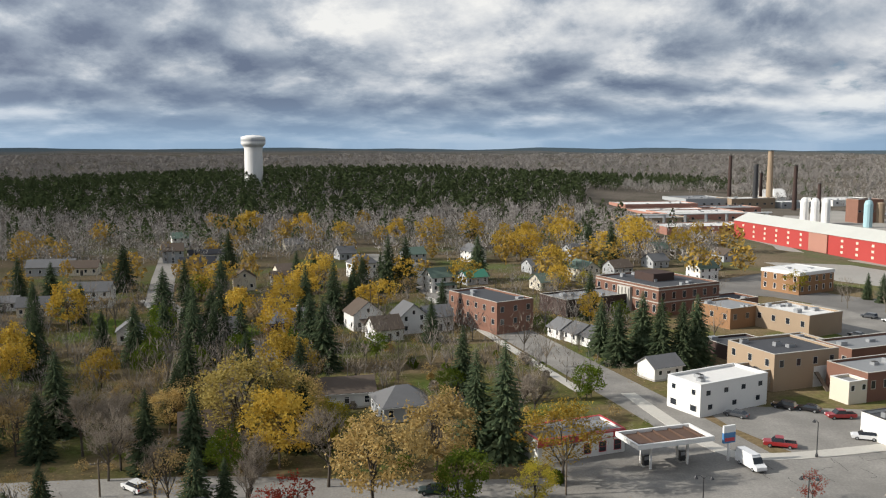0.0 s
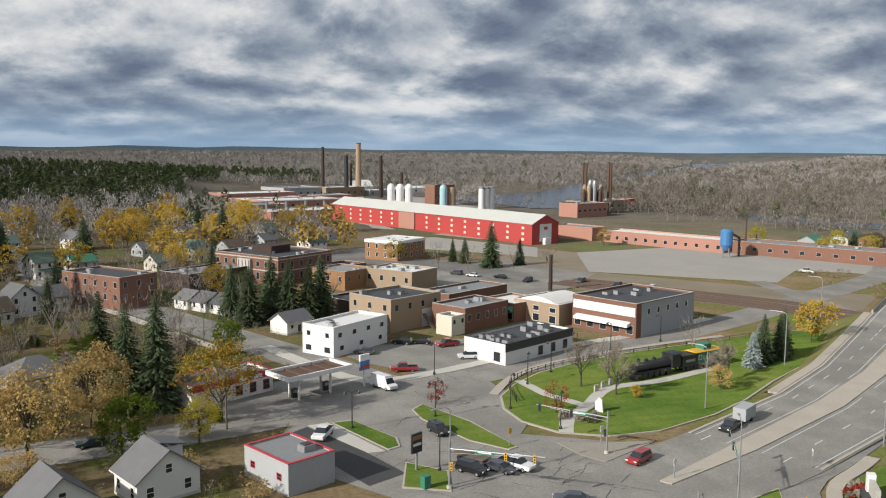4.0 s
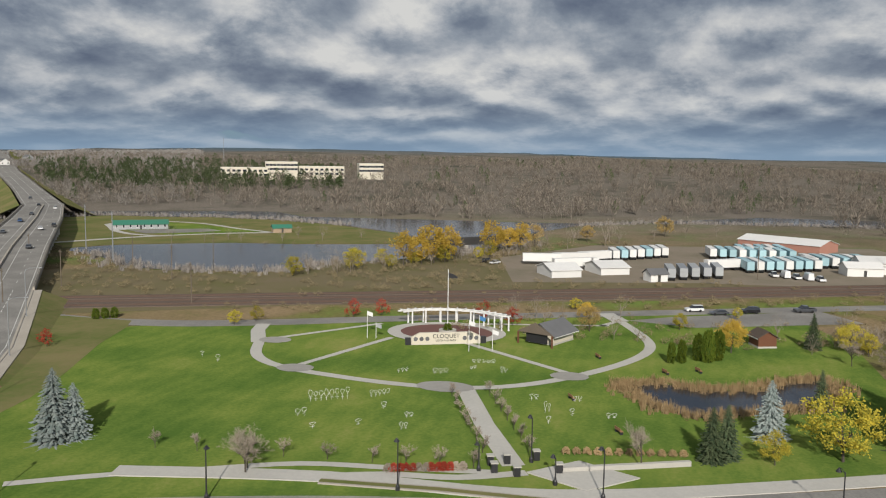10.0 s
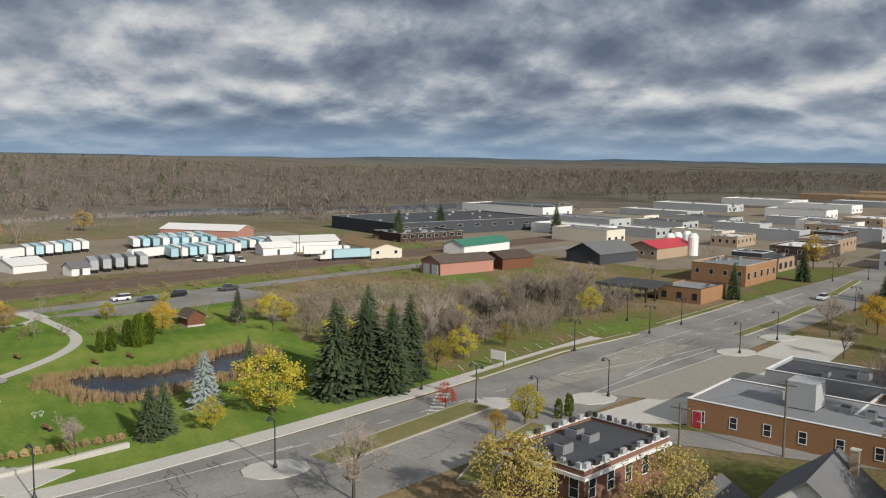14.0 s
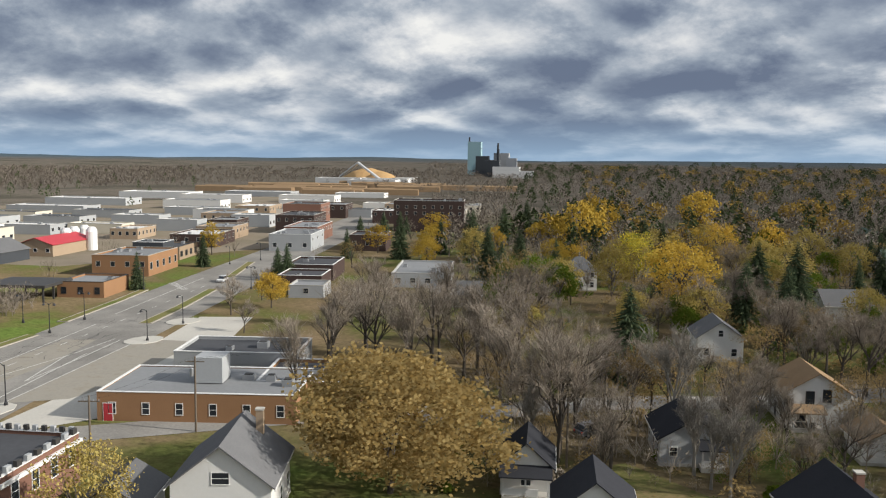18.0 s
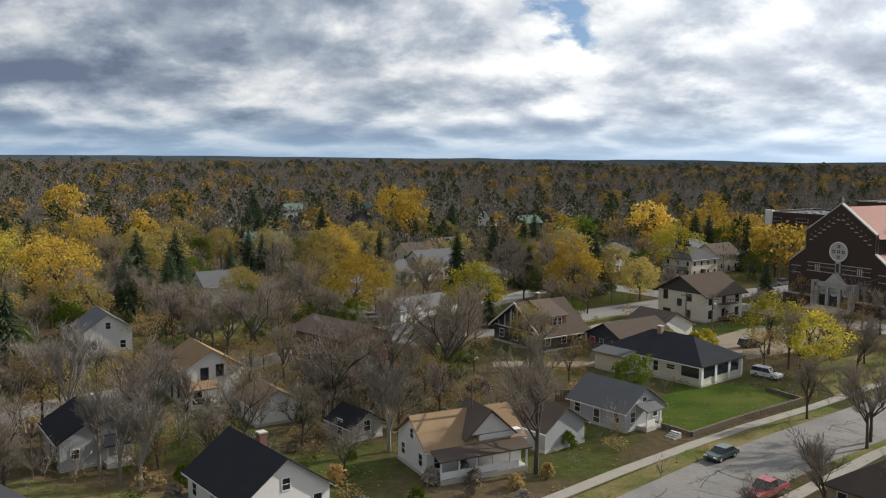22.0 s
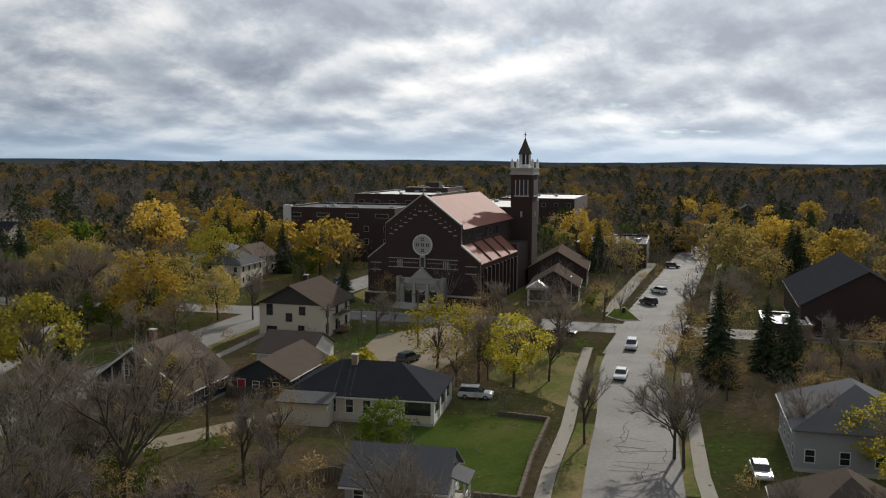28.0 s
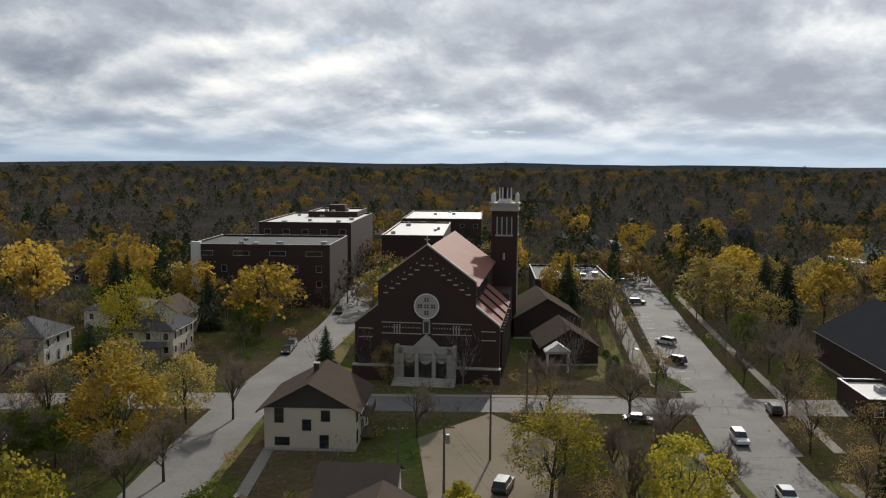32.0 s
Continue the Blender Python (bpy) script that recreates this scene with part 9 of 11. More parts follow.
# ---- homes ----
white = house("cream stucco bungalow under a black hipped roof", -61, -131, 18.5, 11.5, 3.4, 2.9, 119, CREAM, ROOF_DARK, hip=5.8, chimney=(-2.0, -0.6), chimney_mat=TAN_WALL, rows=[(0, 1, 2.0, 1.0, 1.0, -7, -7), (0, 3, 2.0, 0.9, 1.6, -3.4, 1.0), (0, 1, 2.3, 1.5, 0.7, 3.8, 3.8), (1, 2, 2, 1, 1.2), (2, 4, 2, 1, 1.2)], doors=())
# dark sheets on the wall stand for the shade within the porch
part("porch_opening", Shape().box(5.8, -5.82, 1.35, 9.1, -5.7, 3.1), GLASS, white, "dark open porch bay")
part("porch_opening", Shape().box(9.2, -5.2, 1.35, 9.32, 4.6, 3.1), GLASS, white, "dark open porch bay")
for e in (-5.6, -1.9, 1.8, 5.4):
    part("porch_pillar", Shape().box(9.0, e - 0.28, 0.4, 9.45, e + 0.28, 3.4), TRIM, white)
ext = part("rear_wing", Shape().box(-9.2, -8.4, 0.0, -3.2, -5.7, 2.9), CREAM, white)
part("rear_wing_roof", Shape().extrude_x([(-9.0, 2.85), (-9.0, 3.0), (-5.6, 3.6), (-5.6, 3.4)], -9.6, -2.8), ROOF_GREY, ext)
house("grey bungalow with a grey roof and gabled porch", -41.5, -107.5, 9.2, 7.8, 2.8, 2.5, 119, GREY_WALL, ROOF_GREY, porch=(1, 0, 3, 1.6))
tudor = house("dark half-timbered house with a wide gable and dormer", -46, -155.5, 10.8, 13.5, 3.3, 4.8, 204, DARK_WALL, ROOF_BROWN, chimney=(1.5, 2.2), dormer=(-0.5, -1, 4.4, WOOD_BROWN), rows=[(3, 3, 1.8, 1.3, 1.4, -4.5, 3.5), (3, 2, 5.2, 0.9, 1.4, -1.6, 1.6), (0, 3, 1.8, 1.1, 1.3)], over=0.8, doors=((3, 5.2),))
for k in range(7):
    yy = -5.4 + 1.8 * k
    part("timber_batten", Shape().box(-5.5, yy - 0.09, 3.3, -5.42, yy + 0.09, 3.3 + 4.6 * (1 - abs(yy) / 6.75)), TRIM, tudor)
part("timber_band", Shape().box(-5.52, -6.75, 3.1, -5.42, 6.75, 3.3), TRIM, tudor)
for e in (-1, 1):
    part("barge_board", Shape().extrude_x([(e * 7.5, 2.7), (e * 7.5, 3.05), (0, 8.35), (0, 8.0)][::e], -6.35, -6.25), TRIM, tudor)
black = house("black cottage with a red door and white-framed windows", -61.5, -149.5, 13.5, 8.5, 2.8, 2.2, 205, DARK_WALL, ROOF_BROWN, rows=[(3, 2, 1.6, 0.9, 0.9, -0.6, 2.4), (0, 2, 1.6, 0.9, 0.9)], doors=())
door(black, 13.5, 8.5, 3, -2.8, 1.1, 2.2, RED_TRIM, "bright red door")
house("white garage with a brown shingle roof", -71, -157.5, 8.5, 10, 2.8, 2.4, 115, WHITE, ROOF_BROWN, rows=(), name="garage")
stucco = house("white stucco two-storey house with brown gable", -90, -177, 13, 12.5, 6.0, 3.4, 205, CREAM, ROOF_BROWN, chimney=(1.5, 0.5), chimney_mat=DARK_BRICK, trim=DARK_TRIM, rows=[(3, 1, 4.9, 1.1, 1.9, -4.2, -4.2), (3, 1, 3.6, 1.1, 1.4, -0.4, -0.4), (3, 1, 4.9, 1.1, 1.4, 2.2, 2.2), (3, 1, 1.3, 1.9, 1.0, -3.8, -3.8), (3, 1, 1.3, 1.1, 1.7, 2.0, 2.0), (0, 3, 4.6, 1.1, 1.7), (0, 3, 1.6, 1.1, 1.7)], over=0.9, doors=((0, 1.0),))
part("gable_cladding", Shape().extrude_x([(-6.2, 6.0), (6.2, 6.0), (0, 9.3)], -6.62, -6.5), DARK_TRIM, stucco, "dark brown gable cladding")
for z0 in (0.6, 3.6):
    deck = part("balcony", Shape().box(-2, -7.9, z0, 3, -6.25, z0 + 0.15), TIMBER, stucco)
    for k in range(6):
        part("rail_post", Shape().box(-2 + k, -7.9, z0 + 0.15, -1.9 + k, -7.8, z0 + 1.1), TIMBER, deck)
    part("rail", Shape().box(-2, -7.92, z0 + 1.05, 3, -7.78, z0 + 1.15), TIMBER, deck)
gold = house("white cottage with a golden-brown roof and long porch", -17.5, -95.5, 12, 7.5, 3.4, 2.6, 196, WHITE, ROOF_GOLD, porch=(0, 0, 11, 2.3), doors=((0, 1.0),), porch_roof=ROOF_BROWN)
part("cross_gable", Shape().prism([(0.4, -3.9), (5.9, -3.9), (5.9, 3.7), (0.4, 3.7)], 0.4, 4.1), WHITE, gold)
part("cross_gable_roof", Shape().extrude_x([(-0.1, 3.7), (3.2, 6.7), (6.5, 3.7), (6.5, 3.9), (3.2, 6.9), (-0.1, 3.9)], -4.3, 1.5), ROOF_BROWN, gold, at=pose(0, 0, 0, 0, 0, 90) @ Matrix.Translation((0, -5.0, 0)))
part("gable_wall", Shape().extrude_x([(0.4, 4.2), (6.0, 4.2), (3.2, 6.6)], -3.95, -3.8), WHITE, gold, at=pose(0, 0, 0, 0, 0, 90) @ Matrix.Translation((0, -5.0, 0)))
house("white two-storey house with a golden-brown roof", 13.5, -128.5, 9, 8.5, 5.0, 2.6, 112, WHITE, ROOF_GOLD, rows=[(1, 1, 4.6, 1.0, 1.6, 1.2, 1.2), (1, 1, 4.0, 1.0, 2.2, -1.0, -1.0), (1, 1, 1.8, 1.0, 1.4, -2, -2), (0, 3, 1.8, 0.9, 1.3), (2, 3, 1.8, 0.9, 1.3)], trim=DARK_TRIM, porch=(1, -1.6, 4, 2.0))
house("grey-white cottage with a black roof", 24.5, -105, 9, 8, 3.4, 2.4, 114, GREY_WALL, ROOF_DARK, chimney=(-1, 0.6), rows=[(1, 2, 1.8, 0.8, 1.0), (0, 3, 1.8, 0.9, 1.1)], porch=(1, 2.0, 3, 1.8))
house("small white cottage with a dark roof", 37.5, -86, 7, 5.4, 3.4, 2.4, 112, WHITE, ROOF_DARK, rows=[(1, 1, 1.8, 1.0, 1.3), (0, 2, 1.8, 0.9, 1.2)], porch=(1, 0, 5, 1.8))
gar = house("open carport garage with a brown roof", 36, -143, 7, 6, 2.5, 1.5, 112, CREAM, ROOF_BROWN, rows=(), doors=(), name="garage")
# black panel stands for the shade inside the carport
part("open_bay", Shape().box(3.45, -2.4, 0.05, 3.6, 2.4, 2.4), IRON, gar, "dark open garage bay")
house("white cottage behind the carport", 33, -162, 9, 8, 4.4, 2.8, 112, WHITE, ROOF_GREY)
house("white garage with a golden-brown roof", 4, -116, 6.5, 6, 2.8, 1.7, 112, WHITE, ROOF_GOLD, rows=[(0, 1, 1.6, 0.9, 0.7)], doors=(), name="garage")
house("brown timber house with a low roof", -8, -147.5, 14, 10, 5.2, 1.8, 125, WOOD_BROWN, ROOF_BROWN, rows=[(1, 2, 3.6, 1.6, 1.2), (0, 3, 3.4, 1.4, 1.2)], trim=DARK_TRIM)
house("house with a black shingle roof", 5, -86, 11.5, 9.5, 3.2, 3.4, 118, WHITE, ROOF_DARK, chimney=(0, 0.5))
house("small white house with a dark roof", 27, -78, 7, 7.5, 3.2, 3.0, 112, WHITE, ROOF_DARK)
house("low shed behind the cottage", -29, -101, 8, 7, 2.8, 2.2, 119, GREY_WALL, ROOF_BROWN, rows=(), name="shed")
house("small grey shed with a dark roof", -6.7, -107, 5, 4.6, 2.0, 1.5, 119, GREY_WALL, ROOF_DARK, name="shed")
row = house("long row of white garages with a grey roof", -28, -187, 17, 8, 2.7, 1.6, 213, WHITE, ROOF_GREY, rows=(), doors=(), name="garage_row")
for k in range(5):
    part("garage_door", Shape().box(-7.6 + 3.2 * k, 4.0, 0, -5.0 + 3.2 * k, 4.08, 2.2), TRIM, row)
    part("garage_door", Shape().box(-7.6 + 3.2 * k, -4.08, 0, -5.0 + 3.2 * k, -4.0, 2.2), TRIM, row)
house("white two-storey house with a green-grey roof", 6, -306, 13, 10, 5.6, 3.0, 200, WHITE, ROOF_GREEN, chimney=(5.5, 0), porch=(0, 0, 8, 2.4))
house("white house with a grey gabled roof", -42, -245, 13, 9, 5.2, 3.0, 205, WHITE, ROOF_GREY)
house("white cottage wing with a grey roof", -33, -240, 7, 7, 3.2, 2.8, 205, WHITE, ROOF_GREY)
house("large white two-storey house with hipped roof", -131, -262, 13, 12, 6, 2.8, 205, WHITE, ROOF_GREY, hip=5, chimney=(2, 0))
house("white two-storey house with hipped roof and porch", -101, -254, 11, 11, 5.8, 2.8, 205, WHITE, ROOF_GREY, hip=5, porch=(3, 0, 8, 2.2))
house("pale two-storey house with hipped roof", -119, -238, 12, 10, 5.8, 2.8, 205, CREAM, ROOF_GREY, hip=4.5, porch=(3, 0, 7, 2.2))
house("white two-storey house behind the garages", -16, -196, 10, 9, 5.4, 2.8, 205, WHITE, ROOF_GREY)
house("white house among the trees", 16, -212, 10, 9, 4.6, 2.8, 205, WHITE, ROOF_GREY, porch=(3, 0, 6, 2))
house("white house with a small turret roof", 84, -228, 9, 9, 5.6, 3.2, 205, WHITE, ROOF_GREY, hip=4)
house("pale house beyond the side street", 100, -186, 12, 9, 3.4, 2.4, 205, CREAM, ROOF_GREY)
house("brown-roofed brick cottage by the street", -57.5, -72.5, 11, 10.5, 3.0, 3.6, 205, TAN_WALL, ROOF_BROWN, hip=4.8)
house("broad grey hipped-roof house", -83, -79, 14, 13, 4.6, 3.6, 205, GREY_WALL, ROOF_GREY, hip=6)
hall = house("large dark brick hall under a steep black roof", -166, -101, 36, 22, 6.2, 6.5, 203, DARK_BRICK, ROOF_DARK, rows=[(0, 4, 3.2, 1.2, 1.6), (3, 2, 3.2, 1.2, 1.6)], name="parish_hall", trim=STONE)
part("lower_wing", Shape().box(-18, -17, 0, -4, -11, 3.6), DARK_BRICK, hall)
part("lower_wing_roof", Shape().box(-18.3, -17.3, 3.6, -3.7, -11, 3.9), ROOF_DARK, hall)
flat_building("brick_flat", "brick block with a pale flat roof", -142, -106, 13, 8, 4.0, 203, DARK_BRICK, PALE_ROOF, [(3, 2, 2, 1.2, 1.4)], TRIM, 1)
town_dice = random.Random(15)
for k in range(46):
    r, a = town_dice.uniform(270, 560), radians(town_dice.uniform(166, 256))
    x, y = r * math.sin(a) * 1.0, r * math.cos(a)
    if -390 < x < -150 and -330 < y < -160:
        continue
    house("pale house among the town trees", x, y, town_dice.uniform(9, 12), 9, town_dice.choice((3.2, 5.4)), 3.0, 115 + 90 * town_dice.randint(0, 1), town_dice.choice((WHITE, CREAM, GREY_WALL, DARK_WALL)), town_dice.choice((ROOF_GREY, ROOF_BROWN, ROOF_DARK, ROOF_GREEN)), rows=[(0, 2, 2, 1, 1.4), (3, 2, 2, 1, 1.4), (1, 2, 2, 1, 1.4)])

# ---- the church ----
church = thing("church", "dark brick church with stone rose window and clay tile roof", "church", -125.4, -178.8, 0, 110)
part("nave", Shape().prism([(-8.6, 0.6), (8.6, 0.6), (8.6, 41), (-8.6, 41)], -0.3, 17.4), DARK_BRICK, church)
face = Shape()
face.f, face.v = [], []
outline = [(-13.2, -0.3), (13.2, -0.3), (13.2, 10.2), (8.9, 13.6), (8.9, 18.0), (0, 24.6), (-8.9, 18.0), (-8.9, 13.6), (-13.2, 10.2)]
n = len(outline)
face.v = [(x, 0.0, z) for x, z in outline] + [(x, 0.9, z) for x, z in outline]
face.f = [tuple(range(n)), tuple(range(2 * n - 1, n - 1, -1))] + [(i, n + i, n + (i + 1) % n, (i + 1) % n) for i in range(n)]
part("facade", face, DARK_BRICK, church)
cop = Shape()
for (x0, z0), (x1, z1) in zip(outline[2:8], outline[3:9]):
    a, b = Vector((x0, 0.45, z0)), Vector((x1, 0.45, z1))
    cop.v += [(a.x, -0.12, a.z), (a.x, 1.0, a.z), (a.x, 1.0, a.z + 0.3), (a.x, -0.12, a.z + 0.3), (b.x, -0.12, b.z), (b.x, 1.0, b.z), (b.x, 1.0, b.z + 0.3), (b.x, -0.12, b.z + 0.3)]
    k = len(cop.v) - 8
    cop.f += [(k, k + 1, k + 2, k + 3), (k + 7, k + 6, k + 5, k + 4), (k, k + 4, k + 5, k + 1), (k + 1, k + 5, k + 6, k + 2), (k + 2, k + 6, k + 7, k + 3), (k + 3, k + 7, k + 4, k)]
part("coping", cop, STONE, church)
ridge = Shape()
ridge.v = [(-9.3, 0.9, 17.2), (9.3, 0.9, 17.2), (9.3, 41, 17.2), (-9.3, 41, 17.2), (0, 0.9, 24.0), (0, 41, 24.0)]
ridge.f = [(1, 2, 5, 4), (3, 0, 4, 5), (0, 1, 4), (2, 3, 5), (3, 2, 1, 0)]
part("nave_roof", ridge, ROOF_TILE, church, "red clay tile roof")
for e in (-1, 1):
    part("aisle", Shape().box(min(e * 8.6, e * 12.8), 0.9, -0.3, max(e * 8.6, e * 12.8), 31, 9.8), DARK_BRICK, church)
    ro = Shape()
    ro.v = [(e * 13.2, 0.9, 9.6), (e * 13.2, 31, 9.6), (e * 8.6, 31, 13.4), (e * 8.6, 0.9, 13.4), (e * 13.2, 0.9, 9.8), (e * 13.2, 31, 9.8), (e * 8.6, 31, 13.65), (e * 8.6, 0.9, 13.65)]
    ro.f = [(4, 5, 6, 7), (0, 3, 2, 1), (0, 1, 5, 4), (2, 3, 7, 6), (1, 2, 6, 5), (3, 0, 4, 7)]
    part("aisle_roof", ro, ROOF_TILE, church, "red clay tile aisle roof")
    for k in range(3):
        yy = 8.4 + 7.6 * k
        ri = Shape()
        ri.v = [(e * 13.2, yy, 9.8), (e * 13.2, yy + 0.4, 9.8), (e * 8.6, yy + 0.4, 13.65), (e * 8.6, yy, 13.65), (e * 13.2, yy, 10.2), (e * 13.2, yy + 0.4, 10.2), (e * 8.6, yy + 0.4, 14.05), (e * 8.6, yy, 14.05)]
        ri.f = [(4, 5, 6, 7), (0, 1, 5, 4), (2, 3, 7, 6), (1, 2, 6, 5), (3, 0, 4, 7), (3, 2, 1, 0)]
        part("roof_rib", ri, DARK_BRICK, church)
    for k in range(9):
        yy = 3 + 3.1 * k
        window(church, e * 12.8, yy, 5.4, 90 * e, 0.9, 4.2, DARK_TRIM, bars=0)
        part("buttress", Shape().box(min(e * 12.8, e * 13.5), yy + 1.3, -0.3, max(e * 12.8, e * 13.5), yy + 1.9, 8.6), DARK_BRICK, church)
        window(church, e * 8.6, yy, 15.4, 90 * e, 0.7, 2.2, DARK_TRIM, bars=0)
        window(church, e * 8.6, yy + 1.2, 15.4, 90 * e, 0.7, 2.2, DARK_TRIM, bars=0)
# rose window
rose = part("rose_window", Shape().tube((0, -0.18, 13.6), (0, 0.1, 13.6), 2.3, 2.3, 36), STONE, church, "round pale stone rose window")
part("rose_panel", Shape().tube((0, -0.24, 13.6), (0, -0.18, 13.6), 1.95, 1.95, 36), CONCRETE, rose)
rim = Shape()
for k in range(36):
    a, b = 2 * math.pi * k / 36, 2 * math.pi * (k + 1) / 36
    rim.tube((2.2 * math.cos(a), -0.26, 13.6 + 2.2 * math.sin(a)), (2.2 * math.cos(b), -0.26, 13.6 + 2.2 * math.sin(b)), 0.14, 0.14, 5)
part("rose_rim", rim, TRIM, rose)
for gx, gz in ((0, 0), (0, 1.2), (0, -1.2), (1.2, 0), (-1.2, 0)):
    for i in (-1, 1):
        for j in (-1, 1):
            part("light", Shape().box(gx + i * 0.22 - 0.15, -0.27, 13.6 + gz + j * 0.2 - 0.14, gx + i * 0.22 + 0.15, -0.23, 13.6 + gz + j * 0.2 + 0.14), GLASS, rose)
niche = part("niche", Shape().box(-0.65, -0.3, 8.6, 0.65, 0.1, 10.9).tube((0, -0.3, 10.9), (0, 0.1, 10.9), 0.65, 0.65, 16), STONE, church)
# dark plate on the niche front paints the shade of its hollow
part("niche_recess", Shape().box(-0.4, -0.36, 8.8, 0.4, -0.3, 10.8), DARK_TRIM, niche)
for z0 in (8.4, 10.4):
    for e in (-1, 1):
        part("stone_band", Shape().box(min(e * 0.9, e * 8.2), -0.08, z0, max(e * 0.9, e * 8.2), 0.05, z0 + 0.18), STONE, church)
for e in (-1, 1):
    for k in range(3):
        part("blind_column", Shape().box(e * 5.4 + 0.5 * k - 0.6, -0.14, 8.6, e * 5.4 + 0.5 * k - 0.4, 0.05, 10.2), STONE, church)
    for k in range(14):
        part("stone_dot", kept("dot", lambda: Shape().box(-0.1, -0.08, -0.12, 0.1, 0.05, 0.12).mesh("stone_dot", STONE)), None, church, at=Matrix.Translation((e * (1.3 + 0.5 * k), 0, 9.6)))
    for z0 in (9.2, 7.6):
        part("stone_band", Shape().box(e * 11.2 - 1.3, -0.08, z0, e * 11.2 + 1.3, 0.05, z0 + 0.16), STONE, church)
    for k in range(7):
        f0 = (k + 0.6) / 7.4
        part("corbel", kept("corbel", lambda: Shape().box(-0.42, -0.14, -0.12, 0.42, 0.05, 0.1).mesh("corbel", STONE)), None, church, at=Matrix.Translation((e * 8.4 * f0, 0, 22.4 - 6.3 * f0 - 0.9)))
        part("stone_dot", kept("dot", lambda: None), None, church, at=Matrix.Translation((e * 8.4 * f0, 0, 23.3 - 6.3 * f0 - 0.6)))
    part("low_wall", Shape().box(e * 9.2 - 4.2, -1.4, 0, e * 9.2 + 4.2, 0.0, 2.6), DARK_BRICK, church)
    part("low_wall_cap", Shape().box(e * 9.2 - 4.3, -1.5, 2.6, e * 9.2 + 4.3, 0.0, 2.8), STONE, church)
cross = part("cross", Shape().box(-0.1, 0.3, 24.8, 0.1, 0.5, 26.3).box(-0.5, 0.3, 25.5, 0.5, 0.5, 25.7), STONE, church)
# stone porch with three arches
porch = part("porch", Shape().box(-4.9, -1.6, 0.9, -3.9, 0, 6.2).box(3.9, -1.6, 0.9, 4.9, 0, 6.2).box(-1.9, -1.6, 0.9, -1.2, 0, 6.2).box(1.2, -1.6, 0.9, 1.9, 0, 6.2).box(-4.9, -1.6, 5.2, 4.9, 0, 6.3), STONE, church, "pale stone triple-arched porch")
gab = Shape()
gab.v = [(-2.4, -1.7, 6.3), (2.4, -1.7, 6.3), (0, -1.7, 8.6), (-2.4, 0, 6.3), (2.4, 0, 6.3), (0, 0, 8.6)]
gab.f = [(0, 1, 2), (5, 4, 3), (1, 4, 5, 2), (0, 2, 5, 3), (0, 3, 4, 1)]
part("porch_gable", gab, STONE, porch)
for cx, hw in ((-2.9, 1.0), (0, 1.2), (2.9, 1.0)):
    part("arch_panel", Shape().tube((cx, -1.2, 4.4), (cx, -0.2, 4.4), hw, hw, 20).box(cx - hw, -1.2, 3.9, cx + hw, -0.2, 4.4), CONCRETE, porch)
    part("church_door", Shape().box(cx - hw + 0.1, -1.0, 0.9, cx + hw - 0.1, -0.6, 3.9), IRON, porch, "dark church door")
for e in (-5.2, 5.2):
    part("porch_pier", Shape().box(e - 0.35, -1.9, 0.9, e + 0.35, 0, 6.6), STONE, porch)
for k in range(6):
    part("step", Shape().box(-5.6, -2.2 - 0.42 * (k + 1), 0, 5.6, -1.6 - 0.42 * k, 0.9 - 0.15 * k), CONCRETE, church)
# tower
TX, TY = 11.0, 45.2
tower = part("tower", Shape().box(TX - 2.9, TY - 2.9, -0.3, TX + 2.9, TY + 2.9, 28.5), DARK_BRICK, church, "square brick bell tower")
part("tower_cornice", Shape().box(TX - 3.2, TY - 3.2, 28.5, TX + 3.2, TY + 3.2, 29.1).box(TX - 3.0, TY - 3.0, 29.1, TX + 3.0, TY + 3.0, 29.9).box(TX - 3.3, TY - 3.3, 29.9, TX + 3.3, TY + 3.3, 30.3), STONE, tower)
for face_no in range(4):
    a = 90 * face_no
    at = pose(TX, TY, 0, 0, 0, a)
    # black plate on the solid wall paints the shade of the belfry opening
    belfry = part("belfry_opening", Shape().box(-1.7, -2.96, 23.2, 1.7, -2.86, 27.2), IRON, tower, at=at)
    for k in range(4):
        part("belfry_column", Shape().box(-1.75 + 1.1 * k, -3.06, 23.2, -1.5 + 1.1 * k, -2.9, 27.2), STONE, belfry)
    part("belfry_sill", Shape().box(-2.0, -3.1, 22.8, 2.0, -2.9, 23.2), STONE, belfry)
    part("slit", Shape().box(-0.25, -2.95, 17.5, 0.25, -2.88, 19.0), STONE, tower, at=at)
for ex in (-2.7, 2.7):
    for ey in (-2.7, 2.7):
        part("pinnacle", Shape().box(TX + ex - 0.32, TY + ey - 0.32, 30.3, TX + ex + 0.32, TY + ey + 0.32, 31.8).lathe([(0.3, 31.8), (0.35, 32.1), (0.05, 32.7)], 8, TX + ex, TY + ey), TRIM, tower)
lantern = part("tower_lantern", Shape().lathe([(1.7, 30.3), (1.7, 30.8), (1.45, 30.9), (1.45, 31.2)], 8, TX, TY), TRIM, tower, "white octagonal lantern")
for k in range(8):
    a = k * math.pi / 4 + 0.39
    part("lantern_post", Shape().tube((TX + 1.4 * math.cos(a), TY + 1.4 * math.sin(a), 31.2), (TX + 1.4 * math.cos(a), TY + 1.4 * math.sin(a), 33.8), 0.16, 0.16, 6), TRIM, lantern)
part("lantern_core", Shape().lathe([(1.1, 31.2), (1.1, 33.8)], 8, TX, TY), IRON, lantern)
part("spire", Shape().lathe([(1.9, 33.8), (1.8, 34.0), (0.9, 36.0), (0.12, 38.0)], 8, TX, TY), ROOF_BROWN, tower)
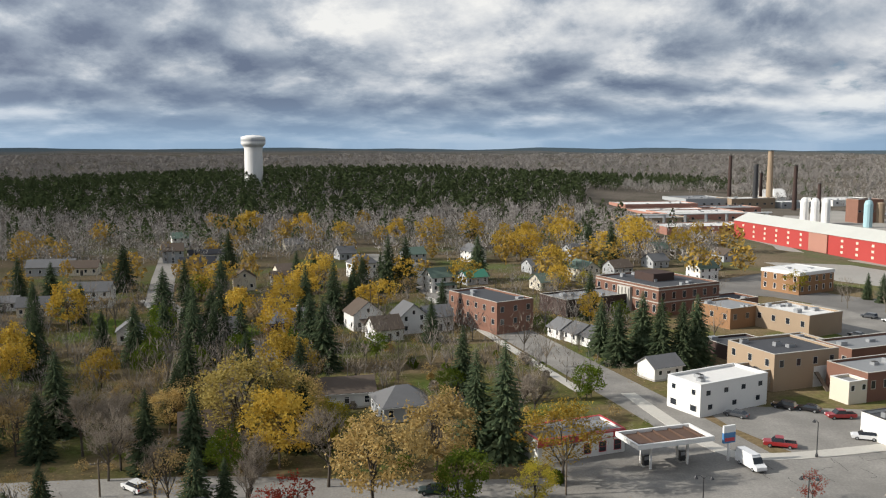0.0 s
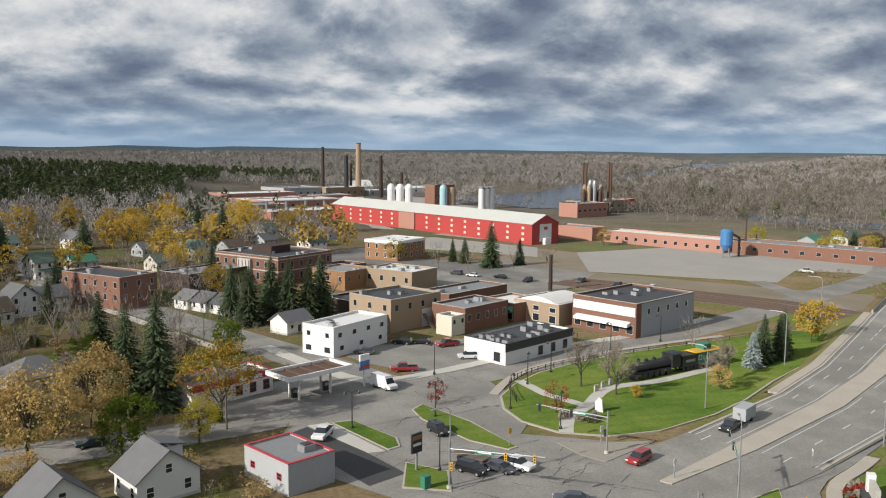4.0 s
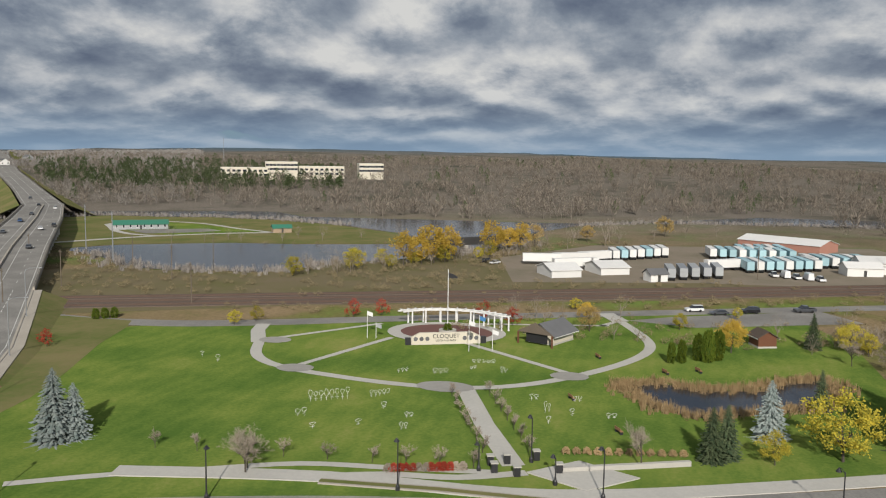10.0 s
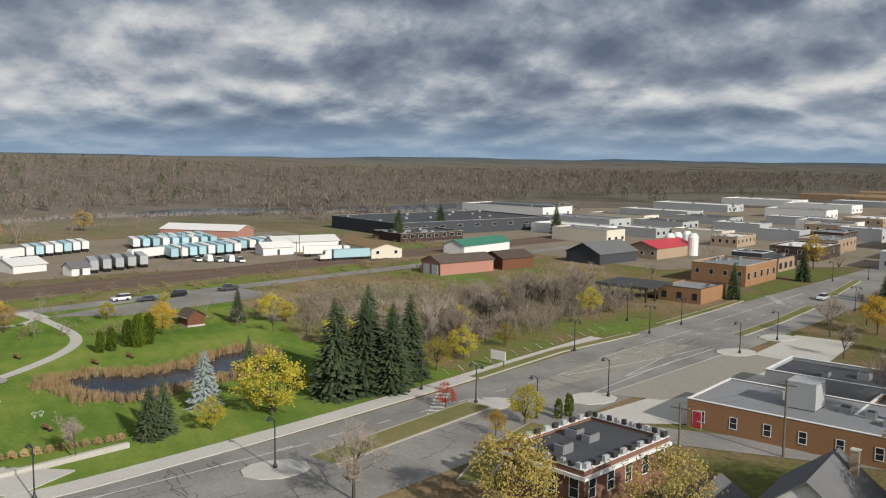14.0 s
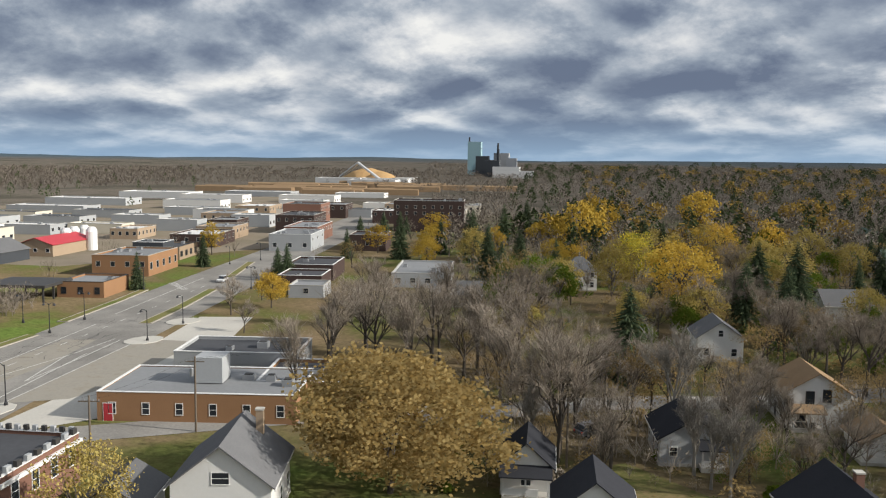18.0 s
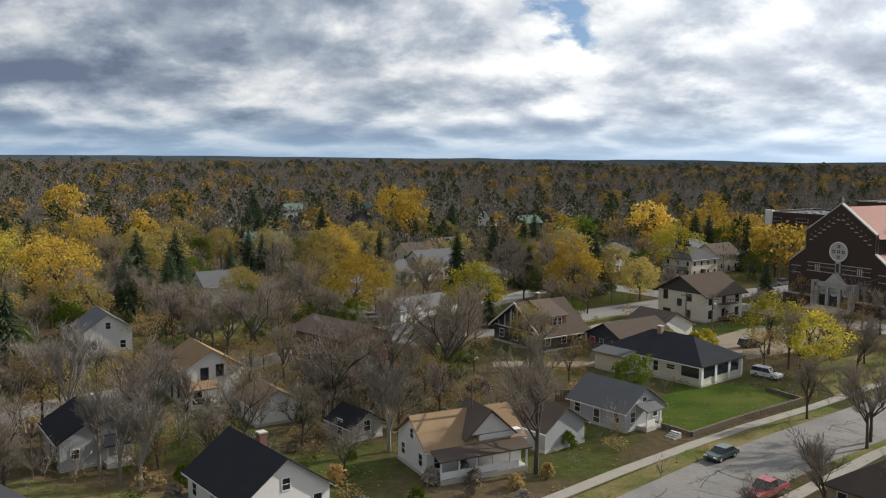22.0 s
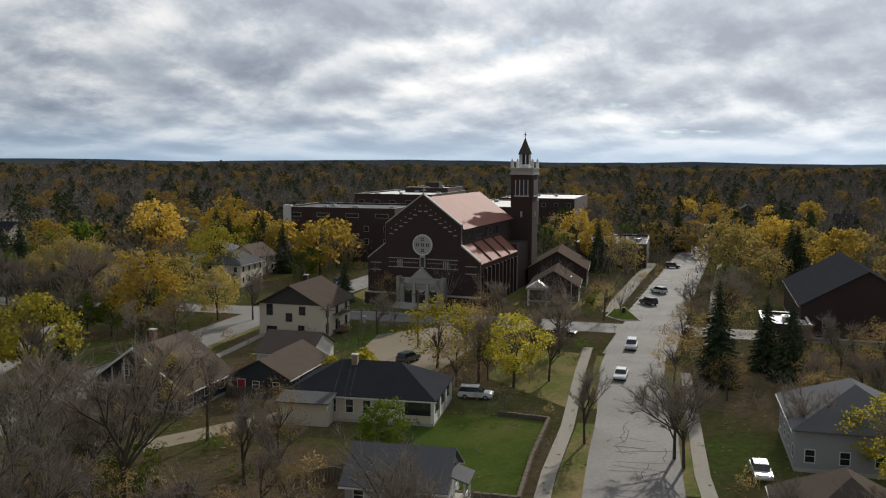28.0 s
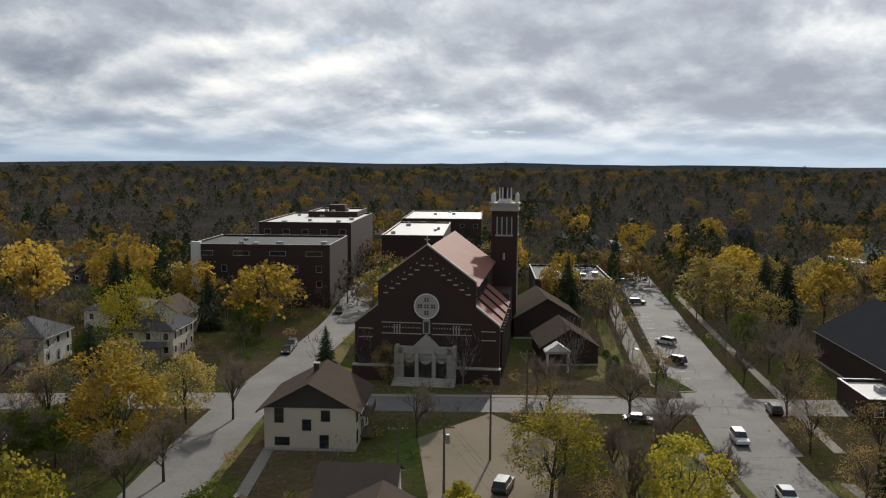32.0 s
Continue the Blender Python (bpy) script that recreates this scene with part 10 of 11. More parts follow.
part("spire_cross", Shape().box(TX - 0.07, TY - 0.07, 38.0, TX + 0.07, TY + 0.07, 39.6).box(TX - 0.45, TY - 0.07, 38.8, TX + 0.45, TY + 0.07, 38.95), IRON, tower)
part("transept", Shape().box(8.7, 31, -0.3, 13.0, 42.2, 11.5), DARK_BRICK, church)
# parish buildings
house("low brick chapel wing with a brown tile roof", -155.5, -163.5, 15, 11, 3.8, 3.4, 209, DARK_BRICK, ROOF_BROWN, rows=[(0, 3, 2.2, 1.0, 1.6)], name="chapel_wing", trim=STONE, doors=())
por = thing("entrance_portico", "white gabled portico on two columns", "portico", -143.5, -160.5, 0, 119)
part("gable", Shape().box(-2.4, -1.4, 3.6, 2.4, 1.4, 4.0).extrude_x([(-1.5, 4.0), (1.5, 4.0), (1.5, 4.1), (-1.5, 4.1)], -2.4, 2.4), STONE, por)
gv = Shape()
gv.v = [(-2.5, -1.4, 4.0), (2.5, -1.4, 4.0), (0, -1.4, 5.6), (-2.5, 1.4, 4.0), (2.5, 1.4, 4.0), (0, 1.4, 5.6)]
gv.f = [(0, 1, 2), (5, 4, 3), (1, 4, 5, 2), (0, 2, 5, 3)]
part("pediment", gv, TRIM, por)
for e in (-2, 2):
    part("column", Shape().lathe([(0.32, 0), (0.26, 0.3), (0.24, 3.6)], 10, e, -1.0), TRIM, por)
house("brick parish house with a steep brown roof", -180, -178, 20, 15, 4.6, 4.4, 209, DARK_BRICK, ROOF_BROWN, rows=[(0, 4, 2.4, 1.1, 1.6)], name="parish_house", trim=STONE, doors=((0, 2.0),))
flat_building("parish_link", "low link with a pale roof and air units", -176, -195, 24, 12, 6.0, 209, DARK_BRICK, PALE_ROOF, [(0, 3, 3, 1.1, 1.6)], STONE, 7)
flat_building("parish_school", "dark brick flat-roofed parish school", -232, -190, 34, 21, 7.4, 205, DARK_BRICK, TAR, [(0, 6, 4.2, 1.6, 1.6)], STONE, 4)
school = flat_building("school", "long dark brick school block with grey panels", -185.6, -262, 30, 38, 17, 205, DARK_BRICK, TAR, [(3, 4, 14.6, 4.2, 1.1), (3, 6, 10.5, 1.4, 1.6), (3, 6, 6.5, 1.4, 1.6), (2, 5, 10.5, 1.4, 1.6), (2, 5, 6.5, 1.4, 1.6)], STONE, 5)
part("stair_panel", Shape().box(-15.5, -19.6, 4, -14.0, -17.0, 17.6), TRIM, school, "pale metal stair panel", Matrix.Translation((0, 35.5, 0)))
part("vent_drum", Shape().tube((-6, 19.1, 14), (-6, 19.9, 14), 2.6, 2.6, 20), GREY_WALL, school, "round grey wall panel")
flat_building("school", "wide brick school block with a pale roof", -242, -286, 54, 30, 19.5, 205, DARK_BRICK, PALE_ROOF, [(3, 5, 16.5, 2, 1.4), (2, 9, 16.5, 2, 1.4)], STONE, 6)
part("lift_house", Shape().box(-4, -3, 19, 2, 3, 23), DARK_BRICK, flat_building("school", "upper school block with a lift tower", -262, -292, 26, 18, 21, 205, DARK_BRICK, PALE_ROOF, (), STONE, 3))
flat_building("school", "school wing with a row of small windows", -262, -257, 62, 20, 15.5, 205, DARK_BRICK, PALE_ROOF, [(2, 12, 13.6, 1.2, 1.4)], CREAM, 4)
flat_building("school", "brick school wing with a pale roof", -345, -290, 60, 34, 15, 205, DARK_BRICK, PALE_ROOF, [(3, 6, 12, 1.6, 1.4), (2, 9, 12, 2.4, 1.4), (2, 9, 8, 2.4, 1.4)], STONE, 3)
flat_building("white_flat", "long white flat-roofed building by a yard", -350, -120, 24, 8, 3.6, 203, WHITE, PALE_ROOF, [(0, 3, 2, 1.2, 1.2)], TRIM, 1)
for x, y, w in ((-290, -195, 16), (-315, -205, 14), (-340, -212, 14), (-372, -228, 16), (-300, -130, 12), (-330, -150, 12)):
    house("dark house along the far street", x, y, w, 9, 4.6, 3, 205, GREY_WALL, ROOF_DARK)

# ---- trees of the south side ----
tree("oak", 49.0, -76, 15.5, wide=1.22)
tree("dull", 66, -50.5, 10)
tree("dull", 76, -39.5, 9.5)
trees("bare", [(70, -121), (78, -96), (80, -120), (52, -113), (40, -108), (65, -123), (69, -139), (55, -116), (87, -127), (38, -97)], 14)
tree("bare", 120, -132, 7)
tree("gold", 50, -205, 17, wide=1.15)
tree("yellow", 71, -238, 16)
trees("green", [(75, -190), (95, -205), (86, -199)], 12)
trees("spruce", [(162, -259), (137, -266), (154, -328), (150, -342), (119, -344), (34, -211), (24, -198), (12, -350), (12, -456), (23, -177), (33, -190)], 18, 0.15)
tree("spruce", 41.5, -136, 16)
tree("gold", 177, -313, 13)
trees("gold", [(95, -420), (126, -369), (110, -300), (-51, -340), (-48, -355)], 20, 0.15)
tree("gold", -14, -180, 15)
tree("yellow", -37, -174, 13.5, "tree in bright yellow leaf", 1.15)
tree("spruce", -40, -171, 9)
trees("bare", [(7, -146), (-4, -110), (-14, -126), (-21, -122), (20, -104), (37, -94), (-3, -111), (-12, -118), (-60, -222), (-70, -222), (36, -194), (11, -151)], 14)
tree("bare", -25, -90, 14, wide=1.15)
trees("birch", [(17, -93), (-10, -100), (22, -98), (28, -112)], 13)
trees("bare", [(-4, -92), (10, -97), (-12, -106), (0, -102), (14, -112), (-18, -110), (-30, -114), (-24, -132), (30, -90), (44, -100), (-34, -122), (-9, -133)], 8)
trees("gold", [(-65, -190), (-133, -294), (-149, -283), (-137, -300)], 16)
tree("gold", -143, -232, 16, "broad tree in rich golden leaf", 1.2)
tree("yellow", -115, -241, 16)
trees("green", [(-151, -279), (-102, -284)], 13)
tree("yellow", -83.5, -139, 11.5, "tree in bright yellow-green leaf", 1.1)
tree("yellow", -82, -123.5, 10.5, "thinly leaved yellow tree on the verge", 1.0)
trees("bare", [(-67, -91), (-69, -93), (-67, -103), (-81, -129), (-58, -181), (-66, -183), (-90, -193), (-96, -246), (-74, -234), (-115, -263), (-108, -262), (-73, -214), (-147, -120)], 11)
tree("spruce", -102, -102, 15.5)
trees("spruce", [(-76, -268), (-72, -262), (-116, -100), (-122, -98), (-112, -95)], 11, 0.15)
trees("yellow", [(-63, -66), (-70, -70), (-78, -74), (-84, -66)], 8)
trees("bare", [(-78, -82), (-100, -88), (-56, -70), (-48, -72), (-108, -84), (-74, -72), (-94, -74), (-40, -70), (-120, -90)], 8)
trees("gold", [(-155, -259), (-331, -199), (-367, -189), (-340, -120), (-420, -250), (-400, -180), (-100, -300), (-180, -310)], 15)
trees("bare", [(-300, -180), (-285, -150), (-260, -150), (-345, -170), (-240, -145), (-310, -165), (-210, -130), (-230, -120), (-270, -120)], 11)
for k in range(12):
    shrub(-58 - 2.6 * k * 0.9, -226 + 1.4 * k * 0.9, 2.4, LEAF_GREEN, "clipped green hedge shrub")
for x, y, hh in ((-152, -152, 2.2), (-160, -156, 1.4), (-66, -150, 3), (-68, -146, 3.4), (-72, -144, 3.6), (-76, -147, 3.2)):
    shrub(x, y, hh, LEAF_GREEN if hh < 3 else LEAF_YELLOW, "rounded green and yellow garden shrub")
back_dice = random.Random(8)
for k in range(70):
    x, y = back_dice.uniform(-34, 50), back_dice.uniform(-136, -78)
    shrub(x, y, back_dice.uniform(1.0, 2.4), back_dice.choice((TWIG, TWIG, LEAF_GREEN, LEAF_RUST)), "rough tangled shrub in a back garden")
for k in range(60):
    x, y = back_dice.uniform(-96, 8), back_dice.uniform(140, 230)
    shrub(x, y, back_dice.uniform(1.2, 2.8), back_dice.choice((TWIG, TWIG, LEAF_GREEN, LEAF_RUST)), "rough tangled shrub between the houses")

# ---- garden and street trees that fill the blocks between the houses ----
bpy.context.view_layer.update()
BUILT, PAVED = [], []
for ob in bpy.data.objects:
    base = ob.name.split(".")[0]
    if ob.type != "MESH":
        continue
    if base in ("wall", "nave_wall", "foundation", "tower", "transept", "nave", "aisle", "deck"):
        pts = [ob.matrix_world @ Vector(c) for c in ob.bound_box]
        cx, cy = sum(p.x for p in pts) / 8, sum(p.y for p in pts) / 8
        BUILT.append((cx, cy, max(math.hypot(p.x - cx, p.y - cy) for p in pts)))
    elif not ob.parent and base.rstrip("0123456789") in ("road_", "car_park_", "pavement_", "path_", "water_", "ballast_", "yard_", "kerb_"):
        for f in ob.data.polygons:
            if abs(f.normal.z) > 0.5:
                poly = [(ob.matrix_world @ ob.data.vertices[i].co).to_2d() for i in f.vertices]
                xs, ys = [p.x for p in poly], [p.y for p in poly]
                PAVED.append((min(xs), max(xs), min(ys), max(ys), [(p.x, p.y) for p in poly]))


def free(x, y, gap=2.0):
    for x0, x1, y0, y1, poly in PAVED:
        if x0 - 1 < x < x1 + 1 and y0 - 1 < y < y1 + 1 and inside(x, y, poly):
            return False
    return all(math.hypot(x - a, y - b) > min(r, 30) * 0.85 + gap for a, b, r in BUILT)


# camera stations whose view of the houses the filled-in trees must not block
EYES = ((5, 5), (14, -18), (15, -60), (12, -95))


def view_clear(x, y, tall):
    """Turns away tall trees that would hide the nearer houses from the camera stations."""
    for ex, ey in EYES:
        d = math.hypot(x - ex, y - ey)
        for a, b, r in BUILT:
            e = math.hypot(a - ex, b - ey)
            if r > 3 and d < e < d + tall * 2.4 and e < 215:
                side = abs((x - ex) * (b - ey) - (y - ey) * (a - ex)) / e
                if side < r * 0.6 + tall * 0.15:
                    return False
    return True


fill_dice = random.Random(64)


def fill(n, near, far, a0, a1, kinds, keep=None):
    put = 0
    for _ in range(n * 14):
        if put >= n:
            break
        a = radians(fill_dice.uniform(a0, a1))
        r = math.sqrt(fill_dice.uniform(near ** 2, far ** 2))
        x, y = r * math.sin(a), r * math.cos(a)
        kind, tall = fill_dice.choice(kinds)
        tall *= fill_dice.uniform(0.75, 1.2)
        if (keep and not keep(x, y)) or not free(x, y) or not view_clear(x, y, tall):
            continue
        tree(kind, x, y, tall)
        BUILT.append((x, y, tall * 0.12))
        put += 1


TOWN_MIX = (("bare", 11), ("bare", 12), ("bare", 9), ("sparse", 10), ("sparse", 12), ("dull", 13), ("gold", 13), ("dull", 11), ("green", 9), ("spruce", 14), ("spruce", 15))
CALM_MIX = (("bare", 11), ("bare", 9), ("sparse", 10), ("bare", 12), ("sparse", 9), ("green", 7), ("bare", 13))
fill(75, 120, 210, 163, 205, CALM_MIX)
fill(130, 190, 330, 152, 205, TOWN_MIX)
fill(60, 150, 240, 205, 252, (("bare", 10), ("sparse", 9), ("bare", 8)))
fill(110, 240, 340, 205, 252, TOWN_MIX)
fill(16, 90, 160, 205, 250, (("bare", 9), ("sparse", 8)))
fill(110, 150, 330, -45, 6, (("bare", 10), ("bare", 11), ("bare", 9), ("sparse", 9), ("green", 7), ("spruce", 15), ("spruce", 13), ("gold", 11)))
fill(40, 115, 210, -45, -8, (("bare", 9), ("sparse", 9), ("rust", 8), ("spruce", 11)))
trees("bare", [(80, -107), (74.5, -132), (69, -113), (64, -126), (90, -132), (60, -134), (52, -128), (88, -160), (66, -152), (100, -150)], 15, 0.15)
fill(26, 95, 190, -46, -14, (("spruce", 14), ("spruce", 11), ("bare", 11), ("green", 8)))
fill(60, 190, 430, 128, 160, (("bare", 9), ("sparse", 9), ("bare", 8), ("gold", 10), ("spruce", 12)))
fill(50, 190, 340, 158, 250, (("spruce", 16), ("spruce", 13), ("green", 10), ("dull", 11)))


def thicken(n, near, far, a0, a1, kinds, keep=None):
    """Garden trees that also stand in front of the houses."""
    put = 0
    for _ in range(n * 14):
        a, r = radians(fill_dice.uniform(a0, a1)), math.sqrt(fill_dice.uniform(near ** 2, far ** 2))
        x, y = r * math.sin(a), r * math.cos(a)
        if put < n and free(x, y, 1.2) and (not keep or keep(x, y)):
            kind, tall = fill_dice.choice(kinds)
            tree(kind, x, y, tall * fill_dice.uniform(0.8, 1.15))
            BUILT.append((x, y, 1.2))
            put += 1


BACKS = [(-40, -98), (-30, -120), (-20, -140), (20, -150), (62, -120), (56, -90), (30, -92), (0, -98), (-14, -104)]
thicken(34, 80, 165, 140, 210, (("bare", 9), ("bare", 11), ("birch", 9), ("sparse", 7)), lambda x, y: inside(x, y, BACKS))
thicken(34, 105, 215, -44, -12, (("bare", 10), ("bare", 11), ("spruce", 15), ("green", 8), ("sparse", 9)))
thicken(26, 170, 300, -44, -6, (("spruce", 16), ("spruce", 14), ("bare", 10)))
thicken(26, 120, 200, 150, 200, (("bare", 12), ("bare", 10), ("sparse", 9), ("dull", 10)))
many("leafless_town_trees", "leafless grey-brown trees between the houses", MID_BARE, FAR_BARE, TWIG)


def brush(seed, n, near, far, a0, a1, tall, keep=None):
    """Low scrub, hedges and saplings in the gardens."""
    dice, out = random.Random(seed), []
    for _ in range(n):
        a, r = radians(dice.uniform(a0, a1)), math.sqrt(dice.uniform(near ** 2, far ** 2))
        x, y = r * math.sin(a), r * math.cos(a)
        if free(x, y, 0.5) and (not keep or keep(x, y)):
            h = tall * dice.uniform(0.4, 1.2)
            out.append((x, y, -0.05, h, h * dice.uniform(0.9, 1.6)))
    return out


spots = brush(1, 1500, 90, 330, 152, 252, 2.8) + brush(2, 900, 110, 330, -45, 8, 2.8)
many("garden_brush", "tangled leafless brush in the gardens", MID_BARE, spots, TWIG)
many("garden_bushes", "dull green bushes in the gardens", BUSH, brush(3, 420, 80, 330, 152, 252, 2.2) + brush(4, 320, 110, 330, -45, 8, 2.4), LEAF_GREEN)
many("ochre_bushes", "ochre and brown half-bare bushes in the gardens", BUSH, brush(7, 520, 75, 300, 152, 252, 2.8) + brush(8, 420, 110, 330, -45, 8, 2.8), LEAF_OCHRE)
spots = brush(12, 900, 70, 160, 140, 210, 5.0, lambda x, y: inside(x, y, BACKS))
many("back_garden_thicket", "tangled leafless saplings behind the cottages", MID_BARE, spots, TWIG)
many("back_garden_bushes", "rust and ochre bushes behind the cottages", BUSH, brush(13, 260, 70, 160, 140, 210, 2.6, lambda x, y: inside(x, y, BACKS)), LEAF_OCHRE)
spots = brush(14, 420, 195, 340, 152, 252, 10.5) + brush(15, 380, 190, 340, -45, 6, 10)
many("block_bare_trees", "leafless trees filling the town blocks", MID_BARE, [(x, y, z, max(7.0, h), max(7.0, h) * 0.9) for x, y, z, h, w in spots], WOODS_BROWN)
BANK = [(139, -52), (180, -130), (205, -128), (222, -60), (200, -34), (165, -48)]
spots = brush(5, 2600, 120, 260, 90, 130, 5.0, lambda x, y: inside(x, y, BANK))
many("pond_thicket", "leafless brown thicket behind the pond", MID_BARE, spots, TWIG)
spots = brush(6, 2600, 180, 400, 40, 112, 2.2, lambda x, y: x > 186 + 0.1 * abs(y) and not inside(x, y, FLATS))
many("river_brush", "brown riverside brush and saplings", BUSH, spots, SCRUB)


def fallen(seed, n, near, far, a0, a1):
    """Fallen leaves in small drifts on the ground."""
    dice, s = random.Random(seed), Shape()
    for _ in range(n):
        a, r = radians(dice.uniform(a0, a1)), math.sqrt(dice.uniform(near ** 2, far ** 2))
        x, y = r * math.sin(a), r * math.cos(a)
        if not free(x, y, 0.2):
            continue
        for _ in range(7):
            px, py, t, k = x + dice.gauss(0, 1.6), y + dice.gauss(0, 1.6), dice.uniform(0, 6.283), dice.uniform(0.10, 0.22)
            c, e = math.cos(t) * k, math.sin(t) * k
            z = 0.09 + dice.uniform(0, 0.05)
            s.quad((px + c, py + e, z), (px - e, py + c, z + 0.03), (px - c, py - e, z), (px + e, py - c, z + 0.02))
    return s


for seed, spread in ((1, (1500, 70, 230, 150, 252)), (2, (700, 100, 230, -45, 10))):
    tagged(part("fallen_leaves", fallen(seed, *spread), LEAF_OCHRE), "ochre fallen leaves strewn over the yards", "leaves", kind="stuff")

# ---- vehicles ----
car("pickup", "white", 47.5, 110.5, -145, "white tow truck waiting at the junction")
low_bed = thing("flat_trailer", "low brown flatbed trailer behind the truck", "trailer", 42.5, 115.5, 0.07, -145)
part("bed", Shape().box(-1.1, -2.8, 0.6, 1.1, 2.8, 0.75), TIMBER, low_bed)
for wx in (-1.0, 1.0):
    for wy in (-1.4, -0.6):
        part("tyre", kept("tyre", tyre_mesh), None, low_bed, at=Matrix.Translation((wx, wy, 0.34)))
car("sedan", "grey", 45, 110, -145, "grey sedan waiting at the junction")
car("suv", "black", 40.9, 110.6, -145, "black hatchback waiting at the junction")
car("sedan", "grey", 49.6, 97.3, 62, "silver-grey sedan crossing the junction")
car("suv", "white", 59.2, 90.2, -70, "white crossover at the junction")
car("suv", "red", 65.6, 107.5, 120, "red minivan at the stop line")
car("pickup", "black", 87.6, 116.0, 122, "black pickup towing a box trailer")
box = thing("box_trailer", "grey enclosed box trailer behind a pickup", "trailer", 92.4, 119, 0.3, 122)
part("box", Shape().box(-1.1, -2.4, 0.5, 1.1, 2.2, 2.6), GREY_WALL, box)
for wx in (-1.1, 1.1):
    part("tyre", kept("tyre", tyre_mesh), None, box, at=Matrix.Translation((wx, -0.4, 0.34)))
car("pickup", "red", 46.5, 166.5, 80, "red pickup parked in the car park")
car("suv", "white", 62.6, 172.8, 80, "white crossover parked in the car park")
car("pickup", "red", 61.9, 185, 100, "dark red pickup parked behind the shops")
car("van", "white", 39.5, 155.5, 205, "white delivery van by the petrol station")
car("suv", "black", 52.5, 190, 60, "black car parked behind the shops")
car("sedan", "black", 57, 189, 60, "dark car parked behind the shops")
car("sedan", "grey", 42, 183, 60, "dark sedan parked by the white block")
car("pickup", "white", 23.6, 131.4, 150, "white pickup parked by the workshop")
car("suv", "black", 41.5, 128, 190, "black car turning at the junction")
car("sedan", "green", -10.5, 137, 100, "dark green car on the residential street")
car("suv", "white", -56, 131, 60, "white car parked under the trees")
for x, y, z, p, k in ((313, 250, 7.2, "black", "sedan"), (285, 251, 6.6, "grey", "sedan"), (325, 277, 7.3, "blue", "suv"), (401, 319, 7.2, "white", "suv"), (250, 210, 6.0, "grey", "sedan"), (465, 388, 7.8, "grey", "suv"), (360, 300, 7.4, "grey", "sedan"), (300, 246, 7.0, "white", "sedan"), (420, 345, 7.1, "black", "sedan")):
    car(k, p, x, y, -55, p + " car driving on the bridge deck", z + 0.1)
for x, y, r, p, k in ((100, 290, 40, "grey", "suv"), (104, 284, 40, "white", "sedan"), (112, 278, 40, "black", "sedan"), (118, 268, 130, "black", "suv"), (142, 250, 130, "black", "suv"), (146, 246, 130, "grey", "sedan"), (150, 242, 130, "white", "suv"), (135, 262, 130, "grey", "suv"), (88, 262, 40, "grey", "sedan"), (228, 262, 30, "white", "pickup"), (-60, 330, 30, "white", "sedan"), (-40, 330, 30, "grey", "suv"), (310, 60, 60, "white", "sedan"), (312, 64, 60, "black", "suv"), (232, -8, 20, "white", "suv"), (229, -14, 20, "grey", "sedan"), (234, -22, 20, "black", "suv"), (240, -36, 20, "grey", "pickup")):
    car(k, p, x, y, r, p + " car parked near the buildings")
car("suv", "white", 173.8, -182.8, 25, "white car driving down the avenue")
car("suv", "grey", 37, -106, 150, "grey car parked beside the cottage")
car("sedan", "green", -47.7, -90.8, -62, "dark green sedan parked at the kerb")
car("pickup", "red", -46.6, -79.6, -62, "red pickup parked on the street")
car("sedan", "white", -96.8, -114.5, -67, "white sedan parked at the kerb")
car("suv", "white", -116.3, -123.0, -67, "white crossover parked at the kerb")
car("sedan", "black", -118.5, -138.0, 20, "black sedan parked near the corner")
car("suv", "white", -73.9, -124.0, 30, "white van-like car in the bungalow drive")
car("suv", "white", -178.2, -148.2, 155, "white crossover in an angled bay")
car("suv", "black", -161, -142.3, 155, "black crossover in an angled bay")
car("suv", "black", -134, -120.5, 110, "black crossover turning at the corner")
car("sedan", "black", -131, -214.6, -62, "dark sedan parked by the church")
car("suv", "grey", -135.5, -217, -62, "grey estate car parked by the church")
car("suv", "black", -174.8, -231.9, -62, "dark car parked along the side street")
car("suv", "green", -83.7, -145.2, 100, "dark green station wagon on the gravel")
car("sedan", "white", -70, -84, -62, "white car parked below the trees")
car("sedan", "black", -28.5, -143, 60, "dark car on the gravel lane")
car("suv", "black", -30, -176, 100, "dark car beside the garages")
car("sedan", "white", -18, -184, 100, "white car beside the garages")
for x, y, r, p in ((-140, -250, 30, "white"), (-146, -252, 30, "grey"), (-300, -192, 20, "white"), (-322, -200, 20, "black"), (-228, -168, 20, "grey")):
    car("suv", p, x, y, r, p + " car parked along the street")

# ---- poles and cables of the south side ----
POLES = ((81.8, -80.5, 10), (81, -63.6, 9), (-18.8, -95, 9.5), (-78.7, -150.7, 9), (-92.5, -151, 10), (-114, -154.6, 10.5), (-75.5, -155.1, 9), (35.5, -93, 8.5))
for k, (x, y, hh) in enumerate(POLES):
    utility_pole(x, y, hh, 30 if k < 2 else 120, k in (0, 3))
wires("power_cables", [(-18.8, -95, 9.2), (-78.7, -150.7, 8.7), (-92.5, -151, 9.7), (-154, -190, 10)], 0.9, 0.009, (-0.9, 0.3, 0.9), 120)
wires("power_cables", [(-78.7, -150.7, 8.7), (-114, -154.6, 10.2), (-154, -190, 10)], 1.0, 0.009, (-0.6, 0.4), 60)
wires("power_cables", [(81, -63.6, 8.7), (81.8, -80.5, 9.7), (60, -130, 9.5)], 0.6, 0.01, (-0.9, 0.9), 30)
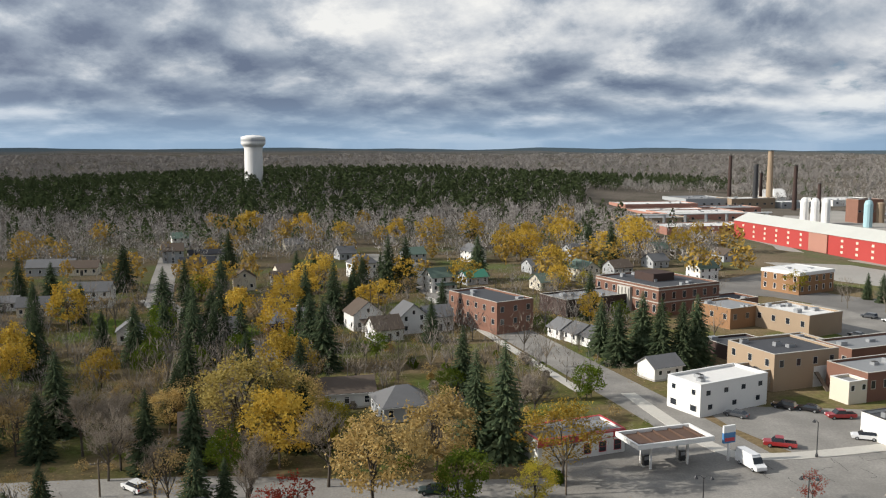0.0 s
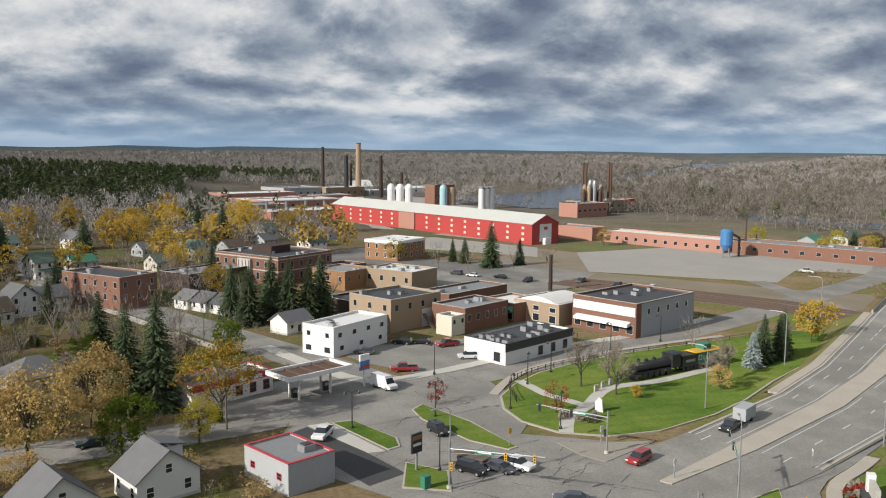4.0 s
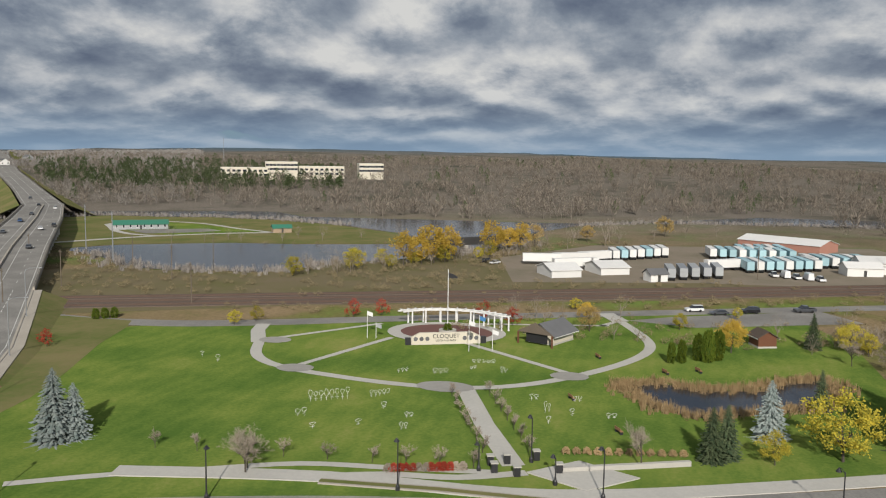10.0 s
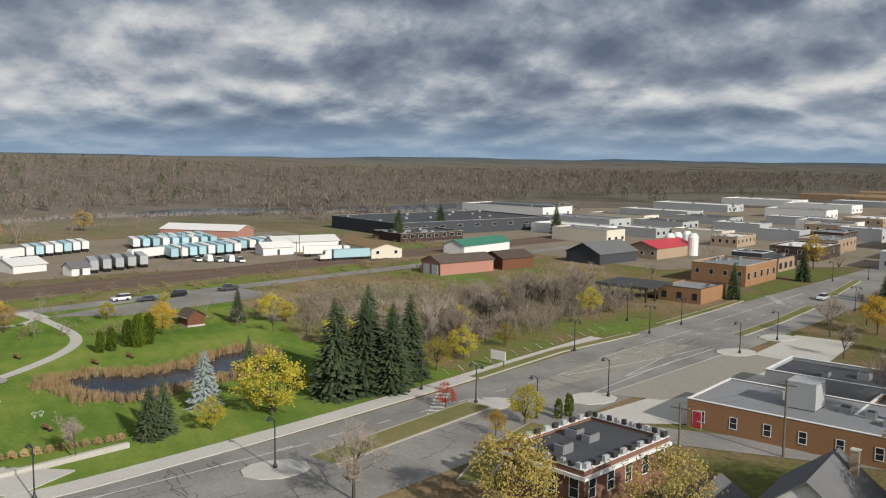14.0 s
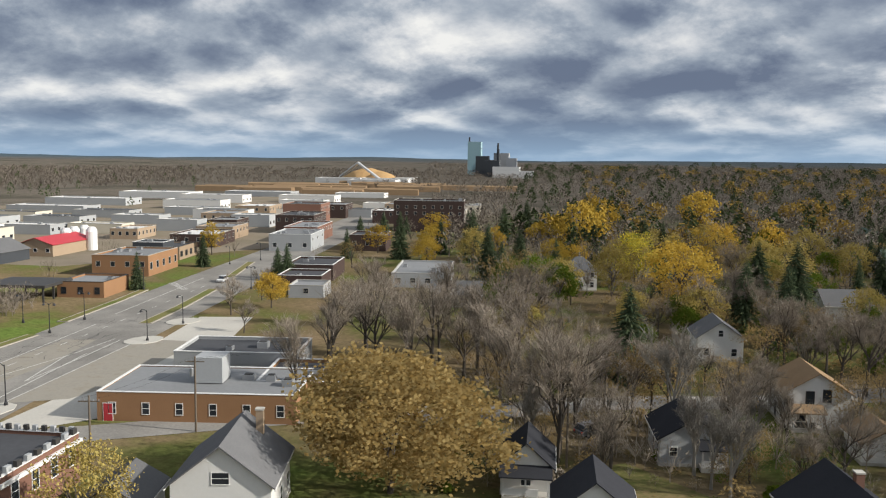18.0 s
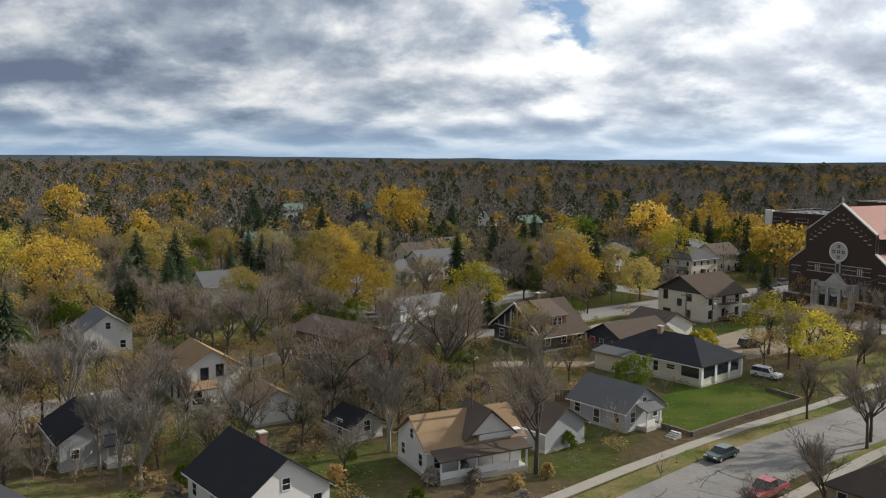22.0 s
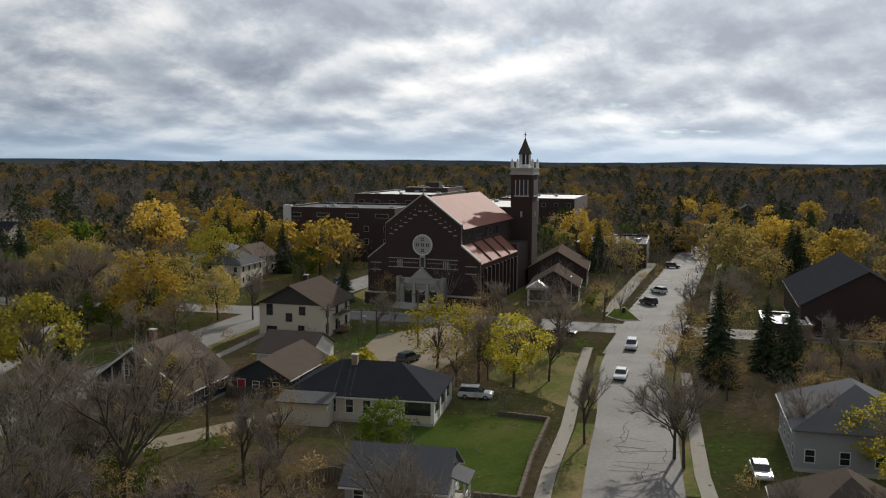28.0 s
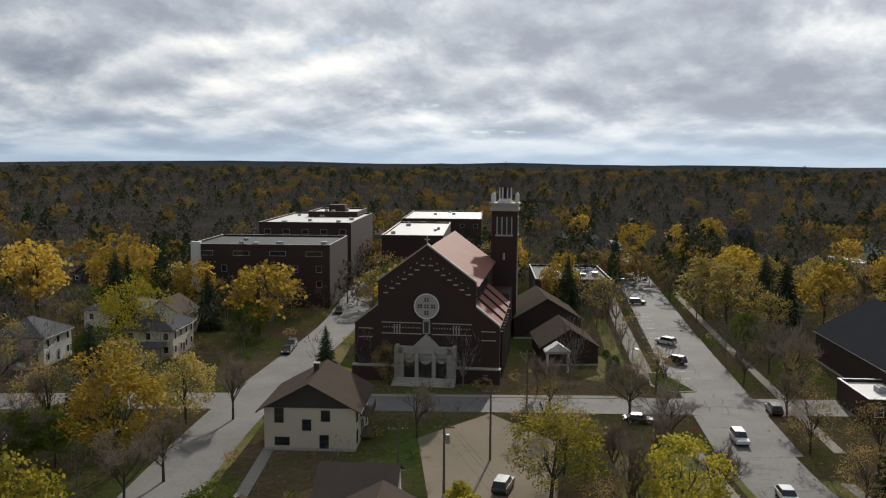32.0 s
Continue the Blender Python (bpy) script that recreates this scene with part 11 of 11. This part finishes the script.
wires("power_cables", [(-40, 200, 11), (-12, 184, 10.5), (10, 143, 9.5)], 0.8, 0.012, (-0.8, 0.8), 40)
for x, y, hh in ((-12, 190, 11), (9.5, 139.5, 9), (-50, 262, 10), (-46, 255, 10), (-60, 128, 6)):
    utility_pole(x, y, hh, 40)
mast_lamp(-126.5, -141.5, 30, 10, 2.2)
mast_lamp(-204, -168, 120, 10, 2.2)
bin_ob = thing("litter_bin", "dark brown litter bin on the kerb island", "bin", -147, -141, 0.2, 0)
part("bin", Shape().lathe([(0.4, 0), (0.45, 1.0), (0.3, 1.15)], 10), IRON, bin_ob)
island("kerb_11", [(-141, -134), (-138.5, -137), (-141, -142), (-150, -145), (-152, -143)], "kerbed island at the church corner")
hyd = thing("hydrant", "small red fire hydrant on the verge", "hydrant", -117.5, -129.5, 0.05)
part("body", Shape().lathe([(0.2, 0), (0.14, 0.1), (0.14, 0.6), (0.18, 0.65), (0.05, 0.85)], 10), RED_TRIM, hyd)
fence = thing("picket_fence", "weathered board fence behind the bungalow", "fence", 0, 0, 0)
for a, b in (((-50, -139), (-56, -142)), ((-56, -142), (-52, -150)), ((-47, -114), (-36, -117))):
    d = Vector(b) - Vector(a)
    n = int(d.length / 0.35)
    for i in range(n):
        p = Vector(a) + d * (i / n)
        part("board", kept("fence_board", lambda: Shape().box(-0.15, -0.02, 0, 0.15, 0.02, 1.7).mesh("board", TIMBER)), None, fence, at=pose(p.x, p.y, 0, 0, 0, math.degrees(math.atan2(d.y, d.x))))

# ---- cracks and patches in the worn streets ----
crack_dice = random.Random(17)
TARRED = material("crack_sealant", (0.05, 0.048, 0.046), 0.85, 3.0, 0.2, 0.3)


def cracks(name, a, b, half, n, z):
    """Sealed cracks across and along a street between two points."""
    a, b = Vector(a), Vector(b)
    d = (b - a).normalized()
    side = Vector((-d.y, d.x))
    s = Shape()
    for k in range(n):
        p = a.lerp(b, crack_dice.random()) + side * crack_dice.uniform(-half, half)
        way = side if crack_dice.random() < 0.6 else d
        for i in range(crack_dice.randint(3, 7)):
            q = p + way * crack_dice.uniform(0.7, 1.6) + Vector((crack_dice.gauss(0, 0.3), crack_dice.gauss(0, 0.3)))
            if abs((q - a).dot(side)) > half:
                break
            u = (q - p).normalized() * 0.045
            s.quad((p.x - u.y, p.y + u.x, z), (p.x + u.y, p.y - u.x, z), (q.x + u.y, q.y - u.x, z), (q.x - u.y, q.y + u.x, z))
            p = q
    return tagged(part(name, s, TARRED), "dark sealed cracks in the worn asphalt", "road cracks", kind="stuff")


cracks("road_crack", (-24, -72), (-115, -121), 4.0, 60, 0.075)
cracks("road_crack", (-120, -124), (-200, -155), 5.4, 34, 0.09)
cracks("road_crack", (-112, -172), (-140, -116), 4.4, 24, 0.09)
cracks("road_crack", (88, 20), (98, -22), 10, 40, 0.075)
cracks("road_crack", (100, -26), (150, -130), 10.5, 90, 0.075)
cracks("road_crack", (30, 130), (66, 90), 16, 70, 0.09)
cracks("road_crack", (40, 152), (104, 176), 5, 36, 0.085)
cracks("road_crack", (60, -104), (0, -152), 3.0, 40, 0.078)
